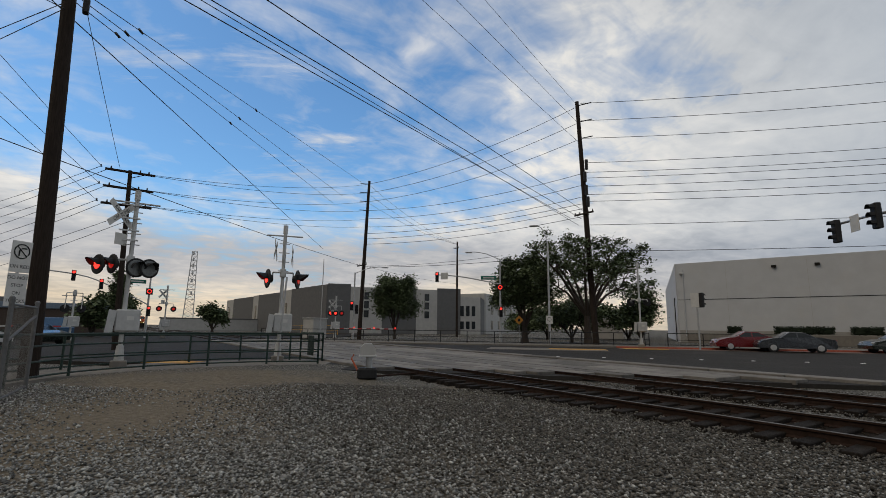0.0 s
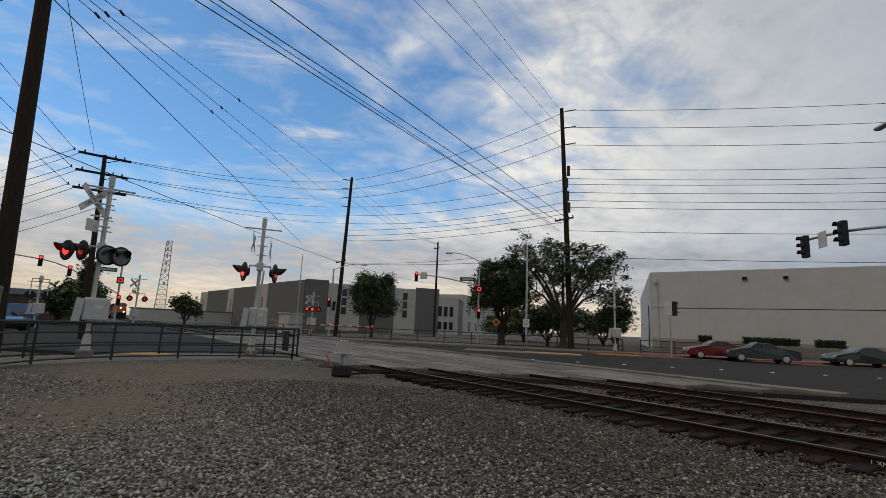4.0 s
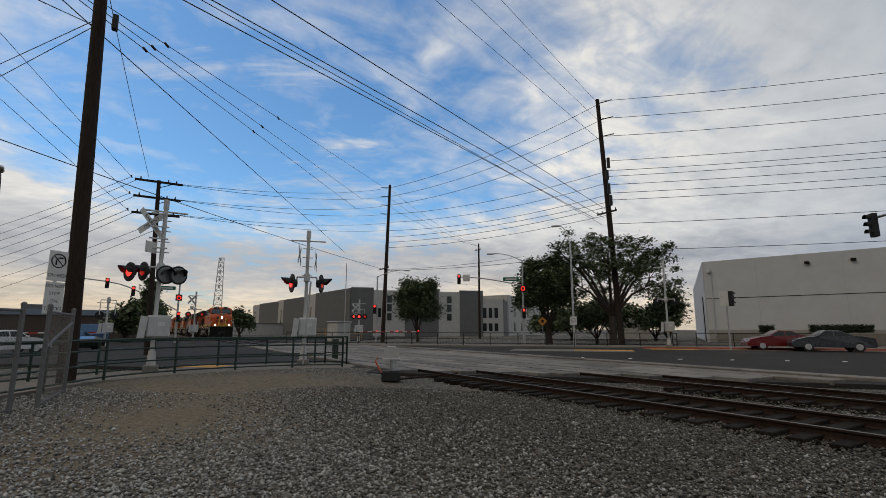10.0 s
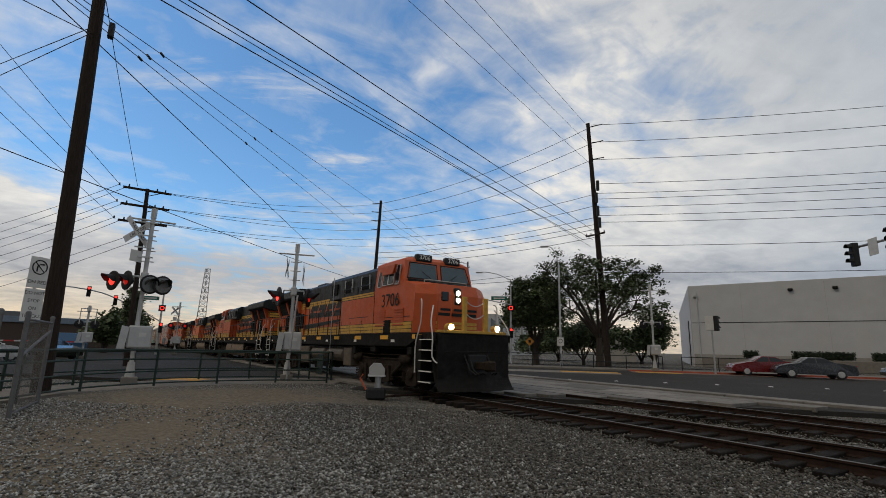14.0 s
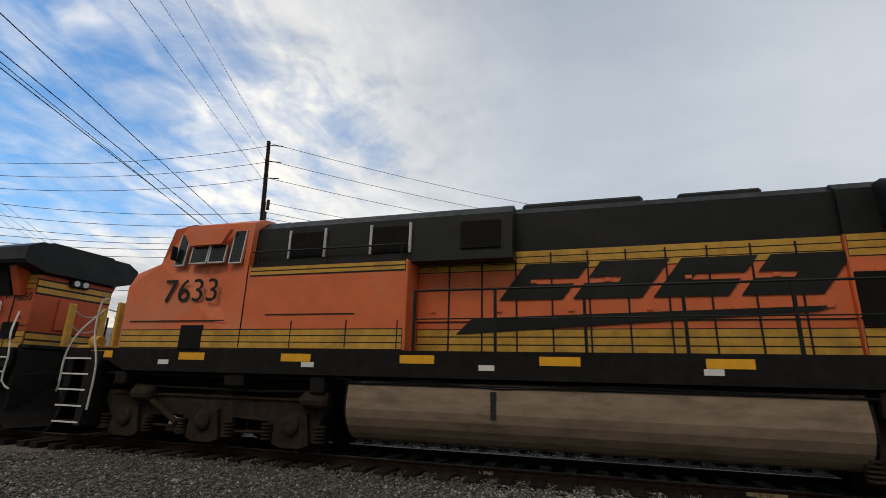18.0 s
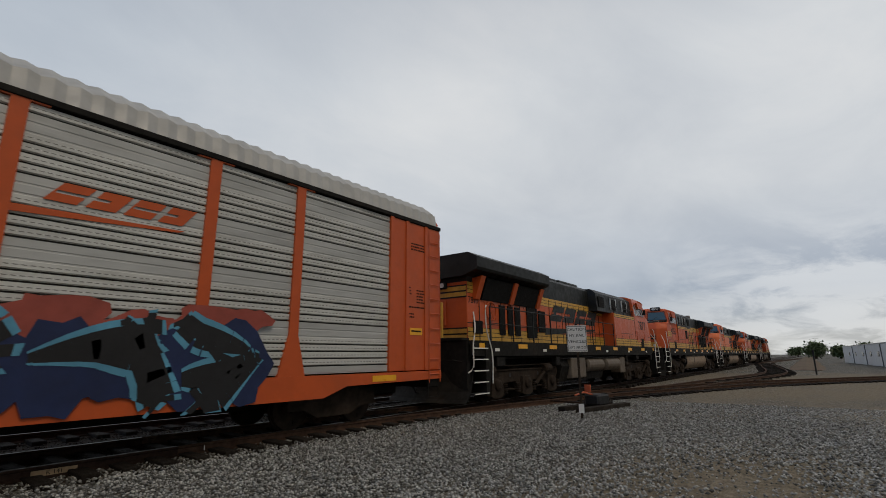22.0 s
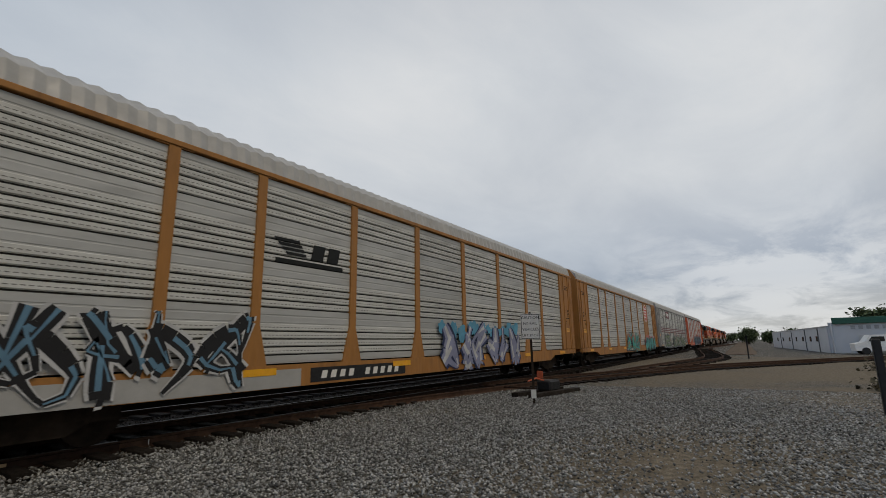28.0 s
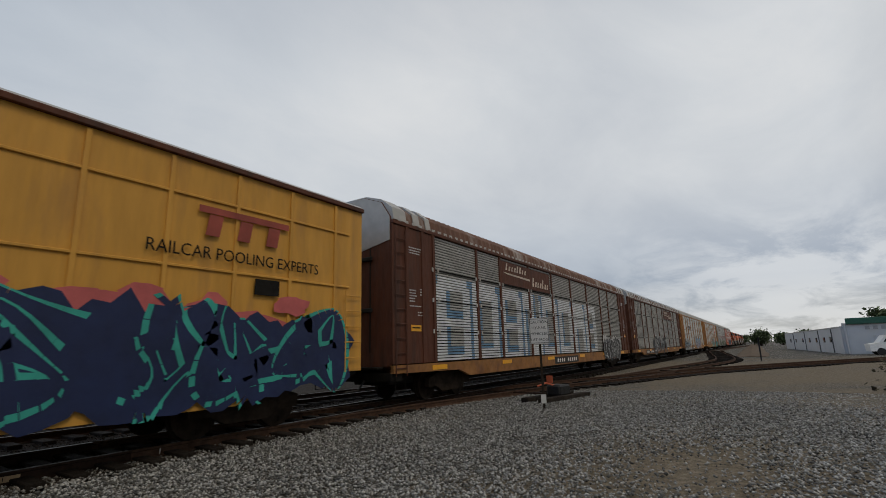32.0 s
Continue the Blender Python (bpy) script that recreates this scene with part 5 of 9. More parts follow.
def graffiti(car, x0, x1, z0, z1, y, mats, letters, seed, label, kinds=("block",), body=None):
    """Spray paint: a ragged cloud, outlined letter-like strokes and highlights, thin layers on the side."""
    rng = random.Random(seed)
    cloud, dark, fill, light = mats
    w = (x1 - x0) / letters
    layers = {0: Mesh(), 1: Mesh(), 2: Mesh(), 3: Mesh()}

    def lay(k, pts, extra=0.0):
        d = y + (0.004 if k == 0 else 0.0075) + extra
        a = sum(pts[i][0] * pts[(i + 1) % len(pts)][1] - pts[(i + 1) % len(pts)][0] * pts[i][1] for i in range(len(pts)))
        if a < 0:
            pts = pts[::-1]
        layers[k].add([(p[0], -d, min(max(p[1], z0 - 0.12), z1 + 0.2)) for p in pts], [tuple(range(len(pts)))])

    def stroke(k, p, q, t0, t1, e):
        d = Vector((q[0] - p[0], q[1] - p[1]))
        if d.length < 1e-4:
            return
        nrm = Vector((-d.y, d.x)).normalized()
        lay(k, [(p[0] + nrm.x * t0, p[1] + nrm.y * t0), (p[0] - nrm.x * t0, p[1] - nrm.y * t0), (q[0] - nrm.x * t1, q[1] - nrm.y * t1), (q[0] + nrm.x * t1, q[1] + nrm.y * t1)], e)
    for k in range(letters * 3):
        lay(0, blob(x0 + (k + 0.5) * w / 3 + rng.uniform(-0.2, 0.2), z0 + (z1 - z0) * rng.uniform(0.75, 1.02), w * rng.uniform(0.4, 0.8), (z1 - z0) * rng.uniform(0.2, 0.4), rng, 14, 0.35), 0.00006 * k)
    h = z1 - z0
    if body:
        mass = Mesh()
        for k in range(letters * 2):
            pts = blob(x0 + (k + 0.5) * w / 2, (z0 + z1) / 2 - 0.04 * h, w * rng.uniform(0.7, 1.0), h * rng.uniform(0.75, 1.05), rng, 18, 0.22)
            mass.add([(p[0], -(y + 0.0065 + 0.00004 * k), min(max(p[1], z0 - 0.1), z1 + 0.12)) for p in pts], [tuple(range(len(pts)))])
        part("spray_body", mass, body, car, label, kind="stuff")
    for k in range(letters):
        cx = x0 + (k + 0.5) * w
        joints = [(cx + rng.uniform(-0.45, 0.45) * w, z0 + h * f) for f in (0.05, 0.3, 0.55, 0.8, 0.97)]
        if "block" in kinds:
            a = w * 0.30
            joints = rng.choice([[(cx - a, z0 + 0.1 * h), (cx - a, z0 + 0.9 * h), (cx + a, z0 + 0.9 * h), (cx + a, z0 + 0.5 * h), (cx - a, z0 + 0.5 * h)],
                                 [(cx + a, z0 + 0.88 * h), (cx - a, z0 + 0.85 * h), (cx - a, z0 + 0.5 * h), (cx + a, z0 + 0.45 * h), (cx + a, z0 + 0.1 * h), (cx - a, z0 + 0.1 * h)],
                                 [(cx - a, z0 + 0.1 * h), (cx, z0 + 0.92 * h), (cx + a, z0 + 0.1 * h), (cx, z0 + 0.45 * h)],
                                 [(cx - a, z0 + 0.9 * h), (cx - a, z0 + 0.1 * h), (cx + a, z0 + 0.1 * h), (cx + a, z0 + 0.9 * h), (cx - a, z0 + 0.9 * h)]])
            joints = [(p[0] + rng.uniform(-0.06, 0.06) * w, p[1] + rng.uniform(-0.05, 0.05) * h) for p in joints]
        else:
            joints += [(cx + rng.uniform(-0.6, 0.6) * w, z0 + h * rng.uniform(0.05, 1.0)) for _ in range(5 if "rim" in kinds else 2)]
            rng.shuffle(joints)
        t = w * (0.17 if "block" in kinds else 0.085 if "rim" in kinds else 0.15)
        if "wild" in kinds:
            joints = [tuple(p) for p in smooth_path(joints, 0.16)]
        for i in range(len(joints) - 1):
            p, q = joints[i], joints[i + 1]
            s0, s1 = t * rng.uniform(0.7, 1.2), t * rng.uniform(0.5, 1.2)
            if "wild" in kinds:
                s0, s1 = t * (0.95 + 0.55 * math.sin(i * 0.55 + k)), t * (0.95 + 0.55 * math.sin((i + 1) * 0.55 + k))
            e = 0.0009 * k + 0.00003 * (i % 8)
            rim = 1.5 if "rim" in kinds else 1.55
            stroke(1, p, q, s0 * rim, s1 * rim, e)
            stroke(2, p, q, s0, s1, e + 0.0003)
            r0, r1 = rng.uniform(0.1, 0.4), rng.uniform(0.5, 0.9)
            if "wild" in kinds:
                r0, r1 = 0.0, 1.0
                if (i // 3) % 2:
                    continue
            a, b = (p[0] + (q[0] - p[0]) * r0, p[1] + (q[1] - p[1]) * r0), (p[0] + (q[0] - p[0]) * r1, p[1] + (q[1] - p[1]) * r1)
            stroke(3, a, b, s0 * 0.35, s1 * (0.35 if "wild" in kinds else 0.12), e + 0.0006)
    for k, (n, mt) in enumerate((("spray_cloud", cloud), ("spray_outline", dark), ("spray_fill", fill), ("spray_highlight", light))):
        if mt and layers[k].f:
            part(n, layers[k], mt, car, label, kind="stuff")


def paint(name, c):
    return material("spray_" + name, c, 0.55, var=0.25, scale=2.2, stain=tuple(v * 0.6 for v in c), stain_amount=0.4)


P_BLUE, P_NAVY, P_SKY = paint("blue", (0.04, 0.15, 0.33)), paint("navy", (0.013, 0.024, 0.085)), paint("sky_blue", (0.10, 0.32, 0.48))
P_RED, P_PINK, P_BLACK = paint("red", (0.33, 0.07, 0.05)), paint("pink", (0.55, 0.13, 0.13)), paint("black", (0.012, 0.012, 0.014))
P_GREEN, P_LIME, P_TEAL = paint("green", (0.05, 0.09, 0.04)), paint("pale_green", (0.21, 0.27, 0.14)), paint("teal", (0.04, 0.38, 0.32))
P_WHITE, P_LILAC, P_PEACH = paint("white", (0.55, 0.56, 0.57)), paint("lilac", (0.26, 0.28, 0.42)), paint("peach", (0.36, 0.19, 0.12))
P_BUFF = paint("buffed_pale_grey", (0.72, 0.76, 0.80))
P_PALEBLUE, P_AQUA = paint("pale_blue", (0.15, 0.29, 0.46)), paint("aqua", (0.13, 0.26, 0.38))


def autorack(label, frame_mat, roof_mat, base_mat, ribs, dark, posts_flared=True, top_z=4.80):
    """A covered car carrier; x runs to its front end, z from the rail heads."""
    car = thing("autorack_car", label, "railway car", group="car carriers of the train")
    wheels = []
    L = CAR_LEN / 2 - 0.55
    base = 1.08
    side_y = 1.437
    part("deck", Mesh().box((0, 0, 0.9), (2 * L - 1.2, 2.7, 0.16), 0.02), FRAME, car)
    part("centre_sill", Mesh().box((0, 0, 0.62), (2 * L - 3.0, 0.7, 0.44), 0.02), FRAME, car)
    for s in (-1, 1):
        sill = Mesh().prism([(-L, 1.06), (-L, 0.86), (-L + 3.2, 0.82), (-L + 3.8, 0.62), (L - 3.8, 0.62), (L - 3.2, 0.82), (L, 0.86), (L, 1.06)], 1, s * 1.38, s * 1.49)
        part("side_sill", sill, base_mat, car)
        refl = Mesh()
        for x in (-10.9, -6.5, -2.1, 2.3, 6.6, 10.9):
            refl.box((x, s * 1.497, 0.94), (0.75, 0.01, 0.13))
        parts("reflector", refl, YELLOW_BRIGHT, car, "yellow reflector strips")
    # end sections, with doors and ladders
    for e in (-1, 1):
        for s in (-1, 1):
            lad = Mesh()
            for q in (-0.22, 0.22):
                lad.tube([(e * (L - 0.30) + q, s * 1.515, base - 0.3), (e * (L - 0.30) + q, s * 1.515, top_z - 0.1)], 0.014, 5)
            for k in range(10):
                lad.tube([(e * (L - 0.30) - 0.22, s * 1.515, base - 0.1 + 0.38 * k), (e * (L - 0.30) + 0.22, s * 1.515, base - 0.1 + 0.38 * k)], 0.013, 5)
            part("ladder", lad, frame_mat, car)
            ink = P_WHITE if frame_mat is BROWN else FRAME
            srng = random.Random(int(e * 3 + s + 9))
            for x, z, n, wide2 in ((0.95, 4.25, 3, 0.50), (0.85, 3.05, 5, 0.26), (1.30, 3.10, 3, 0.18), (0.95, 2.62, 1, 0.62), (1.20, 2.45, 2, 0.22)):
                pl = Mesh()
                for q in range(n):
                    u = 0.0
                    while u < wide2:
                        d = srng.uniform(0.03, 0.09)
                        pl.box((e * (L - x) - wide2 / 2 + u + d / 2, s * 1.4785, z - 0.075 * q), (d, 0.005, 0.034))
                        u += d + 0.022
                part("stencil", pl, ink, car, "small stencilled lines", kind="stuff")
            plate = part("notice_plate", Mesh().box((e * (L - 1.0), s * 1.480, 2.02), (0.46, 0.01, 0.17)), YELLOW_BRIGHT, car, "yellow notice plate")
            part("notice_bar", Mesh().box((e * (L - 1.0), s * 1.487, 2.03), (0.36, 0.006, 0.035)), FRAME, plate)
        dr = Mesh()
        arc = [(-1.40, base - 0.2), (1.40, base - 0.2), (1.40, 5.0), (1.1, 5.45), (0.5, 5.68), (-0.5, 5.68), (-1.1, 5.45), (-1.40, 5.0)]
        dr.prism(arc, 0, e * (L - 0.06), e * L)
        door = part("end_door", dr, frame_mat if frame_mat is not ORANGE else ORANGE, car)
        jm = Mesh()
        for q in (-0.7, 0.0, 0.7):
            jm.box((e * (L + 0.005), q, 3.2), (0.02, 0.03, 3.6))
        part("door_seams", jm, BLACK, door)
        cp = Mesh().box((e * (L + 0.25), 0, 0.88), (0.7, 0.22, 0.24), 0.03)
        cp.box((e * (L + 0.5), 0.05, 0.88), (0.24, 0.32, 0.3), 0.05)
        part("coupler", cp, TRUCKM, car)
    # bays
    widths = [2.6, 1.78] + [2.66] * 5 + [1.78, 2.6]
    xs = [-sum(widths) / 2]
    for w in widths:
        xs.append(xs[-1] + w)
    post = Mesh()
    if posts_flared:
        post.prism([(-0.30, base - 0.02), (0.30, base - 0.02), (0.10, base + 0.75), (0.10, top_z - 0.02), (0.32, top_z - 0.02), (0.32, top_z + 0.06), (-0.32, top_z + 0.06), (-0.32, top_z - 0.02), (-0.10, top_z - 0.02), (-0.10, base + 0.75)], 1, -0.05, 0.03)
    else:
        post.box((0, -0.01, (base + top_z) / 2), (0.13, 0.08, top_z - base), 0.01)
    pd = post.data("side_post", frame_mat)
    for s in (-1, 1):
        turn = 0 if s < 0 else 180
        for k, w in enumerate(widths):
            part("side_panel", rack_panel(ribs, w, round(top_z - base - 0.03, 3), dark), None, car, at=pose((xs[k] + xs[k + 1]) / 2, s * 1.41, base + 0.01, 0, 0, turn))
        for x in xs[1:-1]:
            part("side_post", pd, None, car, at=pose(x, s * side_y, 0, 0, 0, turn))
        part("top_chord", Mesh().box((0, s * 1.44, top_z + 0.05), (2 * L, 0.14, 0.10), 0.01), frame_mat if frame_mat is not ORANGE else FRAME, car)
    wide = L - xs[-1]
    for e in (-1, 1):
        for s in (-1, 1):
            part("end_panel", Mesh().box((e * (L - wide / 2), s * 1.435, (base + top_z) / 2), (wide, 0.08, top_z - base), 0.015), frame_mat, car)
            for x in (L - wide + 0.06, L - wide + 0.62, L - 0.62):
                part("corner_post", Mesh().box((e * x, s * 1.485, (base + top_z) / 2), (0.12, 0.05, top_z - base), 0.01), frame_mat, car)
    # ribbed roof
    prof0 = [(-1.47, top_z + 0.08), (-1.40, top_z + 0.42), (-1.05, 5.50), (-0.5, 5.68), (0.5, 5.68), (1.05, 5.50), (1.40, top_z + 0.42), (1.47, top_z + 0.08)]
    rings = []
    k, x = 0, -L + 0.05
    while x < L - 0.05:
        g = 0.0 if k % 4 in (0, 1) else (0.036 if frame_mat is not BROWN else 0.026)
        rings.append([(x, y * (1 + g * 0.5), z + g * 0.7) for y, z in prof0])
        x += 0.13 if k % 2 else 0.02
        k += 1
    part("roof", Mesh().loft(rings), roof_mat, car, "ribbed sheet roof")
    if frame_mat is BROWN:
        for e in (-1, 1):
            for a, b in ((0.04, 0.62), (0.95, 1.25), (1.55, 1.8)):
                shell = Mesh().loft([[(e * (L - q), y * 1.012, z * 1.004 + 0.03) for y, z in (prof0 if e < 0 else prof0[::-1])] for q in (a, b)])
                part("roof_patch", shell, ROOFGALV, car, "pale bare roof sheet")
            cap = Mesh().prism([(-1.39, 4.35), (-0.4, 4.15), (0.5, 4.4), (1.39, 4.2), (1.39, 5.0), (1.09, 5.44), (0.5, 5.67), (-0.5, 5.67), (-1.09, 5.44), (-1.39, 5.0)], 0, e * (L + 0.002), e * (L + 0.02))
            part("end_cap", cap, ROOFGALV, car, "pale bare end sheet")
    for e in (-1, 1):
        for z in (2.5, 3.9):
            part("end_bar", Mesh().box((e * (L + 0.04), -0.55, z), (0.06, 0.5, 0.12), 0.02), BLACK, car)
        part("end_sill", Mesh().box((e * (L - 0.22), 0, 0.86), (0.44, 2.86, 0.42), 0.03), FRAME, car, "grimy end sill")
        part("crossover_step", Mesh().box((e * (L + 0.12), 0, 1.00), (0.26, 2.3, 0.05), 0.01), FRAME, car)
        part("air_hose", Mesh().tube([(e * (L - 0.05), -0.5, 0.72), (e * (L + 0.2), -0.45, 0.45), (e * (L + 0.5), -0.3, 0.42)], 0.028, 6), SIGBLACK, car)
        for s in (-1, 1):
            part("sill_step", Mesh().tube([(e * (L - 0.1), s * 1.46, 0.9), (e * (L - 0.1), s * 1.46, 0.42), (e * (L - 0.5), s * 1.46, 0.42), (e * (L - 0.5), s * 1.46, 0.9)], 0.016, 5), FRAME, car)
        part("brake_rigging", Mesh().box((e * (L - 1.6), 0, 0.62), (1.6, 1.3, 0.22), 0.03), FRAME, car)
    for cx in (-9.8, 9.8):
        car_truck(car, cx, wheels)
    return car, wheels, xs


P_CREAM = paint("worn_cream", (0.58, 0.50, 0.42))


def slant(x, z, w, h):
    """A slanted bar with a nick, standing for a worn painted letter."""
    return Mesh().prism([(x, z), (x + w * 0.8, z), (x + w * 0.86, z + h * 0.4), (x + w * 0.55, z + h * 0.45), (x + w * 0.9, z + h * 0.55), (x + w + 0.03, z + h), (x + 0.08, z + h)], 1, -1.493, -1.483)


def painted_ribs(car, x0, x1, z0, z1, ribs, height, xs):
    """Giant square letters rolled over the raised ribs: pale strokes, blue edges, bare counters."""
    white, blue = Mesh(), Mesh()
    h = height / ribs
    rng = random.Random(12)
    shapes = ("stack", "tall", "stack", "twin", "tall", "tall", "low", "stack")
    w = (x1 - x0) / len(shapes)
    holes = []
    for i, shape in enumerate(shapes):
        a = x0 + i * w
        full = z1 - z0
        if shape == "stack":
            holes += [(a + 0.36 * w, a + 0.74 * w, z0 + 0.16 * full, z0 + 0.40 * full), (a + 0.36 * w, a + 0.74 * w, z0 + 0.58 * full, z0 + 0.84 * full)]
        elif shape == "tall":
            holes.append((a + 0.36 * w, a + 0.72 * w, z0 + 0.2 * full, z0 + 0.78 * full))
        elif shape == "twin":
            holes += [(a + 0.26 * w, a + 0.46 * w, z0 - 0.1, z0 + 0.72 * full), (a + 0.68 * w, a + 0.86 * w, z0 + 0.3 * full, z1 + 0.1)]
        else:
            holes.append((a + 0.40 * w, a + 0.78 * w, z0 - 0.1, z0 + 0.45 * full))
        holes.append((a - 0.03 * w, a + 0.03 * w, z1, z1))
    posts = [x for x in xs if x0 - 0.5 < x < x1 + 0.5]
    for k in range(ribs):
        z = 1.09 + h * (k + 0.64)
        if not z0 + rng.uniform(-0.06, 0.06) < z < z1 + rng.uniform(-0.06, 0.06):
            continue
        marks = [(x0, x1, 0)]
        for a, b, za, zb in holes:
            if za < z < zb:
                marks.append((a - 0.20, a, 1))
                marks.append((a, b, 2))
            elif za - 0.22 < z <= za:
                marks.append((a - 0.20, b, 1))
        for i in range(1, len(shapes)):
            marks.append((x0 + i * w - 0.08, x0 + i * w + 0.10, 1))
        cuts = sorted({x0, x1} | {v for m in marks for v in m[:2] if x0 < v < x1} | {p + q for p in posts for q in (-0.08, 0.08) if x0 < p + q < x1})
        for a, b in zip(cuts[:-1], cuts[1:]):
            mid = (a + b) / 2
            kind = [m[2] for m in marks if m[0] < mid < m[1]][-1]
            if any(m[2] == 2 and m[0] < mid < m[1] for m in marks):
                kind = 2
            if kind == 2 or any(abs(mid - p) < 0.08 for p in posts):
                continue
            (blue if kind else white).box((mid, -1.4475, z), (b - a + rng.uniform(-0.02, 0.03), 0.004, h * 0.66))
    part("spray_body", white, P_BUFF, car, "pale rolled paint over the ribs", kind="stuff")
    part("spray_edge", blue, P_PALEBLUE, car, "blue rolled edges of giant square letters", kind="stuff")


GLYPHS = {}


def glyph(ch, fat):
    """Outline and faces of one letter, scaled to a unit cell."""
    if (ch, fat) not in GLYPHS:
        cu = bpy.data.curves.new("glyph", "FONT")
        cu.body, cu.size, cu.offset, cu.resolution_u = ch, 1.0, fat, 4
        tmp = bpy.data.objects.new("tmp", cu)
        scene.collection.objects.link(tmp)
        me = bpy.data.meshes.new_from_object(tmp.evaluated_get(bpy.context.evaluated_depsgraph_get()))
        bpy.data.objects.remove(tmp)
        GLYPHS[ch, fat] = ([tuple(v.co) for v in me.vertices], [tuple(p.vertices) for p in me.polygons])
    return GLYPHS[ch, fat]


def letters(car, text, x0, x1, z0, z1, y, mats, seed, label, cloud=None):
    """Fat spray-painted letters: dark outline, pale edge, fill and upper highlight, overlapping a little."""
    rng = random.Random(seed)
    outline, edge, fill, light = mats
    w, h = (x1 - x0) / len(text), z1 - z0
    if cloud:
        m = Mesh()
        for k in range(len(text) * 3):
            pts = blob(x0 + rng.uniform(-0.03, 1.03) * (x1 - x0), z0 + h * rng.uniform(0.55, 1.15), rng.uniform(0.25, 0.5), rng.uniform(0.25, 0.5), rng, 12, 0.12)
            m.add([(p, -(y + 0.003 + 0.00003 * k), q) for p, q in pts], [tuple(range(len(pts)))])
        part("spray_cloud", m, cloud, car, label, kind="stuff")
    for name, mat, fat, depth in (("spray_outline", outline, 0.085, 0.0060), ("spray_edge", edge, 0.060, 0.0075), ("spray_fill", fill, 0.040, 0.0090), ("spray_highlight", light, -0.012, 0.0105)):
        if not mat:
            continue
        r2 = random.Random(seed)
        m = Mesh()
        for i, ch in enumerate(text):
            v0 = glyph(ch, 0.04)[0]
            lo, hi = [min(p[k] for p in v0) for k in (0, 1)], [max(p[k] for p in v0) for k in (0, 1)]
            v, f = glyph(ch, fat)
            tilt, up, grow = r2.uniform(-0.09, 0.09), r2.uniform(-0.04, 0.05) * h, r2.uniform(0.98, 1.10)
            pts = []
            for p in v:
                a = (p[0] - lo[0]) / (hi[0] - lo[0]) - 0.5
                b = (p[1] - lo[1]) / (hi[1] - lo[1]) - 0.5
                if fat < 0:
                    b = b * 0.9 + 0.04
                pts.append((x0 + (i + 0.5) * w + (a * grow + tilt * b) * w, -(y + depth + 0.00012 * i), (z0 + z1) / 2 + up + b * h * grow))
            m.add(pts, f)
        part(name, m, mat, car, label, kind="stuff")


def roof_stripes(car, seed):
    """Pale bare sheets between rusty ones along the roof."""
    rng = random.Random(seed)
    prof = [(-1.47, 4.88), (-1.40, 5.22), (-1.05, 5.50), (-0.5, 5.68), (0.5, 5.68), (1.05, 5.50), (1.40, 5.22), (1.47, 4.88)]
    x = -11.0
    while x < 11.0:
        w = rng.uniform(0.22, 0.42)
        part("roof_patch", Mesh().loft([[(q, y * 1.012, z * 1.004 + 0.03) for y, z in prof] for q in (x, x + w)]), ROOFGALV, car, "pale bare roof sheet")
        x += w + rng.uniform(0.22, 0.7)


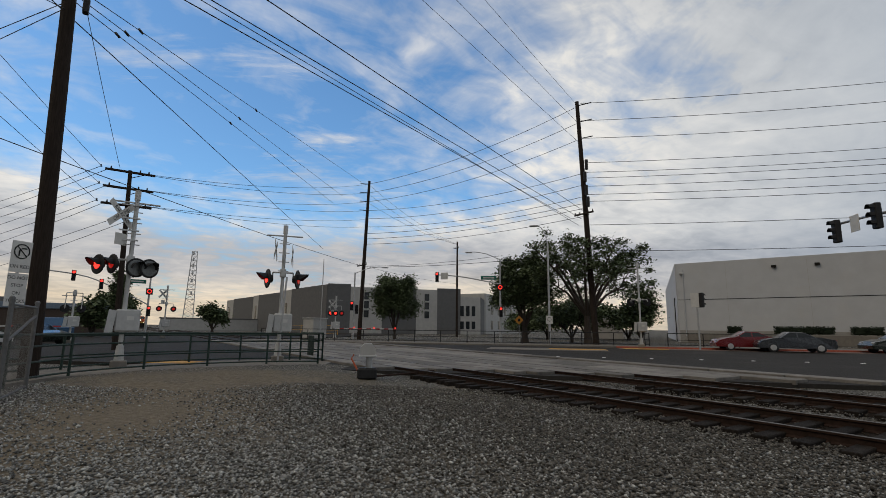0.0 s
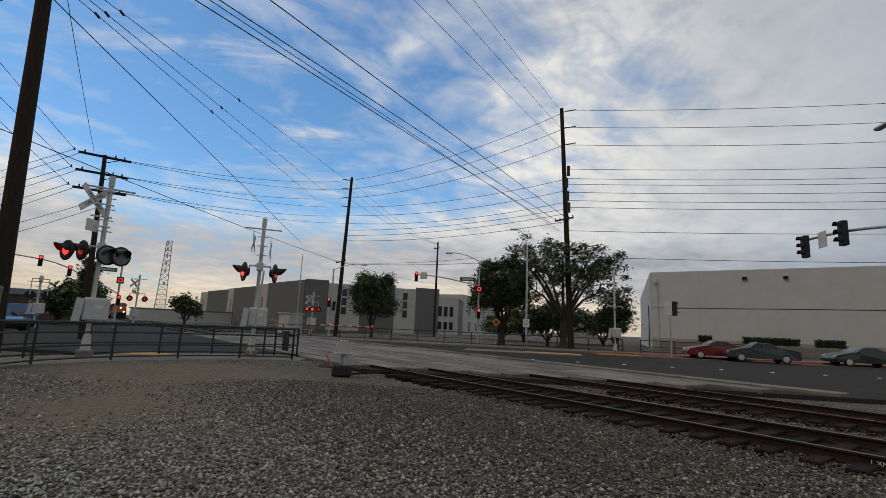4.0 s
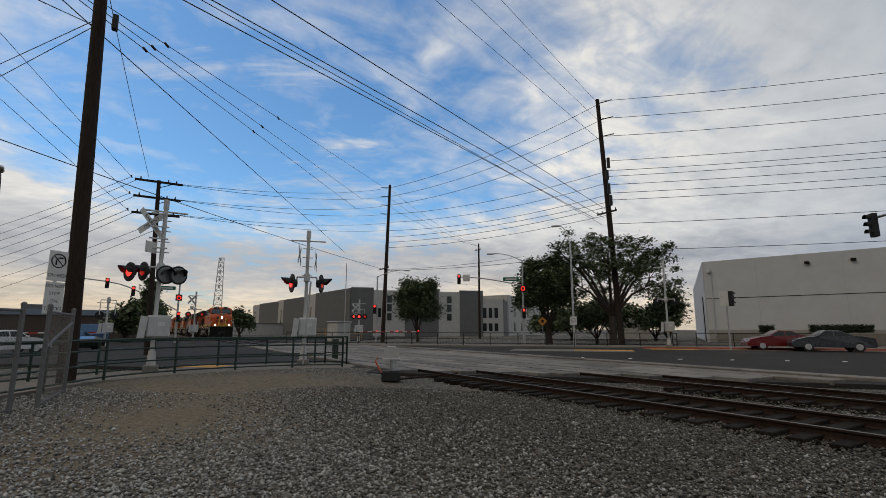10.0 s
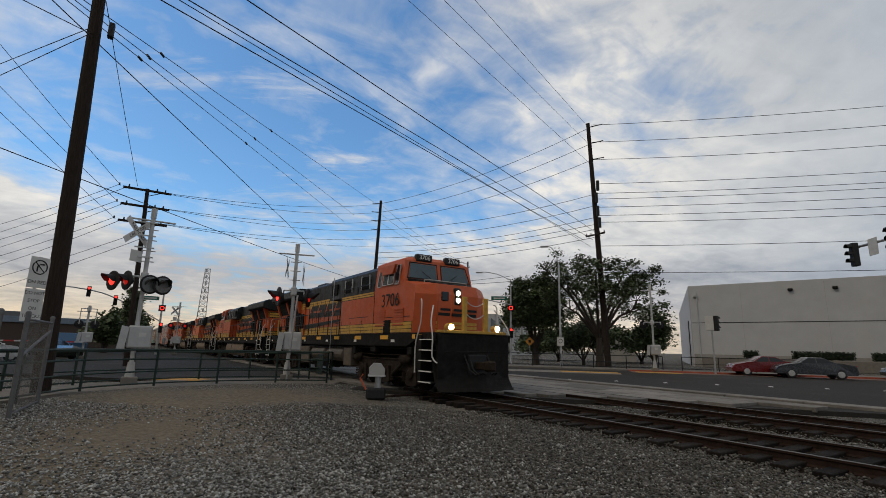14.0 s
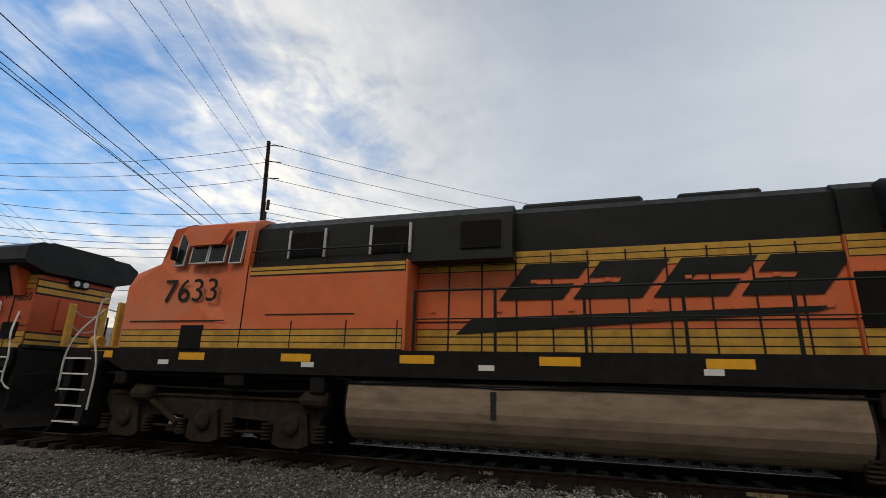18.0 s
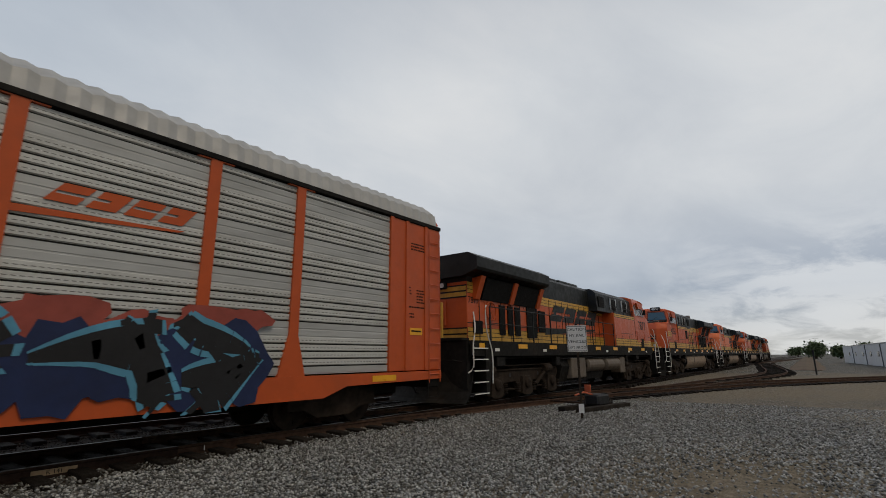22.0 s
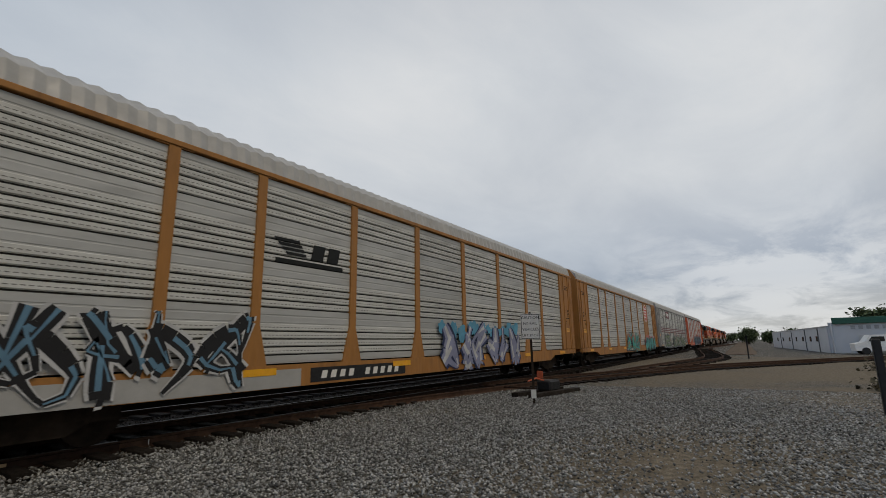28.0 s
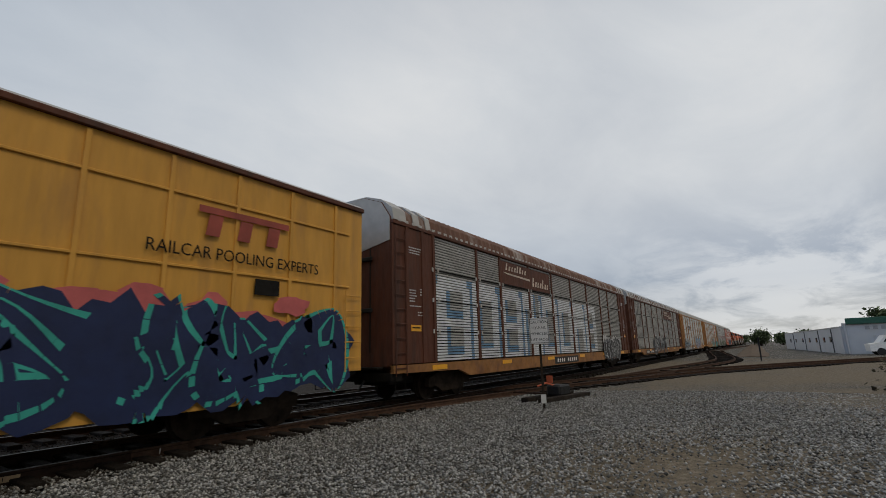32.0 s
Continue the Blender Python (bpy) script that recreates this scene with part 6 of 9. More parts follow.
def boxcar(label):
    car = thing("boxcar", label, "railway car")
    wheels = []
    L = 9.6
    part("deck", Mesh().box((0, 0, 1.0), (2 * L, 2.6, 0.2), 0.02), FRAME, car)
    for s in (-1, 1):
        part("side_wall", Mesh().box((0, s * 1.42, 2.90), (2 * L, 0.06, 3.8), 0.01), BOXYELLOW, car)
        part("side_sill", Mesh().prism([(-L, 1.06), (-L + 2.4, 0.80), (-L + 3.2, 0.55), (L - 3.2, 0.55), (L - 2.4, 0.80), (L, 1.06)], 1, s * 1.36, s * 1.46), BOXYELLOW, car)
        for k in range(15):
            part("side_post", Mesh().box((-L + 0.9 + k * (2 * L - 1.8) / 14, s * 1.465, 2.90), (0.08, 0.05, 3.75), 0.01), BOXYELLOW, car)
        for z in (2.0, 2.9, 4.15):
            part("side_rib", Mesh().box((0, s * 1.465, z), (2 * L - 0.9, 0.04, 0.05), 0.01), BOXYELLOW, car)
        part("top_chord", Mesh().box((0, s * 1.45, 4.84), (2 * L, 0.16, 0.10), 0.01), BROWN, car)
        part("door", Mesh().box((0, s * 1.50, 3.0), (3.0, 0.06, 3.8), 0.02), SIGBLACK, car)
    for e in (-1, 1):
        part("end_wall", Mesh().box((e * (L - 0.03), 0, 2.9), (0.06, 2.8, 3.8), 0.01), BOXYELLOW, car)
        for k in range(6):
            part("end_rib", Mesh().box((e * (L + 0.03), 0, 1.5 + 0.6 * k), (0.07, 2.7, 0.12), 0.02), BOXYELLOW, car)
        cp = Mesh().box((e * (L + 0.4), 0, 0.88), (0.8, 0.22, 0.24), 0.03)
        part("coupler", cp, TRUCKM, car)
        for s in (-1, 1):
            lad = Mesh()
            for k in range(5):
                lad.tube([(e * (L - 0.1), s * 1.53, 1.3 + 0.35 * k), (e * (L - 0.6), s * 1.53, 1.3 + 0.35 * k)], 0.014, 5)
            lad.tube([(e * (L - 0.6), s * 1.53, 1.0), (e * (L - 0.6), s * 1.53, 2.8)], 0.014, 5)
            part("ladder", lad, BOXYELLOW, car)
        car_truck(car, e * 6.9, wheels)
    part("roof", Mesh().prism([(-1.5, 4.87), (-1.4, 4.97), (0, 5.10), (1.4, 4.97), (1.5, 4.87)], 0, -L, L), ROOFGALV, car)
    # lettering towards the front end
    lettering("slogan", "RAILCAR POOLING EXPERTS", 0.30, FRAME, car, side_plate(6.4, 3.17, 1.512, -1), 0.002, wide=0.92)
    wm = part("wordmark", Mesh().box((6.4, -1.512, 3.95), (1.9, 0.008, 0.12)), P_RED, car, "red wordmark as plain bars")
    for x in (5.75, 6.36, 6.98):
        part("wordmark_bar", Mesh().prism([(x - 0.16, 3.49), (x + 0.10, 3.49), (x + 0.16, 3.87), (x - 0.10, 3.87)], 1, -1.516, -1.508), P_RED, wm)
    pl = Mesh().box((6.9, -1.512, 2.68), (0.55, 0.01, 0.30))
    part("data_plate", pl, FRAME, car)
    graffiti(car, -1.0, 8.9, 0.60, 2.35, 1.512, (P_PINK, P_TEAL, P_NAVY, None), 6, 5, "navy and teal spray-painted lettering", ("wild", "rim"), P_NAVY)
    return car, wheels


TRAIN = []          # (thing, metres from the head of the train to its middle, faces forward, wheels)


def train():
    at = LOCO_LEN / 2
    for num, lab, body, style, tank, fwd in (
            ("3706", "orange and black diesel locomotive leading the train, headlights lit", ORANGE, "tanks", TANK_GREY, True),
            ("7782", "orange and black diesel locomotive with yellow stripes, coupled backwards", ORANGE, "new", TANK, False),
            ("7633", "faded orange diesel locomotive with a tan fuel tank, coupled backwards", ORANGE_FADED, "new", TANK, False),
            ("4050", "older orange diesel locomotive with yellow block wordmark, coupled backwards", ORANGE_DULL, "old", TANK, False),
            ("7877", "orange and black diesel locomotive with paired grey air reservoirs", ORANGE, "tanks", TANK_GREY, True)):
        ob, wh = locomotive(num, lab, body, style, tank, fwd and num == "3706")
        TRAIN.append((ob, at, fwd, wh))
        at += LOCO_LEN
    at += (CAR_LEN - LOCO_LEN) / 2
    for k, (lab, fm, rm, bm, ribs, dark, fl) in enumerate((
            ("grey-panelled car carrier with orange posts and blue graffiti", ORANGE, ROOFGALV, ORANGE, 26, False, True),
            ("grey car carrier with maroon bands and pale green graffiti", GREYCAR, ROOFGALV, GREYCAR, 26, False, False),
            ("grey-panelled car carrier with mustard posts and white graffiti", MUSTARD, ROOFGALV, MUSTARD, 26, False, True),
            ("grey-panelled car carrier with mustard posts, black and lilac graffiti", MUSTARD, ROOFGALV, MUSTARD, 24, False, True),
            ("brown car carrier with dull grey panels and a rust-stained roof", BROWN, RUSTROOF, RUSTSILL, 44, True, False),
            ("brown car carrier with large pale blue block graffiti", BROWN, RUSTROOF, RUSTSILL, 44, True, False))):
        car, wh, xs = autorack(lab, fm, rm, bm, ribs, dark, fl)
        y = 1.52
        if k == 0:
            graffiti(car, -3.4, 7.7, 0.68, 2.05, y, (P_RED, P_SKY, P_BLACK, None), 7, 11, "blue and black spray-painted lettering", ("wild", "rim"), P_NAVY)
            slanted_logo(car, 5.3, 3.5, 1.458, -1, 0.28, 1.9, ORANGE)
        elif k == 1:
            for text, a, b, z1, sd in (("SEEK", -9.0, -4.7, 2.0, 3), ("SLOMO", -2.4, 3.4, 1.95, 4), ("BANGS", 5.0, 10.0, 1.85, 6)):
                letters(car, text, a, b, 0.70, z1, y, (P_NAVY, P_WHITE, P_GREEN, P_LIME), sd, "pale green spray-painted block letters outlined in navy", P_PEACH)
            letters(car, "185", -11.0, -9.9, 1.55, 1.95, y, (None, None, P_WHITE, None), 7, "small white spray-painted tag")
            for z in (2.36, 2.56, 2.76):
                for b in range(9):
                    part("maroon_band", Mesh().box(((xs[b] + xs[b + 1]) / 2, -1.452, z), (xs[b + 1] - xs[b] - 0.14, 0.012, 0.11)), MAROON, car)
            bx = (xs[2] + xs[3]) / 2
            board = part("name_board", Mesh().box((bx, -1.46, 4.33), (2.3, 0.03, 0.75), 0.01), MAROON, car, "maroon name board")
            for q in range(7):
                part("name_bar", Mesh().box((bx - 0.25 + 0.19 * q, -1.48, 4.36), (0.13, 0.01, 0.20 + 0.06 * (q in (0, 6)))), WHITEP, board)
            part("name_bar", Mesh().box((bx + 0.35, -1.48, 4.16), (0.9, 0.01, 0.05)), WHITEP, board)
            for q in range(4):
                part("emblem_bar", Mesh().box((bx - 0.72, -1.48, 4.20 + 0.09 * q), (0.42 - 0.05 * abs(q - 2), 0.01, 0.05)), WHITEP, board)
        elif k == 2:
            graffiti(car, 6.2, 11.2, 0.62, 1.75, y, (P_PINK, P_BLACK, P_TEAL, P_AQUA), 6, 31, "black and teal spray-painted lettering", ("wild",), P_BLACK)
            graffiti(car, -1.0, 4.0, 0.70, 1.9, y, (P_PEACH, P_NAVY, P_TEAL, P_RED), 4, 33, "multicoloured spray-painted lettering", ("wild",))
            cx = (xs[7] + xs[8]) / 2
            part("emblem_panel", Mesh().box((cx, -1.455, 2.94), (1.8, 0.03, 3.7), 0.01), MUSTARD, car, "mustard panel")
            oc = [(cx + 0.80 * math.cos(math.pi / 8 + q * math.pi / 4), 3.9 + 0.80 * math.sin(math.pi / 8 + q * math.pi / 4)) for q in range(8)]
            em = part("emblem", Mesh().prism(oc, 1, -1.482, -1.474), WHITEP, car, "red and white octagonal emblem")
            part("emblem_field", Mesh().prism([(cx + (p - cx) * 0.9, 3.9 + (q - 3.9) * 0.9) for p, q in oc], 1, -1.488, -1.480), paint("badge_red", (0.60, 0.08, 0.06)), em)
            for q in range(4):
                part("emblem_bar", Mesh().box((cx - 0.05 * q, -1.491, 4.28 - 0.25 * q), (0.85, 0.008, 0.12)), WHITEP, em)
        elif k == 3:
            graffiti(car, -12.4, -6.7, 0.66, 2.0, y, (None, P_WHITE, P_BLACK, P_AQUA), 6, 41, "black spray-painted lettering outlined in white", ("wild", "rim"))
            graffiti(car, -0.1, 5.6, 0.70, 2.0, y, (P_SKY, P_NAVY, P_LILAC, P_WHITE), 6, 43, "lilac and blue spray-painted lettering", ("wild",))
            cx = -5.3
            for q in range(4):
                part("emblem_bar", Mesh().prism([(cx - 1.0 + 0.10 * q, 3.62 - 0.09 * q), (cx - 0.35 + 0.06 * q, 3.62 - 0.09 * q), (cx - 0.33 + 0.06 * q, 3.56 - 0.09 * q), (cx - 0.96 + 0.10 * q, 3.56 - 0.09 * q)], 1, -1.462, -1.45), BLACK, car)
            for q in (0.0, 0.46):
                part("emblem_mark", Mesh().prism([(cx + q - 0.02, 3.26), (cx + q + 0.32, 3.26), (cx + q + 0.40, 3.60), (cx + q + 0.06, 3.60)], 1, -1.462, -1.45), BLACK, car)
            part("sill_patch", Mesh().box((-8.6, -1.4935, 0.80), (6.2, 0.004, 0.34)), ROOFGALV, car, "pale repainted length of the side sill")
            part("name_bar", Mesh().box((cx, -1.456, 3.15), (1.9, 0.012, 0.09)), BLACK, car)
        else:
            cx = 4.6 if k == 4 else -4.1
            nb = part("name_board", Mesh().box((cx, -1.468, 4.24), (5.0, 0.03, 0.88), 0.01), BROWN, car, "brown name board")
            for q in range(8):
                part("name_bar", slant(cx - 2.1 + 0.25 * q, 4.36, 0.15 + 0.03 * (q % 2), 0.17 + 0.09 * (q in (0, 4, 5))), P_CREAM, nb)
            for q in range(7):
                part("name_bar", slant(cx + 0.45 + 0.27 * q, 3.96, 0.17 + 0.04 * (q % 2), 0.22 + 0.16 * (q in (0, 4))), P_CREAM, nb)
            part("name_line", Mesh().prism([(cx - 2.3, 4.26), (cx + 0.2, 4.22), (cx + 0.2, 4.14), (cx - 2.0, 4.20)], 1, -1.492, -1.482), P_CREAM, nb)
            for z in (1.95, 2.85, 3.75):
                part("panel_joint", Mesh().box((0, -1.452, z), (xs[-1] - xs[0], 0.02, 0.035)), FRAME, car)
            nub = Mesh()
            for x in xs:
                for z in (1.95, 2.85, 3.75):
                    for q in (-0.14, 0.14):
                        nub.box((x + q, -1.50, z), (0.07, 0.02, 0.12))
            part("panel_clips", nub, HANDRAIL_GREY, car, kind="stuff")
            edge = Mesh()
            for q in range(78):
                for e in (-1, 1):
                    edge.box((-12.7 + 0.33 * q, e * 1.475, 4.92), (0.16, 0.012, 0.13))
            part("roof_edge_plates", edge, ROOFGALV, car, "pale plates along the roof edge", kind="stuff")
            if k == 4:
                roof_stripes(car, 9)
                graffiti(car, -5.2, 1.9, 0.60, 2.0, y, (None, P_WHITE, P_BLACK, None), 6, 52, "black spray-painted letters outlined in white", ("wild", "rim"))
            else:
                painted_ribs(car, xs[0] + 0.1, 5.4, 1.12, 3.62, 44, 3.69, xs)
                graffiti(car, 6.4, 10.2, 0.60, 1.85, y, (P_WHITE, P_WHITE, P_BLACK, P_BLACK), 6, 64, "black bubble letters outlined in white", ("wild",), P_BLACK)
        nx = -4.6 if k in (1, 3) else (-7.6 if k == 4 else -1.0)
        panel = part("number_panel", Mesh().box((nx + 1.0, -1.4935, 0.82), (3.3, 0.004, 0.30)), SIGBLACK, car, "black panel with white number bars")
        for q in range(10):
            if q != 4:
                part("number_bar", Mesh().prism([(nx - 0.35 + 0.28 * q, 0.74), (nx - 0.20 + 0.28 * q, 0.74), (nx - 0.16 + 0.28 * q, 0.90), (nx - 0.31 + 0.28 * q, 0.90)], 1, -1.499, -1.495), WHITEP, panel)
        TRAIN.append((car, at, True, wh))
        at += CAR_LEN
    at += (20.4 - CAR_LEN) / 2
    car, wh = boxcar("yellow boxcar with red wordmark and navy teal graffiti")
    TRAIN.append((car, at, True, wh))


train()
# the head of the train along the line, by time
HEAD = [(0, -232.0), (9, -89.5), (11, -59.0), (13, -28.2), (14.5, -3.2), (17, 38.3), (18, 55.15), (18.4, 61.7), (20, 88.5), (21.5, 114.1), (22, 122.2), (23, 138.4), (25, 170.6), (28, 218.8), (30, 250.9), (32, 283.2)]


def motions():
    for ob, s, forward, wheels in TRAIN:
        walk(ob, [(t, pose(x - s, TRACK_Y, RAIL_Z, 0, 0, 0 if forward else 180)) for t, x in HEAD])

# ---------------------------------------------------------------- buildings
TILT_GREY = material("dark_grey_tilt_up_wall", (0.135, 0.135, 0.135), 0.85, var=0.12, scale=1.5, stain=(0.11, 0.11, 0.11), stain_amount=0.4)
TILT_WHITE = material("white_tilt_up_wall", (0.44, 0.43, 0.41), 0.85, var=0.1, scale=1.2, stain=(0.36, 0.35, 0.33), stain_amount=0.4)
WALLWHITE = material("off_white_warehouse_wall", (0.52, 0.53, 0.545), 0.85, var=0.06, scale=0.6, stain=(0.53, 0.51, 0.48), stain_amount=0.4, stain_scale=0.25)
BRICKM = material("brown_low_building", (0.07, 0.05, 0.04), 0.85, var=0.2)
BLUETRIM = material("blue_grey_fascia", (0.16, 0.20, 0.25), 0.6, var=0.15)
GREENROOF = material("dark_green_fascia", (0.02, 0.09, 0.06), 0.6, var=0.15)
HEDGE = material("dark_hedge_leaf", (0.020, 0.034, 0.016), 0.9, var=0.5, scale=8, spread=0.5, island=True)
LEAF = material("dark_green_leaf", (0.085, 0.115, 0.050), 0.75, var=0.4, scale=6, spread=0.5, island=True)
BARK = material("grey_brown_bark", (0.060, 0.047, 0.037), 0.9, var=0.4, scale=8, bump=0.5, stretch=(3, 3, 0.6))


def wall_box(parent, name, a, b, h, thick, mat, z0=0.0, label=""):
    """An upright wall from a to b (x, y)."""
    a, b = Vector((a[0], a[1], 0)), Vector((b[0], b[1], 0))
    d = b - a
    m = Matrix.Translation((a + b) / 2 + Vector((0, 0, z0 + h / 2))) @ Matrix.Rotation(math.atan2(d.y, d.x), 4, "Z")
    return part(name, Mesh().box((0, 0, 0), (d.length, thick, h), 0.02), mat, parent, label, at=m)


def lerp2(a, b, f):
    return (a[0] + (b[0] - a[0]) * f, a[1] + (b[1] - a[1]) * f)


def on_wall(a, b, f, out, z):
    """Pose on a wall from a to b at share f, out metres in front of it (to the right of a-b)."""
    p = lerp2(a, b, f)
    ang = math.atan2(b[1] - a[1], b[0] - a[0])
    return pose(p[0] + out * math.sin(ang), p[1] - out * math.cos(ang), z, 0, 0, math.degrees(ang))


def grey_building():
    """Tilt-up office and warehouse behind the junction: grey and white panels of stepped height."""
    b = thing("office_building", "long grey and white tilt-up commercial building", "building")
    corner, left, right = (-104.0, 39.5), (-184, 33.0), (-92.0, 74.0)
    segs = [(left, lerp2(left, corner, 0.10), 10.2, TILT_WHITE), (lerp2(left, corner, 0.10), lerp2(left, corner, 0.36), 10.4, TILT_GREY), (lerp2(left, corner, 0.36), lerp2(left, corner, 0.42), 10.6, TILT_WHITE),
            (lerp2(left, corner, 0.42), lerp2(left, corner, 0.66), 10.6, TILT_GREY), (lerp2(left, corner, 0.66), lerp2(left, corner, 0.74), 10.9, TILT_WHITE), (lerp2(left, corner, 0.74), corner, 11.0, TILT_GREY),
            (corner, lerp2(corner, right, 0.14), 11.2, TILT_GREY), (lerp2(corner, right, 0.14), lerp2(corner, right, 0.34), 10.6, TILT_WHITE), (lerp2(corner, right, 0.34), lerp2(corner, right, 0.56), 10.9, TILT_GREY),
            (lerp2(corner, right, 0.56), lerp2(corner, right, 0.70), 10.5, TILT_WHITE), (lerp2(corner, right, 0.70), lerp2(corner, right, 0.86), 10.9, TILT_GREY), (lerp2(corner, right, 0.86), right, 9.0, TILT_WHITE)]
    for a, c, h, mt in segs:
        wall_box(b, "wall_panel", a, c, h, 0.4, mt)
    part("roof", Mesh().loft([[(p[0], p[1], z) for p in (left, corner, right, (-130, 110), (-190, 90))] for z in (8.6, 8.9)]), TILT_GREY, b)
    for a, c in ((right, (-130, 110)), ((-130, 110), (-190, 90)), ((-190, 90), left)):
        wall_box(b, "wall_panel", a, c, 9.0, 0.4, TILT_GREY)
    # tall window strips and doors
    for f, z in ((0.24, 4.5), (0.24, 6.6), (0.24, 8.6), (0.63, 4.5), (0.63, 6.6), (0.63, 8.6)):
        w = part("window", Mesh().box((0, 0, 0), (1.1, 0.12, 1.6), 0.02), DARKGLASS, b, at=on_wall(corner, right, f, 0.22, z))
        part("frame", Mesh().box((0, -0.01, 0.9), (1.25, 0.12, 0.1)), TILT_WHITE, w)
    for f in (0.05, 0.395, 0.70):
        w = part("window", Mesh().box((0, 0, 0), (1.0, 0.12, 5.0), 0.02), DARKGLASS, b, at=on_wall(left, corner, f, 0.22, 5.0))
    for f in (0.87, 0.91, 0.95):
        part("window", Mesh().box((0, 0, 0), (0.9, 0.12, 2.4), 0.02), DARKGLASS, b, at=on_wall(corner, right, f, 0.22, 5.6))
        part("window", Mesh().box((0, 0, 0), (0.9, 0.12, 1.8), 0.02), DARKGLASS, b, at=on_wall(corner, right, f, 0.22, 2.2))
    # the white two-storey wing farther along
    w2 = thing("white_office", "white two-storey office block with tall dark windows", "building")
    a, c = (-100, 82.0), (-118, 112)
    wall_box(w2, "wall", a, c, 10.8, 0.4, TILT_WHITE)
    wall_box(w2, "wall", (-112, 76), a, 10.8, 0.4, TILT_WHITE)
    wall_box(w2, "wall", (-112, 76), (-130, 106), 10.8, 0.4, TILT_GREY)
    wall_box(w2, "wall", (-130, 106), c, 10.8, 0.4, TILT_GREY)
    part("roof", Mesh().loft([[(p[0], p[1], z) for p in (a, c, (-130, 106), (-112, 76))] for z in (9.9, 10.1)]), TILT_GREY, w2)
    for f in (0.15, 0.32, 0.5, 0.68, 0.85):
        for z, h in ((2.4, 2.4), (6.8, 3.2)):
            part("window", Mesh().box((0, 0, 0), (1.6, 0.14, h), 0.02), DARKGLASS, w2, at=on_wall(c, a, f, 0.22, z))
            part("window", Mesh().box((0, 0, 0), (1.6, 0.14, h), 0.02), DARKGLASS, w2, at=on_wall(a, c, f, 0.22, z))


grey_building()


def warehouse():
    """Plain white warehouse beyond the avenue."""
    b = thing("warehouse", "large plain off-white warehouse with a dark reveal line", "building")
    c0, c1 = (-35.4, 62.7), (26.0, 82.5)
    back0, back1 = (-62, 105), (10, 128)
    h = 10.5
    wall_box(b, "wall", c0, c1, h - 0.6, 0.4, WALLWHITE, 0.6)
    part("plinth", Mesh().box((0, 0, 0), (math.dist(c0, c1), 0.46, 1.6), 0.02), material("grey_plinth", (0.33, 0.32, 0.30), 0.85, var=0.12), b, at=on_wall(c0, c1, 0.5, 0.0, 0.8))
    for p, q in ((back0, c0), (c1, back1), (back1, back0)):
        wall_box(b, "wall", p, q, h, 0.4, WALLWHITE)
    part("roof", Mesh().loft([[(p[0], p[1], z) for p in (c0, c1, back1, back0)] for z in (h - 0.9, h - 0.7)]), TILT_GREY, b)
    part("reveal_line", Mesh().box((0, 0, 0), (math.dist(c0, c1), 0.03, 0.07)), FRAME, b, at=on_wall(c0, c1, 0.5, 0.21, 5.6))
    for f in (0.09, 0.22, 0.40):
        part("panel_joint", Mesh().box((0, 0, 0), (0.03, 0.02, h - 1.8)), TILT_WHITE, b, at=on_wall(c0, c1, f, 0.205, h / 2 + 0.6))
    for f in (0.17, 0.235):
        part("wall_pack_light", Mesh().box((0, 0, 0), (0.5, 0.3, 0.3), 0.04), FRAME, b, at=on_wall(c0, c1, f, 0.35, h - 1.1))
    part("corner_light", Mesh().box((0, 0, 0), (0.5, 0.3, 0.3), 0.04), ALU, b, at=on_wall(c0, c1, 0.01, 0.35, h - 1.4))
    part("downpipe", Mesh().tube([(0, 0, -4.4), (0, 0, 4.4)], 0.06, 8), WALLWHITE, b, at=on_wall(c0, c1, 0.012, 0.3, 5.2))
    d = part("side_door", Mesh().box((0, 0, 0), (3.4, 0.1, 6.2), 0.02), TILT_WHITE, b, at=on_wall(back0, c0, 0.86, 0.23, 3.1))
    part("door_edge", Mesh().box((1.75, -0.02, 0), (0.22, 0.12, 6.2)), SIGBLACK, d)


warehouse()


def leaves_mesh(points, size, rng, per=1):
    """Small bent leaf clumps at points: two crossed quads each."""
    m = Mesh()
    for p in points:
        for _ in range(per):
            a, t = rng.uniform(0, 6.28), rng.uniform(-0.7, 0.7)
            s = size * rng.uniform(0.6, 1.4)
            ux, uy, uz = math.cos(a) * s, math.sin(a) * s, t * s
            vx, vy, vz = -math.sin(a) * s * 0.6, math.cos(a) * s * 0.6, rng.uniform(-0.6, 0.6) * s
            o = len(m.v)
            m.v += [(p[0] - ux, p[1] - uy, p[2] - uz), (p[0] + vx, p[1] + vy, p[2] + vz), (p[0] + ux, p[1] + uy, p[2] + uz), (p[0] - vx, p[1] - vy, p[2] - vz + 0.3 * s)]
            m.f.append((o, o + 1, o + 2, o + 3))
    return m


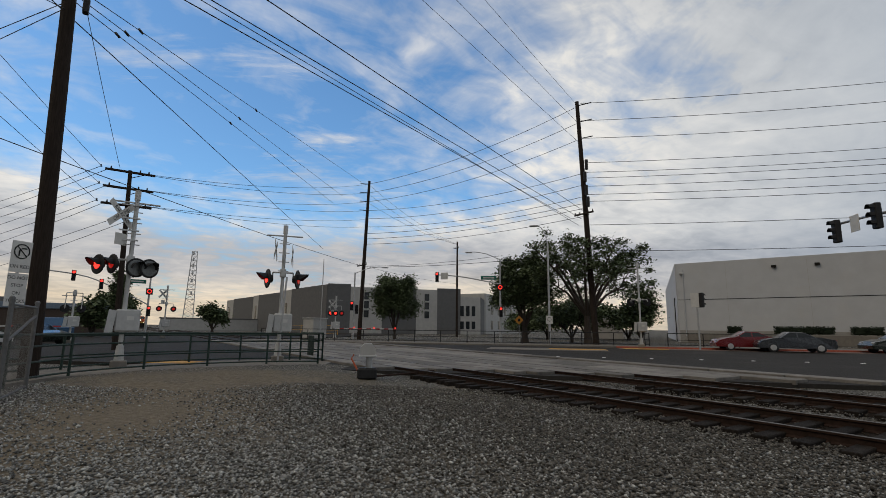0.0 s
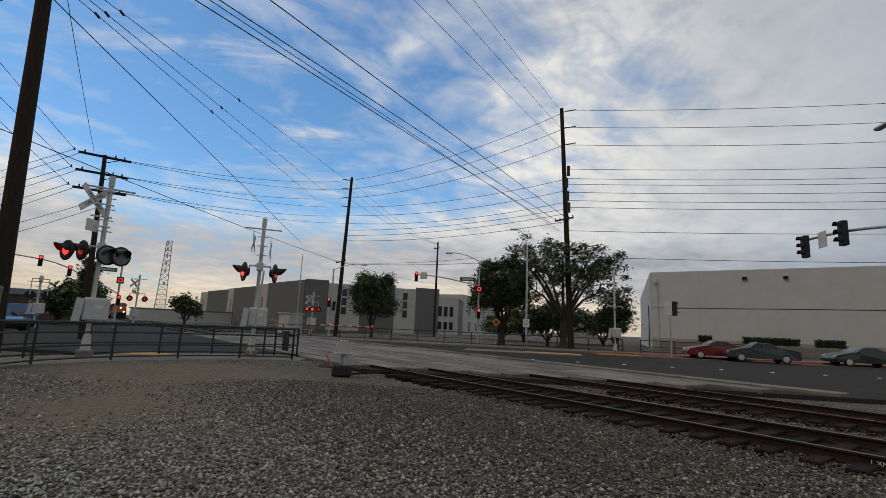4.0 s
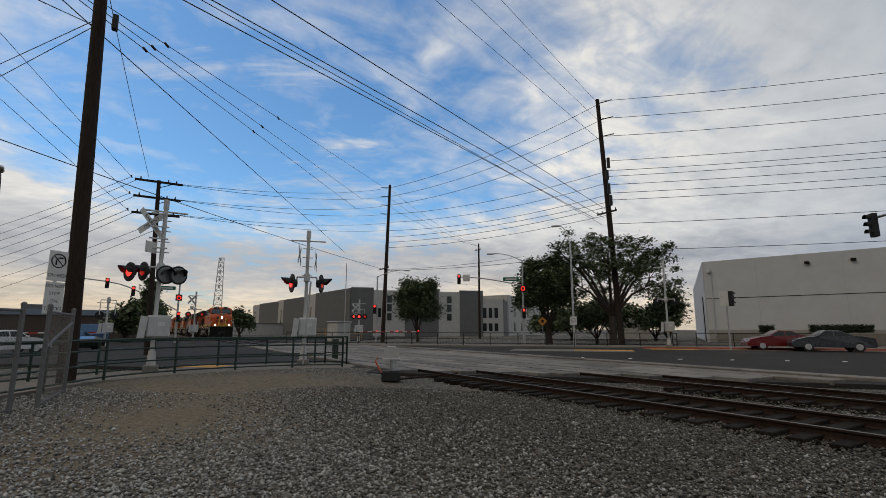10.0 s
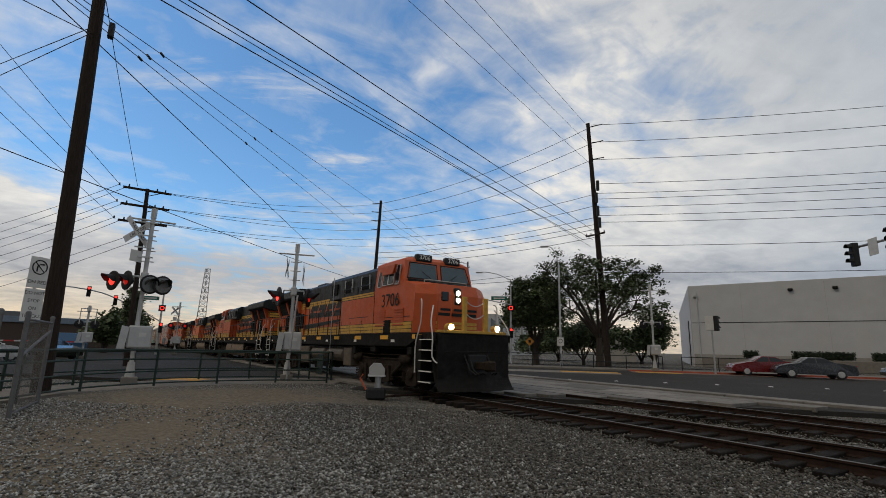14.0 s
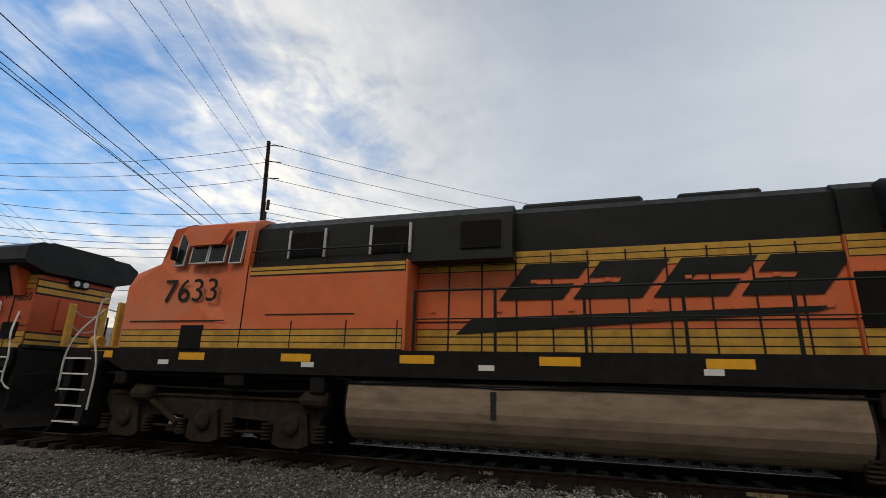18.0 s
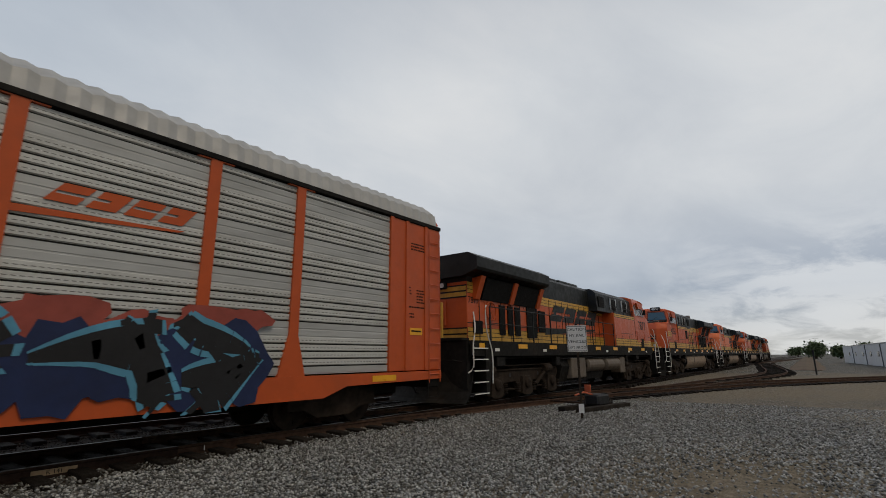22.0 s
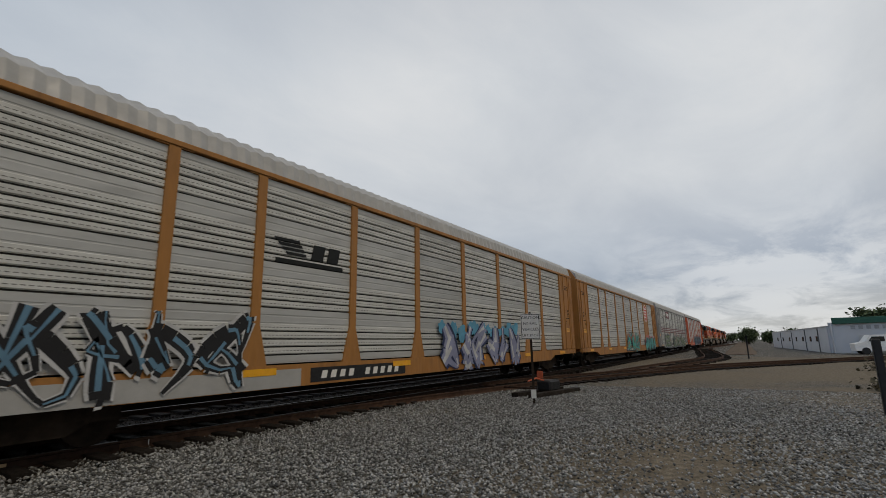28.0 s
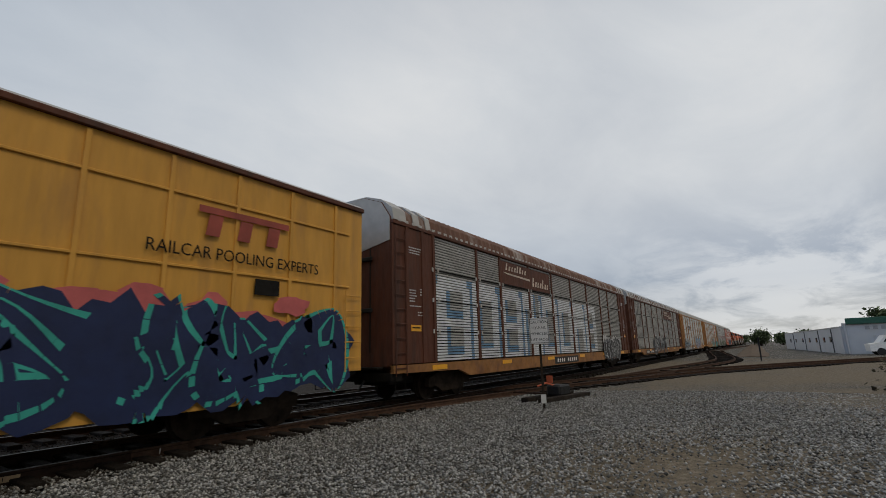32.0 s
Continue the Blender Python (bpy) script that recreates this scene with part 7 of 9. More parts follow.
def tree(at, height, spread, trunk_h, seed, label, clumps=60, leaf=0.16, per=60, puff=0.9, trunk_r=0.35, lean=(0, 0), limbs=7):
    rng = random.Random(seed)
    t = thing("tree", label, "tree", at=at, group="street trees")
    wood = Mesh()
    top = Vector((lean[0], lean[1], trunk_h))
    wood.tube([(0, 0, -0.2), (0.03, 0, 0.4), tuple(top * 0.6), tuple(top)], [trunk_r * 1.25, trunk_r, trunk_r * 0.8, trunk_r * 0.7], 10)
    part("trunk", wood, BARK, t)
    ends = []
    for k in range(limbs):
        a = 6.283 * k / limbs + rng.uniform(-0.3, 0.3)
        r = spread * rng.uniform(0.45, 0.85)
        tip = Vector((math.cos(a) * r, math.sin(a) * r, trunk_h + (height - trunk_h) * rng.uniform(0.35, 0.9)))
        mid = top.lerp(tip, 0.5) + Vector((0, 0, 0.12 * r))
        limb = Mesh().tube([tuple(top * 0.92), tuple(mid), tuple(tip)], [trunk_r * 0.5, trunk_r * 0.28, 0.04], 7)
        lb = part("limb", limb, BARK, t)
        tw = Mesh()
        for q in range(5):
            base = mid.lerp(tip, rng.uniform(0.0, 0.9))
            e = base + Vector((rng.uniform(-1, 1), rng.uniform(-1, 1), rng.uniform(0.1, 1.0))) * spread * 0.33
            tw.tube([tuple(base), tuple((base + e) / 2 + Vector((0, 0, 0.1))), tuple(e)], [0.07, 0.04, 0.015], 5)
            ends.append(e)
        part("twig_spray", tw, BARK, lb, kind="stuff")
        ends.append(tip)
    pts = []
    while len(ends) < clumps:
        a, f = rng.uniform(0, 6.283), rng.uniform(0, 1)
        el = rng.uniform(-0.25, 1.0)
        r = spread * math.sqrt(max(0.0, 1 - (el * 0.8) ** 2)) * rng.uniform(0.55, 1.0)
        zc = trunk_h + (height - trunk_h) * 0.42
        ends.append(Vector((math.cos(a) * r, math.sin(a) * r, zc + el * (height - trunk_h) * 0.52)))
    for e in ends:
        s = puff * rng.uniform(0.55, 1.15)
        for _ in range(per):
            g = Vector((rng.gauss(0, 1), rng.gauss(0, 1), rng.gauss(0, 0.7))) * s * 0.5
            pts.append(tuple(e + g))
    part("crown", leaves_mesh(pts, leaf, rng), LEAF, t, kind="stuff")
    return t


tree((-32.9, 40.7, 0.1), 11.3, 7.0, 3.0, 3, "large spreading dark green street tree with an open crown", 150, 0.13, 95, 0.80, 0.42, limbs=11)
tree((-40.6, 39.2, 0.1), 9.8, 3.3, 1.6, 8, "dense dark green street tree beside the lamp post", 190, 0.15, 125, 1.15, 0.4)
tree((-57.9, 31.7, 0.1), 8.7, 2.9, 0.7, 12, "compact round dark street tree at the junction", 150, 0.14, 130, 1.0, 0.22)
tree((-33.0, 50.2, 0.1), 6.8, 2.6, 0.3, 14, "bushy dark tree against the warehouse", 60, 0.16, 70, 0.95, 0.2)
tree((-40.0, 46.5, 0.1), 6.2, 3.6, 0.3, 16, "bushy dark tree behind the railing", 50, 0.16, 70, 0.9, 0.18)
tree((-118, 0.5, 0.0), 7.5, 4.2, 1.5, 17, "dark round tree beside the distant railway", 50, 0.3, 60, 1.4, 0.3)
tree((-112, 17.5, 0.0), 6.0, 3.0, 0.5, 18, "dark round tree beyond the crossing", 50, 0.3, 60, 1.5, 0.3)
tree((-68, -1.9, 0.0), 4.3, 1.7, 0.4, 19, "dark leafy tree beside the low building", 60, 0.22, 60, 1.2, 0.3)
tree((-60, 0.3, 0.0), 8.0, 0.75, 0.8, 20, "tall thin ivy-clad trunk behind the crossing signal", 60, 0.14, 60, 0.55, 0.25)
tree((190, 0.5, 0.0), 4.8, 2.2, 0.2, 21, "dark tree beside the distant track", 70, 0.28, 70, 1.7, 0.4)
tree((205, -5.8, 0.0), 3.8, 1.6, 0.2, 22, "dark tree beside the distant track", 50, 0.35, 60, 1.6, 0.4)
tree((160, -9.6, 0.0), 3.4, 2.0, 0.4, 23, "dark tree beside the white shed", 45, 0.3, 60, 1.4, 0.3)
tree((300, 8.0, 0.0), 4.5, 3.5, 0.6, 24, "dark distant tree beyond the train", 45, 0.4, 60, 1.8, 0.4)
for k, (x, y, hh) in enumerate(((120, -20, 6.6), (124, -22, 6.0), (131, -25.5, 6.4), (136, -28, 6.0))):
    tree((x, y, 0.0), hh, 2.2, 3.5, 30 + k, "dark tree rising behind the white sheds", 30, 0.3, 55, 1.2, 0.25)
for k, (x, y, hh) in enumerate(((-47.0, 58.0, 5.6), (-52.5, 55.5, 5.2), (-43.5, 63.0, 5.0), (-58.0, 56.0, 4.6))):
    tree((x, y, 0.0), hh, 3.4, 0.3, 50 + k, "dark dense tree in the park behind the railing", 60, 0.2, 90, 1.2, 0.25)


planter = thing("planter_bed", "raised pale concrete planter along the warehouse", "planter")
for f0, f1 in ((0.02, 0.33), (0.37, 0.68)):
    part("wall", Mesh().box((0, 0, 0.6), (math.dist((-35.4, 62.7), (26.0, 82.5)) * (f1 - f0), 1.9, 1.2), 0.04), CONCRETE, planter, at=on_wall((-35.4, 62.7), (26.0, 82.5), (f0 + f1) / 2, 1.35, 0.0))


tree((-1.6, 63.0, 0.1), 6.4, 2.6, 0.8, 71, "round dark green tree in front of the warehouse", 60, 0.15, 80, 0.9, 0.2)


def hedge(at, length, h, turn):
    rng = random.Random(int(at[0] * 7))
    pts = [(rng.uniform(-length / 2, length / 2), rng.uniform(-0.45, 0.45), rng.uniform(0.05, h)) for _ in range(int(length * h * 260))]
    hd = thing("hedge", "clipped dark green hedge by the warehouse wall", "hedge", at=pose(at[0], at[1], at[2], 0, 0, turn), group="hedges")
    part("core", Mesh().box((0, 0, h / 2), (length - 0.3, 0.6, h - 0.2), 0.12), HEDGE, hd)
    part("leaves", leaves_mesh(pts, 0.10, rng), HEDGE, hd, kind="stuff")


for f, ln in ((0.10, 1.7), (0.205, 5.6), (0.29, 2.8), (0.41, 4.5), (0.56, 5.0)):
    p = lerp2((-35.4, 62.7), (26.0, 82.5), f)
    hedge((p[0] + 0.5, p[1] - 1.5, 1.2), ln, 0.95, 18)


# ---------------------------------------------------------------- street furniture


def railing_run(name, pts, h, label, mat=GREENRAIL, gap=1.9, rails=(0.12, 0.5, 0.9, 1.2), picket=False):
    r = thing(name, label, "railing", group="pedestrian railings")
    pts = [Vector(p) for p in smooth_path(pts, 0.6)] if len(pts) > 2 else [Vector(p) for p in pts]
    for z in rails:
        z = z * h / 1.2
        part("rail", Mesh().tube([(p.x, p.y, p.z + z) for p in pts], 0.028 if z < h * 0.95 else 0.036, 6), mat, r)
    acc, last = gap, None
    for p in pts + [None]:
        if p is None:
            part("post", Mesh().tube([(0, 0, -0.1), (0, 0, h)], 0.04, 8), mat, r, at=last)
            break
        if last is not None:
            acc += (p - last).length
        if acc >= gap:
            part("post", Mesh().tube([(0, 0, -0.1), (0, 0, h)], 0.04, 8), mat, r, at=p)
            acc = 0.0
        last = p
    return r


railing_run("pedestrian_railing", [(-13.4, -3.2, 0.08), (-15.5, -2.0, 0.08), (-17.6, -0.9, 0.08), (-19.1, 1.0, 0.08), (-19.6, 3.0, 0.08), (-19.6, 5.1, 0.08), (-18.9, 6.9, 0.08)], 1.2, "dark green tubular steel pedestrian railing beside the crossing")
railing_run("pedestrian_railing", [(-16.5, -4.3, 0.08), (-20.3, -0.8, 0.08), (-21.7, 2.0, 0.08), (-22.0, 4.6, 0.08), (-21.4, 7.0, 0.08)], 1.1, "dark green tubular steel railing along the far side of the footway")
rr = railing_run("pedestrian_railing", [(-21.4, 7.0, 0.08), (-20.3, 7.6, 0.08)], 1.2, "short green railing return with close pickets", gap=0.3)
part("infill_panel", Mesh().box((-20.9, 7.28, 0.75), (0.75, 0.03, 0.85), 0.01), GREENRAIL, rr)
railing_run("pedestrian_railing", [tuple(on_road(a, 44.5, 0.2)) for a in (-28, -20, -10, 0, 9)], 1.1, "black steel railing along the far pavement", mat=SIGBLACK, gap=2.4, rails=(0.15, 0.6, 1.2))
railing_run("pedestrian_railing", [tuple(on_road(a, 44.5, 0.2)) for a in (10.5, 16, 21)], 1.1, "black steel railing along the far pavement", mat=SIGBLACK, gap=2.4, rails=(0.15, 0.6, 1.2))
railing_run("yellow_railing", [(-80, 32.5, 0.1), (-86, 29, 0.1), (-92, 26, 0.1)], 1.6, "yellow steel safety railing beyond the junction", mat=YELLOW, gap=2.4, rails=(0.15, 0.6, 1.2))


def chain_fence():
    f = thing("chain_link_fence", "grey chain-link fence panel with an open gate", "fence")
    posts = [(-15.42, -1.58), (-12.89, -1.72), (-12.3, -2.05), (-9.6, -3.4), (-7.0, -4.6)]
    for k, (x, y) in enumerate(posts):
        p = part("post", Mesh().tube([(0, 0, -0.1), (0, 0, 2.05)], 0.045, 10), FENCESTEEL, f, at=(x, y, 0))
        part("cap", Mesh().tube([(0, 0, 2.05), (0, 0, 2.09), (0, 0, 2.12)], [0.055, 0.05, 0.02], 10), FENCESTEEL, p)
    for (a, b) in ((posts[0], posts[1]), (posts[2], posts[3]), (posts[3], posts[4])):
        A, B = Vector((*a, 0)), Vector((*b, 0))
        ln = (B - A).length
        for z in (0.08, 1.95):
            part("rail", Mesh().tube([(A.x, A.y, z), (B.x, B.y, z)], 0.025, 8), FENCESTEEL, f)
        w = Mesh()
        step = 0.075
        n = int((ln + 1.9) / step)
        d = (B - A) / ln
        for k in range(n):
            for sgn in (1, -1):
                x0 = k * step - (1.9 if sgn > 0 else 0.0)
                pts = []
                for z in (0.08, 1.95):
                    x = x0 + (z if sgn > 0 else -z)
                    pts.append((x, z))
                (xa, za), (xb, zb) = pts
                if xb < xa:
                    (xa, za), (xb, zb) = (xb, zb), (xa, za)
                if xb <= 0 or xa >= ln:
                    continue
                sl = (zb - za) / (xb - xa)
                if xa < 0:
                    za, xa = za - sl * xa, 0
                if xb > ln:
                    zb, xb = zb - sl * (xb - ln), ln
                p, q = A + d * xa, A + d * xb
                w.tube([(p.x, p.y, za), (q.x, q.y, zb)], 0.002, 3, False)
        part("wire_mesh", w, material("dull_fence_wire", (0.14, 0.14, 0.14), 0.6, 0.4, var=0.2), f, kind="stuff")
    part("brace", Mesh().tube([(-12.89, -1.72, 1.2), (-15.42, -1.58, 1.75)], 0.03, 8), FENCESTEEL, f)


chain_fence()


def utility_pole(at, h, r, label, arms=(), lean=(0, 0), name="utility_pole", turn=0):
    """Arms: (height, half length, thickness)."""
    p = thing(name, label, "utility pole", at=pose(at[0], at[1], at[2], 0, 0, turn), group="utility poles")
    part("pole", Mesh().tube([(0, 0, -0.3), (lean[0] * 0.5, lean[1] * 0.5, h * 0.5), (lean[0], lean[1], h)], [r, r * 0.85, r * 0.62], 12), POLEWOOD, p)
    for z, half, th in arms:
        arm = part("crossarm", Mesh().box((lean[0] * z / h, lean[1] * z / h - r, z), (half * 2, 0.1, th), 0.01), POLEWOOD, p)
        for q in (-0.92, -0.45, 0.45, 0.92):
            ins = Mesh()
            for k in range(3):
                ins.disc((lean[0] * z / h + q * half, lean[1] * z / h - r, z + th / 2 + 0.05 + 0.06 * k), 0.06 - 0.012 * k, 2, 0.05, 8)
            part("insulator", ins, SIGBLACK, arm)
    return p


near_pole = utility_pole((-17.42, -1.75, 0), 17, 0.235, "thick dark wooden utility pole beside the fence", lean=(-0.25, -0.55))
part("bracket", Mesh().box((0.25, 0.1, 11.2), (0.22, 0.16, 0.5), 0.02), SIGBLACK, near_pole)
pole_r = utility_pole((-29.6, 37.8, 0.1), 24.6, 0.30, "very tall dark power pole with several wire arms", arms=((12.7, 1.15, 0.16),), lean=(-0.75, -0.6), turn=0)
for z in (24.2, 22.4, 20.6):
    part("arm", Mesh().tube([(-0.7, -0.5, z), (0.5, 0.1, z + 0.05)], 0.05, 6), SIGBLACK, pole_r)
for z in (17.6, 16.4, 15.0, 13.8):
    part("equipment", Mesh().tube([(-0.15 + 0.18 * (z % 2), -0.6, z - 0.5), (-0.15 + 0.18 * (z % 2), -0.6, z + 0.5)], 0.16, 8), SIGBLACK, pole_r)
pole_m = utility_pole((-56.4, 25.8, 0.1), 20.6, 0.27, "tall dark power pole at the junction", arms=((9.3, 1.4, 0.12),), lean=(0.25, 0.5))
for z in (20.2, 19.0, 17.8, 16.6):
    part("arm", Mesh().tube([(0.2, 0.4, z), (-0.5, -0.4, z + 0.1)], 0.05, 6), SIGBLACK, pole_m)
utility_pole((-68.6, 49.9, 0.1), 16.8, 0.22, "dark power pole in the distance", arms=((15.6, 0.8, 0.1),))
pole_l = utility_pole((-34.2, 0.25, 0.0), 10.9, 0.17, "dark power pole with three crossarms behind the crossing signal", lean=(0, -0.3))
for z in (10.8, 9.75, 8.7):
    arm = part("crossarm", Mesh().box((0, -0.27, z), (0.12, 2.6, 0.13), 0.01), POLEWOOD, pole_l)
    for q in (-1.5, -1.0, 0.5, 0.95):
        part("insulator", Mesh().tube([(0, -0.27 + q, z + 0.06), (0, -0.27 + q, z + 0.22)], [0.05, 0.03], 8), SIGBLACK, arm)
    part("strut", Mesh().tube([(0, -0.2, z - 0.35), (0, 0.55, z)], 0.025, 6), POLEWOOD, pole_l)


pole_n = utility_pole((2.1, 68.5, 0.1), 25.7, 0.30, "very tall dark power pole in front of the warehouse", arms=((17.9, 1.3, 0.14), (16.3, 1.3, 0.14), (14.5, 1.4, 0.14)))
for z in (25.3, 23.4, 21.6):
    part("arm", Mesh().tube([(-0.35, -0.1, z), (0.6, 0.1, z + 0.05)], 0.05, 6), SIGBLACK, pole_n)


def wire(a, b, sag, r=0.02):
    a, b = Vector(a), Vector(b)
    pts = []
    for k in range(15):
        f = k / 14
        p = a.lerp(b, f)
        p.z -= sag * 4 * f * (1 - f)
        pts.append(tuple(p))
    return Mesh().tube(pts, r, 5, False)


def wires():
    def span(a, b, sag, r=0.02, label="thin dark overhead power line"):
        thing("overhead_wire", label, "overhead wire", group="overhead wires", mesh=wire(a, b, sag, r), mat=WIREM)
    # from the tall pole over the lens
    for a, b, r in (
            ((-30.24, 36.63, 24.5), (-24.24, 19.87, 25.2), 0.016),
            ((-30.23, 36.64, 22.55), (-23.24, 16.5, 23.2), 0.016),
            ((-30.19, 36.67, 20.39), (-22.64, 14.01, 21.3), 0.016),
            ((-29.55, 37.19, 12.74), (-16.26, 2.84, 13.2), 0.022),
            ((-30.21, 36.66, 12.42), (-17.09, 1.02, 13.0), 0.022),
            ((-30.89, 36.09, 12.43), (-17.47, 0.18, 12.9), 0.022),
            ((-30.39, 36.5, 11.76), (-16.68, 0.7, 12.6), 0.016)):
        a, b = Vector(a), Vector(b)
        span(a + (a - b) * 0.02, a + (b - a) * 2.6, 0.0, r)
    # along the avenue, from the tall pole both ways
    u = Vector((UX, UY, 0))
    for z, s in ((24.5, 0.8), (22.6, 0.8), (20.7, 0.8), (18.1, 0.6), (17.1, 0.6), (16.5, 0.5), (15.65, 0.5), (14.8, 0.5), (14.1, 0.5), (11.7, 0.4), (9.1, 0.4)):
        t = Vector((-30.1, 37.4, z))
        far = t + u * 44.8 + Vector((0, 0, 0.4))
        span(t, far, s * 0.7, 0.026)
        span(far, far + u * 45, s * 0.7, 0.026)
    for z1, z2, s in ((24.3, 20.3, 1.0), (22.5, 19.1, 1.0), (20.7, 17.9, 1.0), (17.0, 16.7, 0.8), (15.8, 15.6, 0.8), (14.6, 14.5, 0.8), (13.9, 13.6, 0.6), (13.4, 12.9, 0.6), (12.6, 12.2, 0.6), (9.0, 9.2, 0.4)):
        span((-30.1, 37.4, z1), (-56.3, 26.2, z2), s, 0.025)
    # from the junction pole on along the avenue
    for z1, z2, s in ((20.3, 10.8, 0.7), (19.1, 10.8, 0.7), (17.9, 9.8, 0.6), (16.7, 9.8, 0.6), (15.5, 8.8, 0.5), (14.5, 8.8, 0.5)):
        span((-56.3, 26.2, z1), (-34.2, -0.2 + (z1 % 1) * 1.3, z2), s, 0.016)
    for a, b in (((-34.2, -1.5, 10.92), (-60.23, -14.71, 10.29)), ((-34.2, -1.0, 10.92), (-60.25, -14.61, 9.43)), ((-34.2, -1.5, 9.87), (-60.27, -14.55, 8.91)), ((-34.2, -1.0, 9.87), (-60.29, -14.45, 8.05)), ((-34.2, -1.5, 8.82), (-60.31, -14.37, 7.39)), ((-34.2, -1.0, 8.82), (-60.34, -14.26, 6.42)), ((-34.2, 0.08, 8.22), (-60.36, -14.16, 5.54)), ((-34.2, 0.08, 7.75), (-60.39, -14.03, 4.5))):
        span(a, b, 0.25, 0.016)
    for z, s in ((20.3, 0.8), (19.0, 0.8), (9.3, 0.3), (17.8, 0.7)):
        span((-56.3, 26.3, z), (-68.6, 49.9, min(z, 16.4)), s, 0.016)
    span((-56.4, 25.8, 9.3), (-20.5, -9, 9.0), 0.3, 0.022)
    span((-56.4, 25.8, 9.3), (-39.2, 34.2, 9.4), 0.3, 0.02)
    # stay from the near pole, and its own lines
    for a, b, r in (((-19.93, -1.7, 13.08), (-54.74, 24.56, 19.87), 0.016), ((-19.89, -2.06, 12.91), (-55.66, 22.42, 17.92), 0.016), ((-19.87, -2.31, 12.78), (-56.05, 21.42, 16.88), 0.016), ((-19.86, -2.36, 12.17), (-56.38, 20.53, 10.99), 0.02)):
        a, b = Vector(a), Vector(b)
        span(a + (a - b) * 0.25, b, 0.0, r)
        if r < 0.018:
            for f in (0.055, 0.30):
                p = a.lerp(b, f)
                thing("line_spacer", "small dark clamp on an overhead line", "line fitting", at=p, group="line spacers", mesh=Mesh().tube([(-0.10, 0.07, -0.02), (0.10, -0.07, 0.02)], 0.05, 8), mat=WIREM)
    for a, b in (((-17.6, -2.13, 11.12), (-14.21, -2.89, 9.57)), ((-17.6, -2.13, 11.43), (-23.34, -5.59, 11.7)), ((-17.6, -2.13, 11.22), (-23.35, -5.53, 11.21))):
        a, b = Vector(a), Vector(b)
        span(a, a + (b - a) * 1.4, 0.0, 0.014)
    for a, b in (((-29.13, -7.16, 15.78), (-34.2, -1.45, 10.85)), ((-29.19, -6.93, 13.72), (-34.2, -1.45, 9.8)), ((-29.22, -6.79, 12.5), (-34.2, -1.45, 8.75))):
        a, b = Vector(a), Vector(b)
        span(b, b + (a - b) * 1.5, 0.1, 0.014)
    span((-17.9, -2.0, 12.6), (-34.2, -0.6, 11.0), 0.1, 0.012)


wires()


# ---------------------------------------------------------------- crossing signals
SIGNWHITE = material("white_reflective_sign", (0.62, 0.61, 0.58), 0.5, var=0.1, stain=(0.45, 0.43, 0.40), stain_amount=0.4)


def facing(at, yaw):
    """Pose whose -y side looks along the yaw given (degrees from +y, to the left)."""
    return pose(at[0], at[1], at[2], 0, 0, yaw + 180)


def crossbuck(parent, m, size=1.2):
    for k, a in enumerate((38, -38)):
        b = part("crossbuck_blade", Mesh().box((0, 0, 0), (size, 0.012, 0.23), 0.004), SIGNWHITE, parent, "white crossbuck board with black letters", at=m @ pose(0, 0.014 * k, 0, 0, a, 0))
        if k == 0:
            lettering("crossbuck_text", "RAILROAD", 0.17, BLACK, b, pose(0, -0.009, 0, 90, 0, 0), 0.002, wide=1.0)
        else:
            lettering("crossbuck_text", "CROSSING", 0.17, BLACK, b, pose(0, -0.009, 0, 90, 0, 0), 0.002, wide=1.0)


def flasher(parent, m, lit, front=True):
    """A round flashing light with its black background and hood; it looks along -y."""
    bg = part("light_background", Mesh().tube([(0, 0.03, 0), (0, 0, 0), (0, -0.012, 0)], [0.30, 0.305, 0.28], 24), SIGBLACK, parent, at=m)
    part("light_case", Mesh().tube([(0, 0.03, 0), (0, 0.16, 0)], [0.16, 0.12], 16), SIGBLACK, bg)
    part("lens", Mesh().tube([(0, -0.012, 0), (0, -0.03, 0), (0, -0.036, 0)], [0.145, 0.13, 0.05] if front != 2 else [0.25, 0.235, 0.10], 18), REDLAMP if lit else (GREYLENS if front == 2 else (REDDIM if front else SIGBLACK)), bg)
    n = 14
    arc = [math.radians(-10 + 200 * k / n) for k in range(n + 1)]
    deep = [-0.34 * (0.35 + 0.65 * math.sin(math.pi * k / n)) for k in range(n + 1)]

    def loop(back):
        r = [(0.165 * math.cos(a), -0.012 if back else d, 0.165 * math.sin(a)) for a, d in zip(arc, deep)]
        return r + [(0.175 * math.cos(a), -0.012 if back else d, 0.175 * math.sin(a)) for a, d in reversed(list(zip(arc, deep)))]
    hood = Mesh().loft([loop(True), loop(False)], False)
    part("hood", hood, SIGBLACK, bg)


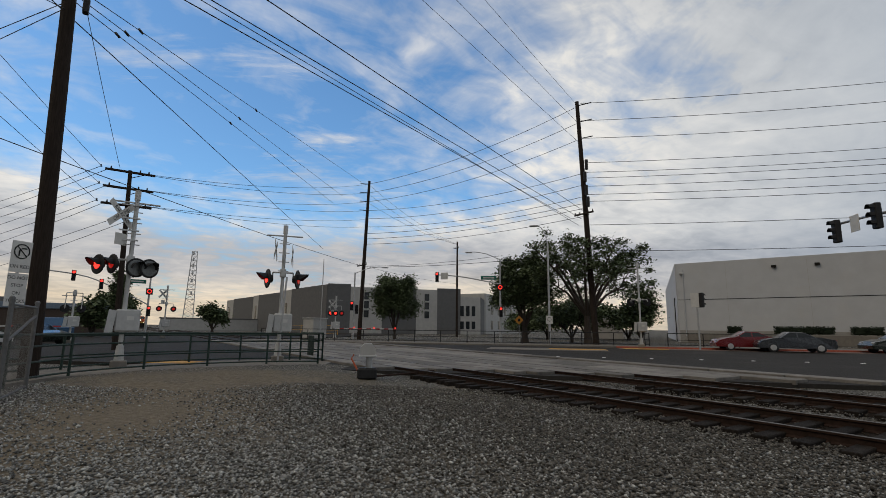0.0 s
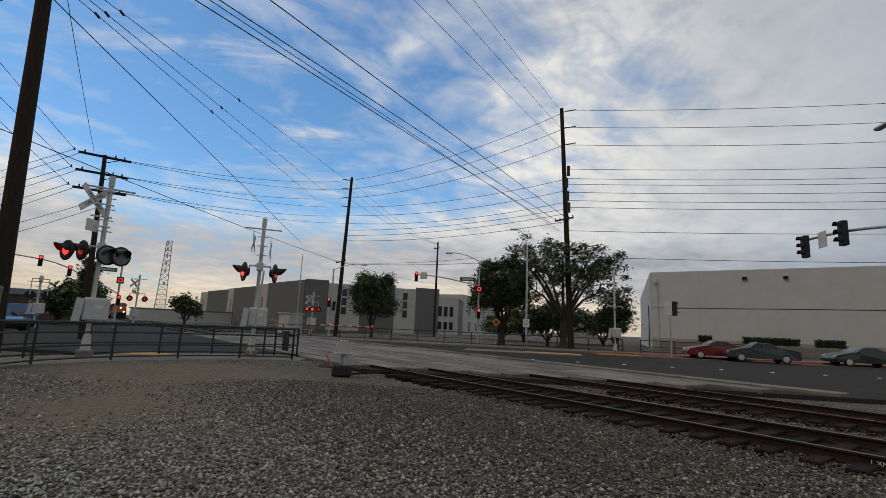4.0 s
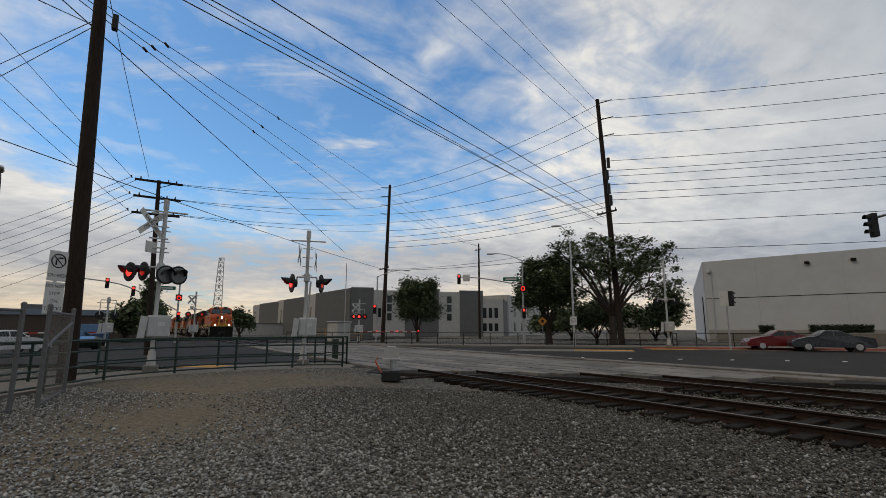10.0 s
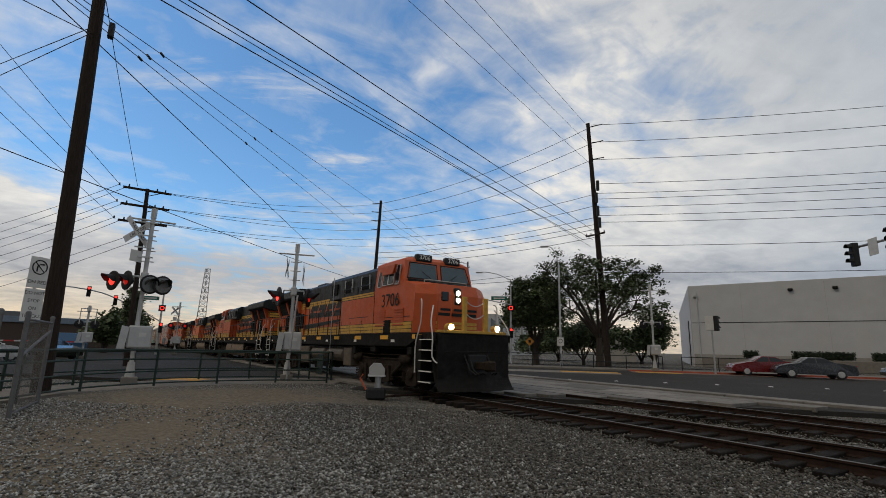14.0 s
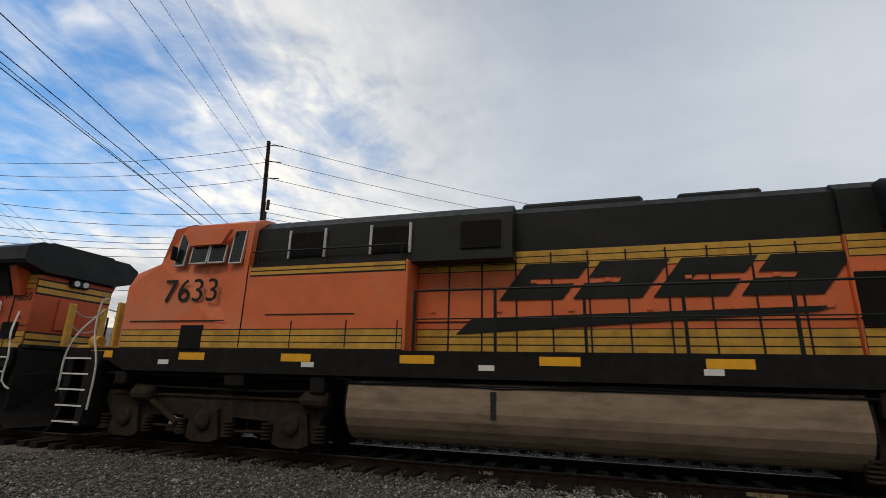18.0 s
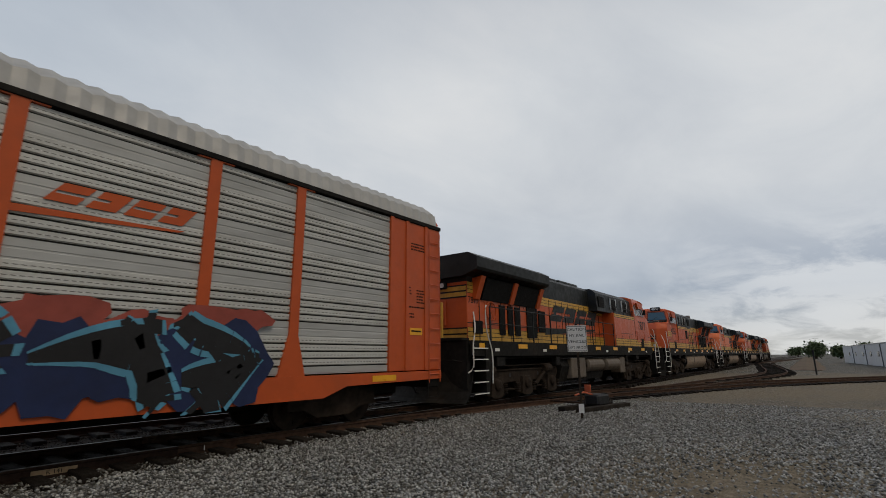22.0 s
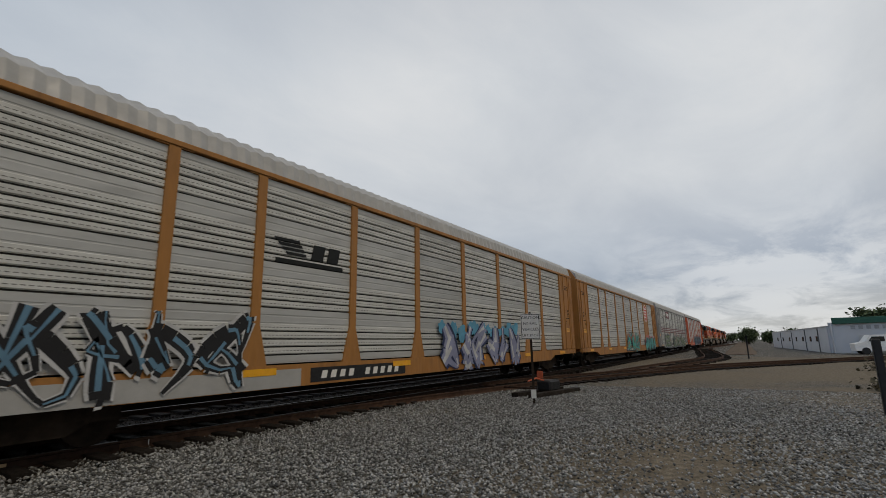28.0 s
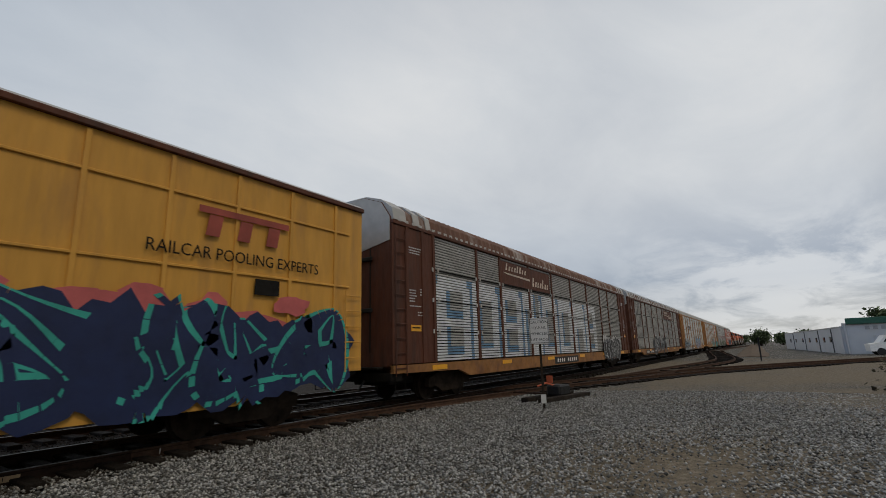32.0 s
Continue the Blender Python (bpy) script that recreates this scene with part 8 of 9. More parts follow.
def crossing_mast(at, h, yaw, label, lights, gate=0, buck=True, box=True, disc=1.0):
    """Mast of a level crossing signal. lights: (across, height, turn, lit, front)."""
    s = thing("crossing_signal", label, "crossing signal", at=pose(at[0], at[1], at[2], 0, 0, yaw), group="crossing signals")
    part("mast", Mesh().tube([(0, 0, 0.3), (0, 0, h)], 0.075, 14), ALPAINT, s)
    part("mast_cap", Mesh().tube([(0, 0, h - 0.35), (0, 0, h + 0.02)], 0.10, 14), ALPAINT, s)
    b = Mesh().box((0, 0, 0.12), (0.5, 0.5, 0.24), 0.03)
    part("foot", b, CONCRETE, s)
    part("base_sleeve", Mesh().tube([(0, 0, 0.2), (0, 0, 0.75)], [0.16, 0.11], 12), ALPAINT, s)
    part("light_arm", Mesh().tube([(min(l[0] for l in lights), 0, 3.78), (max(l[0] for l in lights), 0, 3.78)], 0.035, 8), ALPAINT, s)
    part("junction_box", Mesh().box((0, -0.05, 3.75), (0.26, 0.24, 0.36), 0.03), ALPAINT, s)
    for x, z, turn, lit, front in lights:
        part("light_bracket", Mesh().tube([(x, 0, 3.78), (x, 0, z)], 0.03, 8), ALPAINT, s)
        flasher(s, pose(x, 0, z, 0, 0, turn) @ Matrix.Translation((0, -0.22, 0)) @ Matrix.Diagonal((disc, disc, disc, 1)), lit, front)
    if buck:
        crossbuck(s, pose(-0.42, -0.12, h - 0.95, 0, 0, 48), 1.35)
        part("track_sign", Mesh().box((0, 0, 0), (0.55, 0.012, 0.42), 0.004), SIGNWHITE, s, at=pose(-0.36, -0.12, h - 1.85, 0, 0, 48))
        for z in (h - 0.55, h - 1.05, h - 1.5, h - 1.85):
            part("clamp", Mesh().box((-0.15, -0.08, z), (0.62, 0.05, 0.05)), ALPAINT, s)
    part("top_arm", Mesh().box((0.0, 0, h - 0.45), (1.5, 0.10, 0.05), 0.01), ALPAINT, s)
    for z in (h - 0.8, h - 1.2, h - 1.6, h - 2.0):
        part("step", Mesh().tube([(-0.22, 0, z), (0.22, 0, z)], 0.02, 6), ALPAINT, s)
    if box:
        part("gate_motor", Mesh().box((0.12, -0.1, 1.62), (0.75, 0.5, 0.78), 0.05), ALPAINT, s, "grey gate motor case")
        part("gate_hub", Mesh().tube([(-0.42, -0.1, 1.7), (-0.26, -0.1, 1.7)], 0.26, 16), ALPAINT, s)
        part("counterweight", Mesh().prism([(-0.52, 1.2), (-0.30, 1.2), (-0.22, 1.95), (-0.45, 2.0)], 1, -0.45, -0.30), ALPAINT, s)
        part("warning_plate", Mesh().box((0.2, -0.356, 1.7), (0.22, 0.01, 0.14)), SIGNWHITE, s)
    if gate:
        g = Mesh()
        n = 14
        ga = part("gate_arm", Mesh().box((gate * 0.5, -0.35, 1.25), (abs(gate), 0.04, 0.10), 0.01), SIGNWHITE, s, "red and white striped gate arm")
        for k in range(n):
            if k % 2:
                part("red_stripe", Mesh().box((gate * (k + 0.5) / n, -0.374, 1.25), (abs(gate) / n, 0.006, 0.102)), paint("gate_red", (0.45, 0.03, 0.03)), ga)
        for f in (0.3, 0.62, 0.97):
            part("gate_lamp", Mesh().tube([(gate * f, -0.35, 1.30), (gate * f, -0.35, 1.42)], 0.06, 8), REDLAMP, ga)
    return s


# yaw turns the -y side of the mast towards the lens
crossing_mast((-20.5, 0.3, 0.08), 6.35, 90, "grey crossing signal mast with crossbuck, lit red flashers and gate motor", ((-0.76, 3.55, -58, True, True), (-0.34, 3.6, -64, False, True), (0.12, 3.5, 22, False, 2), (0.50, 3.5, 28, False, 2)), disc=1.15)
m2 = crossing_mast((-21.0, 5.9, 0.08), 5.85, 74, "grey crossing signal mast seen from behind with a lit red flasher", ((-0.42, 3.5, -72, True, True), (0.43, 3.5, 74, False, True)), buck=False, disc=1.35)
for x, turn, z in ((-0.34, 84, 4.75), (0.36, 85, 4.5)):
    crossbuck(m2, pose(x, -0.1, z, 0, 0, turn))
part("whip_aerial", Mesh().tube([(1.75, 0.6, 0.1), (1.75, 0.6, 4.55)], 0.02, 6), ALPAINT, m2)
thing("sign_post", "thin grey sign post in the footway", "post", mesh=Mesh().tube([(-19.75, 5.55, 0.0), (-19.7, 5.62, 2.0), (-19.68, 5.7, 3.55)], 0.04, 8), mat=STEEL)
crossing_mast((-62, 4.75, 0.1), 5.8, 86, "distant crossing signal mast with crossbuck and flashers", ((-0.7, 3.2, 10, False, True), (0.7, 3.2, 10, False, True)))
crossing_mast((-52.0, 20.8, 0.1), 4.9, 68, "distant crossing signal mast with lit red flashers", ((-0.62, 2.95, 10, True, True), (0.0, 2.95, 0, True, True), (0.62, 2.95, 10, False, True)), gate=7.0)
crossing_mast((-23.1, 35.1, 0.2), 6.8, 33, "grey crossing signal mast on the far side of the avenue", ((-0.62, 3.6, 190, False, False), (0.62, 3.6, 190, False, False)), buck=False)
gate_stand = crossing_mast((-46, -2.6, 0.1), 4.0, 93, "crossing gate across the avenue with a lowered striped arm", ((-0.5, 2.6, 180, False, False), (0.5, 2.6, 180, False, False)), gate=-8.0, buck=False)


crossing_mast((1.0, 22.6, 0.05), 5.5, -4, "grey crossing signal mast with crossbuck between the tracks and the avenue", ((-0.62, 3.0, 14, False, True), (0.62, 3.0, 14, False, True)))


def traffic_head(parent, m, lit="red"):
    """A three-lamp traffic signal head that looks along -y."""
    h = part("signal_head", Mesh().box((0, 0, 0), (0.36, 0.24, 1.08), 0.03), SIGBLACK, parent, "black three-lamp traffic signal", at=m)
    for k, z in enumerate((0.34, 0.0, -0.34)):
        part("lamp", Mesh().disc((0, -0.125, z), 0.125, 1, 0.02, 16), REDLAMP if (lit == "red" and k == 0) else SIGBLACK, h)
        arc = [math.radians(180 * q / 10) for q in range(11)]
        vis = Mesh().loft([[(0.15 * math.cos(a), y, z + 0.15 * math.sin(a)) for a in arc] + [(0.16 * math.cos(a), y, z + 0.16 * math.sin(a)) for a in reversed(arc)] for y in (-0.12, -0.32)], False)
        part("visor", vis, SIGBLACK, h)
    return h


def signal_pole(at, h, yaw, label, arm, arm_z, heads, lamp=0, sign_z=0, drop=1.0):
    """A mast-arm traffic signal; the arm runs along local x."""
    s = thing("traffic_signal", label, "traffic signal", at=pose(at[0], at[1], at[2], 0, 0, yaw), group="traffic signals")
    part("pole", Mesh().tube([(0, 0, 0), (0, 0, h)], [0.13, 0.08], 12), STEEL, s)
    if arm:
        pts = [(0, 0, arm_z - drop), (arm * 0.3, 0, arm_z - drop * 0.55), (arm * 0.65, 0, arm_z - drop * 0.12), (arm, 0, arm_z + 0.05)]
        part("mast_arm", Mesh().tube([tuple(p) for p in smooth_path(pts, 0.8)], 0.06, 8), STEEL, s)
    for x, z, lit in heads:
        traffic_head(s, Matrix.Translation((x, -0.25, z)), lit)
    if lamp:
        pts = [(0, 0, h - 0.1), (lamp * 0.45, 0, h + 0.55), (lamp * 0.85, 0, h + 0.78), (lamp, 0, h + 0.75)]
        part("lamp_arm", Mesh().tube([tuple(p) for p in smooth_path(pts, 0.5)], 0.04, 8), STEEL, s)
        part("lamp_head", Mesh().box((lamp * 1.04, 0, h + 0.72), (0.75, 0.28, 0.14), 0.05), STEEL, s)
    if sign_z:
        sg = part("street_sign", Mesh().box((-1.25, -0.1, sign_z), (1.7, 0.03, 0.42), 0.01), material("green_street_sign", (0.01, 0.13, 0.09), 0.5, var=0.1), s, "green street name sign with plain bars")
        part("name_bar", Mesh().box((-1.25, -0.12, sign_z), (1.2, 0.01, 0.14)), SIGNWHITE, sg)
        bl = part("blankout_sign", Mesh().box((0.0, -0.22, sign_z - 1.05), (0.66, 0.12, 0.7), 0.02), SIGBLACK, s)
        part("red_ring", Mesh().tube([(0.2 * math.cos(a / 8 * 6.2832), -0.29, sign_z - 1.05 + 0.2 * math.sin(a / 8 * 6.2832)) for a in range(9)], 0.035, 6, False), REDLAMP, bl)
    return s


sr = signal_pole((-39.3, 34.4, 0.1), 9.0, 50, "traffic signal pole with a long mast arm and street lamp", -7.2, 7.2, ((-6.9, 6.95, "red"), (0.05, 3.2, "red")), lamp=-3.3, sign_z=6.9)
part("no_turn_sign", Mesh().box((-6.1, -0.1, 7.1), (0.75, 0.03, 0.75), 0.01), SIGNWHITE, sr, "white turn prohibition sign")
signal_pole((-62, 3.0, 0.1), 6.9, 90, "distant traffic signal pole with a sloping mast arm", -8.8, 6.7, ((-6.8, 6.35, "red"), (-4.4, 5.6, "red"), (0.1, 2.9, "red")), sign_z=6.1, drop=3.1)
signal_pole((-53.2, 23.5, 0.1), 7.9, 66, "traffic signal and street lamp pole at the junction", 0, 0, ((-0.25, 3.9, "red"), (0.35, 3.5, "off")), lamp=3.4)
rs = signal_pole((-1.7, 21.8, 0.0), 9.4, -46, "traffic signal pole with a long mast arm over the avenue", -8.8, 6.6, ((-8.4, 6.25, "off"), (-5.6, 6.35, "off"), (0.1, 3.4, "off")), lamp=-3.0)
part("turn_sign", Mesh().box((-7.3, -0.1, 6.4), (0.62, 0.03, 0.75), 0.01), SIGNWHITE, rs, "white lane sign")
sp = thing("signal_post", "back of a pole-mounted signal beside the far kerb", "traffic signal", at=pose(-18.7, 35.6, 0.2, 0, 0, 25), group="traffic signals")
part("pole", Mesh().tube([(0, 0, 0), (0, 0, 3.9)], 0.06, 10), STEEL, sp)
traffic_head(sp, pose(0.3, 0, 3.6, 0, 0, 150), "off")
part("back_sign", Mesh().box((-0.12, -0.08, 3.6), (0.55, 0.03, 1.05), 0.01), SIGNWHITE, sp)


def street_lamp(at, h, yaw, reach, label):
    s = thing("street_lamp", label, "street lamp", at=pose(at[0], at[1], at[2], 0, 0, yaw), group="street lamps")
    part("pole", Mesh().tube([(0, 0, 0), (0, 0, h * 0.84)], [0.11, 0.08], 12), STEEL, s)
    pts = [(0, 0, h * 0.84), (-reach * 0.25, 0, h * 0.93), (-reach * 0.6, 0, h * 0.985), (-reach, 0, h)]
    part("arm", Mesh().tube([tuple(p) for p in smooth_path(pts, 0.4)], 0.045, 8), STEEL, s)
    part("lamp_head", Mesh().box((-reach - 0.3, 0, h), (0.8, 0.3, 0.16), 0.06), STEEL, s, "grey cobra lamp head")
    sg = part("sign", Mesh().box((0, -0.13, 2.3), (0.6, 0.02, 0.75), 0.005), SIGNWHITE, s)
    part("symbol", Mesh().tube([(0.18 * math.cos(a / 8 * 6.2832), -0.145, 2.35 + 0.18 * math.sin(a / 8 * 6.2832)) for a in range(9)], 0.02, 5, False), BLACK, sg)


street_lamp((-31.5, 33.6, 0.1), 11.3, 40, 1.0, "grey street lamp leaning over the avenue")
street_lamp((-30, -6.5, 0.1), 8.4, 190, 2.6, "grey street lamp by the far footway")


street_lamp((-2.4, 61.5, 0.2), 11.4, 20, 1.6, "grey street lamp in front of the warehouse")


def prohibition_sign():
    s = thing("road_sign", "tall white sign with a turn prohibition and track warning", "road sign", at=pose(-16.4, -2.15, 0, 0, 0, 133))
    part("post", Mesh().tube([(0, 0.04, 0), (0, 0.04, 3.7)], 0.04, 8), STEEL, s)
    p1 = part("plate", Mesh().box((0, 0, 3.28), (0.5, 0.015, 0.82), 0.006), SIGNWHITE, s)
    part("ring", Mesh().tube([(0.185 * math.cos(a / 14 * 6.2832), -0.012, 3.42 + 0.185 * math.sin(a / 14 * 6.2832)) for a in range(15)], 0.016, 5, False), BLACK, p1)
    part("slash", Mesh().tube([(-0.13, -0.012, 3.55), (0.13, -0.012, 3.29)], 0.014, 5), BLACK, p1)
    part("arrow", Mesh().tube([(-0.06, -0.011, 3.30), (-0.06, -0.011, 3.44), (0.0, -0.011, 3.50), (0.11, -0.011, 3.50)], 0.018, 5), BLACK, p1)
    lettering("text", "ON RED", 0.13, BLACK, p1, pose(0, -0.01, 3.02, 90, 0, 0), 0.001)
    p2 = part("plate", Mesh().box((0, 0, 2.42), (0.5, 0.015, 0.85), 0.006), SIGNWHITE, s)
    for k, tx in enumerate(("DO NOT", "STOP", "ON", "TRACKS")):
        lettering("text", tx, 0.125, BLACK, p2, pose(0, -0.01, 2.73 - 0.2 * k, 90, 0, 0), 0.001)


prohibition_sign()


def caution_sign():
    s = thing("caution_sign", "white caution sign for rail vehicles on a thin steel post", "sign", at=pose(12.2, 4.95, 0, 0, 0, -67))
    part("post", Mesh().box((0, 0.02, 1.15), (0.06, 0.035, 2.5), 0.006), TRUCKM, s)
    pl = part("plate", Mesh().box((0, 0, 2.02), (0.50, 0.012, 0.68), 0.005), SIGNWHITE, s)
    for w, h2, y in ((0.47, 0.012, 2.335), (0.47, 0.012, 1.705)):
        part("border", Mesh().box((0, -0.008, y), (w, 0.004, h2)), BLACK, pl)
    for x in (-0.235, 0.235):
        part("border", Mesh().box((x, -0.008, 2.02), (0.012, 0.004, 0.64)), BLACK, pl)
    for k, tx in enumerate(("CAUTION", "HY-RAIL", "VEHICLES", "LIFT FROG")):
        lettering("text", tx, 0.105 if k != 3 else 0.095, BLACK, pl, pose(0, -0.008, 2.25 - 0.155 * k, 90, 0, 0), 0.001)
    part("tag", Mesh().box((0.0, -0.03, 0.28), (0.13, 0.01, 0.22)), SIGNWHITE, s)


caution_sign()


def switch_gear():
    s = thing("switch_stand", "low black switch machine on long ties with an orange target", "switch stand", at=pose(14.6, 5.6, 0, 0, 0, -12))
    for y in (-0.3, 0.3):
        part("head_tie", Mesh().box((0.2, y * 1.0, 0.06), (2.6, 0.24, 0.16), 0.01), TIE, s)
    part("machine", Mesh().box((0.3, 0, 0.28), (0.62, 0.5, 0.32), 0.05), SIGBLACK, s)
    part("lever", Mesh().tube([(0.2, 0, 0.4), (-0.3, 0.05, 0.52), (-0.7, 0.08, 0.45)], 0.025, 8), paint("target_orange", (0.55, 0.12, 0.05)), s)
    part("target", Mesh().box((-0.15, 0, 0.62), (0.03, 0.22, 0.22), 0.01), paint("target_orange", (0.55, 0.12, 0.05)), s)
    part("rod", Mesh().tube([(0.3, 0.2, 0.14), (0.3, 2.6, 0.14)], 0.03, 6), RAILM, s)
    # signal machine beside the crossing
    b = thing("crossing_relay_head", "weathered pale metal hood on a pipe with a black base", "track instrument", at=pose(-13.95, 6.7, 0, 0, 0, 65))
    part("base", Mesh().box((0, 0, 0.15), (0.6, 0.42, 0.34), 0.05), SIGBLACK, b)
    part("pipe", Mesh().tube([(0.05, 0, 0.3), (0.05, 0, 0.75)], 0.10, 12), STEEL, b)
    part("hood", Mesh().prism([(-0.24, 0.66), (0.24, 0.66), (0.24, 0.90), (0.12, 1.06), (-0.12, 1.06), (-0.24, 0.92)], 1, -0.2, 0.2), TILT_WHITE, b)
    part("cover_band", Mesh().box((0, 0, 0.68), (0.54, 0.44, 0.05), 0.01), ALPAINT, b)
    part("marker", Mesh().tube([(-0.3, 0, 0.25), (-0.5, 0.05, 0.6), (-0.42, 0.05, 0.72)], 0.03, 6), paint("target_orange", (0.55, 0.12, 0.05)), b)
    part("rod", Mesh().tube([(0.2, -0.1, 0.06), (1.3, 0.6, 0.08), (2.3, 1.3, 0.1)], 0.035, 6), RAILM, b)
    k = thing("milepost_stencil", "pale stencilled marking on the near rail", "marking", at=(2.35, TRACK_Y - 0.775, 0.085))
    part("plate", Mesh().box((0, 0, 0), (0.52, 0.01, 0.075)), material("cream_marking", (0.42, 0.30, 0.18), 0.8, var=0.3), k)
    lettering("text", "K 141", 0.08, BLACK, k, pose(0, -0.008, 0, 90, 0, 0), 0.001)
    k2 = thing("rail_stencil", "white chalk letters on the near rail", "marking", at=(-1.75, TRACK_Y - 0.772, 0.085))
    lettering("text", "L XNG", 0.08, WHITEP, k2, pose(0, -0.006, 0, 90, 0, 0), 0.001)
    j = thing("rail_joint_marks", "two pale paint ticks on the near rail", "marking", at=(4.45, TRACK_Y - 0.775, 0.085))
    for x in (-0.03, 0.03):
        part("tick", Mesh().box((x, 0, 0), (0.015, 0.01, 0.12)), WHITEP, j)
    dp = thing("marker_post", "short dark post at the edge of the gravel", "post", at=(13.4, -2.2, 0))
    part("post", Mesh().box((0, 0, 0.75), (0.14, 0.14, 1.6), 0.02), SIGBLACK, dp)
    s2 = thing("dwarf_signal", "dark railway marker post with a small pale plate", "signal", at=(48.3, 0.3, 0))
    part("post", Mesh().tube([(0, 0, 0), (0, 0, 1.9)], 0.06, 8), SIGBLACK, s2)
    part("plate", Mesh().box((0, -0.05, 1.75), (0.5, 0.04, 0.3), 0.01), SIGBLACK, s2)


switch_gear()


def lattice_tower():
    t = thing("lattice_tower", "tall grey lattice radio tower with antennas", "tower", at=(-215, 25, 0))
    h, w0, w1 = 31.0, 2.6, 1.2
    for a in range(3):
        c, s = math.cos(a * 2.0944 + 0.4), math.sin(a * 2.0944 + 0.4)
        part("leg", Mesh().tube([(w0 * c, w0 * s, 0), (w1 * c, w1 * s, h)], 0.16, 6), STEEL, t)
    br = Mesh()
    n = 16
    for k in range(n):
        f0, f1 = k / n, (k + 1) / n
        for a in range(3):
            p, q = a * 2.0944 + 0.4, (a + 1) * 2.0944 + 0.4
            r0, r1 = w0 + (w1 - w0) * f0, w0 + (w1 - w0) * f1
            br.tube([(r0 * math.cos(p), r0 * math.sin(p), h * f0), (r1 * math.cos(q), r1 * math.sin(q), h * f1)], 0.07, 4)
            br.tube([(r1 * math.cos(p), r1 * math.sin(p), h * f1), (r1 * math.cos(q), r1 * math.sin(q), h * f1)], 0.06, 4)
    part("bracing", br, STEEL, t, kind="stuff")
    for z in (14, 19, 22, 25, 27.5, 30):
        part("antenna", Mesh().box((1.9, -0.9 + 0.2 * (z % 3), z), (0.6, 0.6, 1.4), 0.1), ALPAINT, t)


lattice_tower()


def far_things():
    b = thing("low_building", "low brown building with a blue-grey fascia", "building", at=(-88, -8, 0))
    part("wall", Mesh().box((0, -6, 1.8), (10, 26, 3.6), 0.03), BRICKM, b)
    part("fascia", Mesh().box((0, -6, 3.9), (10.6, 26.6, 0.8), 0.04), BLUETRIM, b)
    part("roof_unit", Mesh().box((1, -2.0, 5.2), (2.2, 2.4, 1.9), 0.05), TILT_WHITE, b)
    part("roof_unit", Mesh().box((0, -5.5, 4.7), (1.4, 2.2, 0.8), 0.05), TILT_GREY, b)
    wl = thing("low_white_wall", "low pale graffiti-marked wall beyond the tracks", "wall", at=(-150, 27.5, 0))
    part("wall", Mesh().box((0, 0, 1.6), (0.6, 34, 3.2), 0.03), TILT_WHITE, wl)
    part("roof", Mesh().box((-1.5, 0, 3.35), (4, 34.4, 0.3), 0.03), TILT_GREY, wl)
    c = thing("signal_cabinet", "pale equipment cabinet beside the crossing", "cabinet", at=pose(-60, 21.3, -0.02, 0, 0, 20))
    part("case", Mesh().box((0, 0, 1.3), (2.0, 2.2, 2.4), 0.05), TILT_WHITE, c)
    part("lid", Mesh().box((0, 0, 2.58), (2.2, 2.4, 0.14), 0.03), ALPAINT, c)
    part("door", Mesh().box((1.02, 0.2, 1.3), (0.04, 0.9, 1.9), 0.01), ALPAINT, c)
    k = thing("kiosk_building", "small plain white building behind the park trees", "building", at=pose(-51.9, 68.2, 0, 0, 0, 37))
    part("wall", Mesh().box((0, 0, 2.2), (6.2, 5.0, 4.4), 0.03), TILT_WHITE, k)
    part("roof", Mesh().box((0, 0, 4.5), (6.5, 5.3, 0.2), 0.03), TILT_GREY, k)
    ws = thing("warning_sign", "orange diamond warning sign on a thin post", "road sign", at=pose(-39.4, 37.2, 0.1, 0, 0, 47))
    part("post", Mesh().tube([(0, 0.03, 0), (0, 0.03, 2.8)], 0.035, 8), STEEL, ws)
    pl = part("plate", Mesh().prism([(0, 1.9), (0.5, 2.4), (0, 2.9), (-0.5, 2.4)], 1, -0.01, 0.01), material("orange_warning_plate", (0.62, 0.26, 0.03), 0.5, var=0.1), ws)
    part("symbol", Mesh().box((0, -0.014, 2.4), (0.26, 0.006, 0.3)), BLACK, pl)
    # white sheds on the siding's side
    s = thing("white_shed", "long white corrugated shed with small dark openings", "building")
    a0, a1 = (66, -7.2), (116, -3.9)
    wall_box(s, "wall", a0, a1, 2.75, 0.3, WALLWHITE)
    wall_box(s, "wall", a1, (116, -26), 3.0, 0.3, WALLWHITE)
    wall_box(s, "wall", (66, -26), a0, 3.2, 0.3, WALLWHITE)
    part("roof", Mesh().loft([[(66, -7.0, 2.75), (116, -3.7, 2.75), (116, -14, 3.6), (66, -16, 3.9)], [(66, -7.0, 2.87), (116, -3.7, 2.87), (116, -14, 3.75), (66, -16, 4.05)]]), TILT_WHITE, s)
    for f in (0.12, 0.2, 0.31, 0.42, 0.55, 0.7, 0.84):
        part("window", Mesh().box((0, 0, 0), (0.9, 0.1, 0.6), 0.01), DARKGLASS, s, at=on_wall(a0, a1, f, -0.16, 1.5))
    for f in (0.1, 0.27, 0.5, 0.75):
        part("post", Mesh().box((0, 0, 0), (0.16, 0.12, 2.7), 0.01), TILT_GREY, s, at=on_wall(a0, a1, f, -0.18, 1.35))
    d = thing("depot_building", "white depot building with a dark green fascia and roller door", "building")
    c0, c1 = (64.0, -7.4), (61.5, -24)
    wall_box(d, "wall", c1, c0, 3.1, 0.3, WALLWHITE)
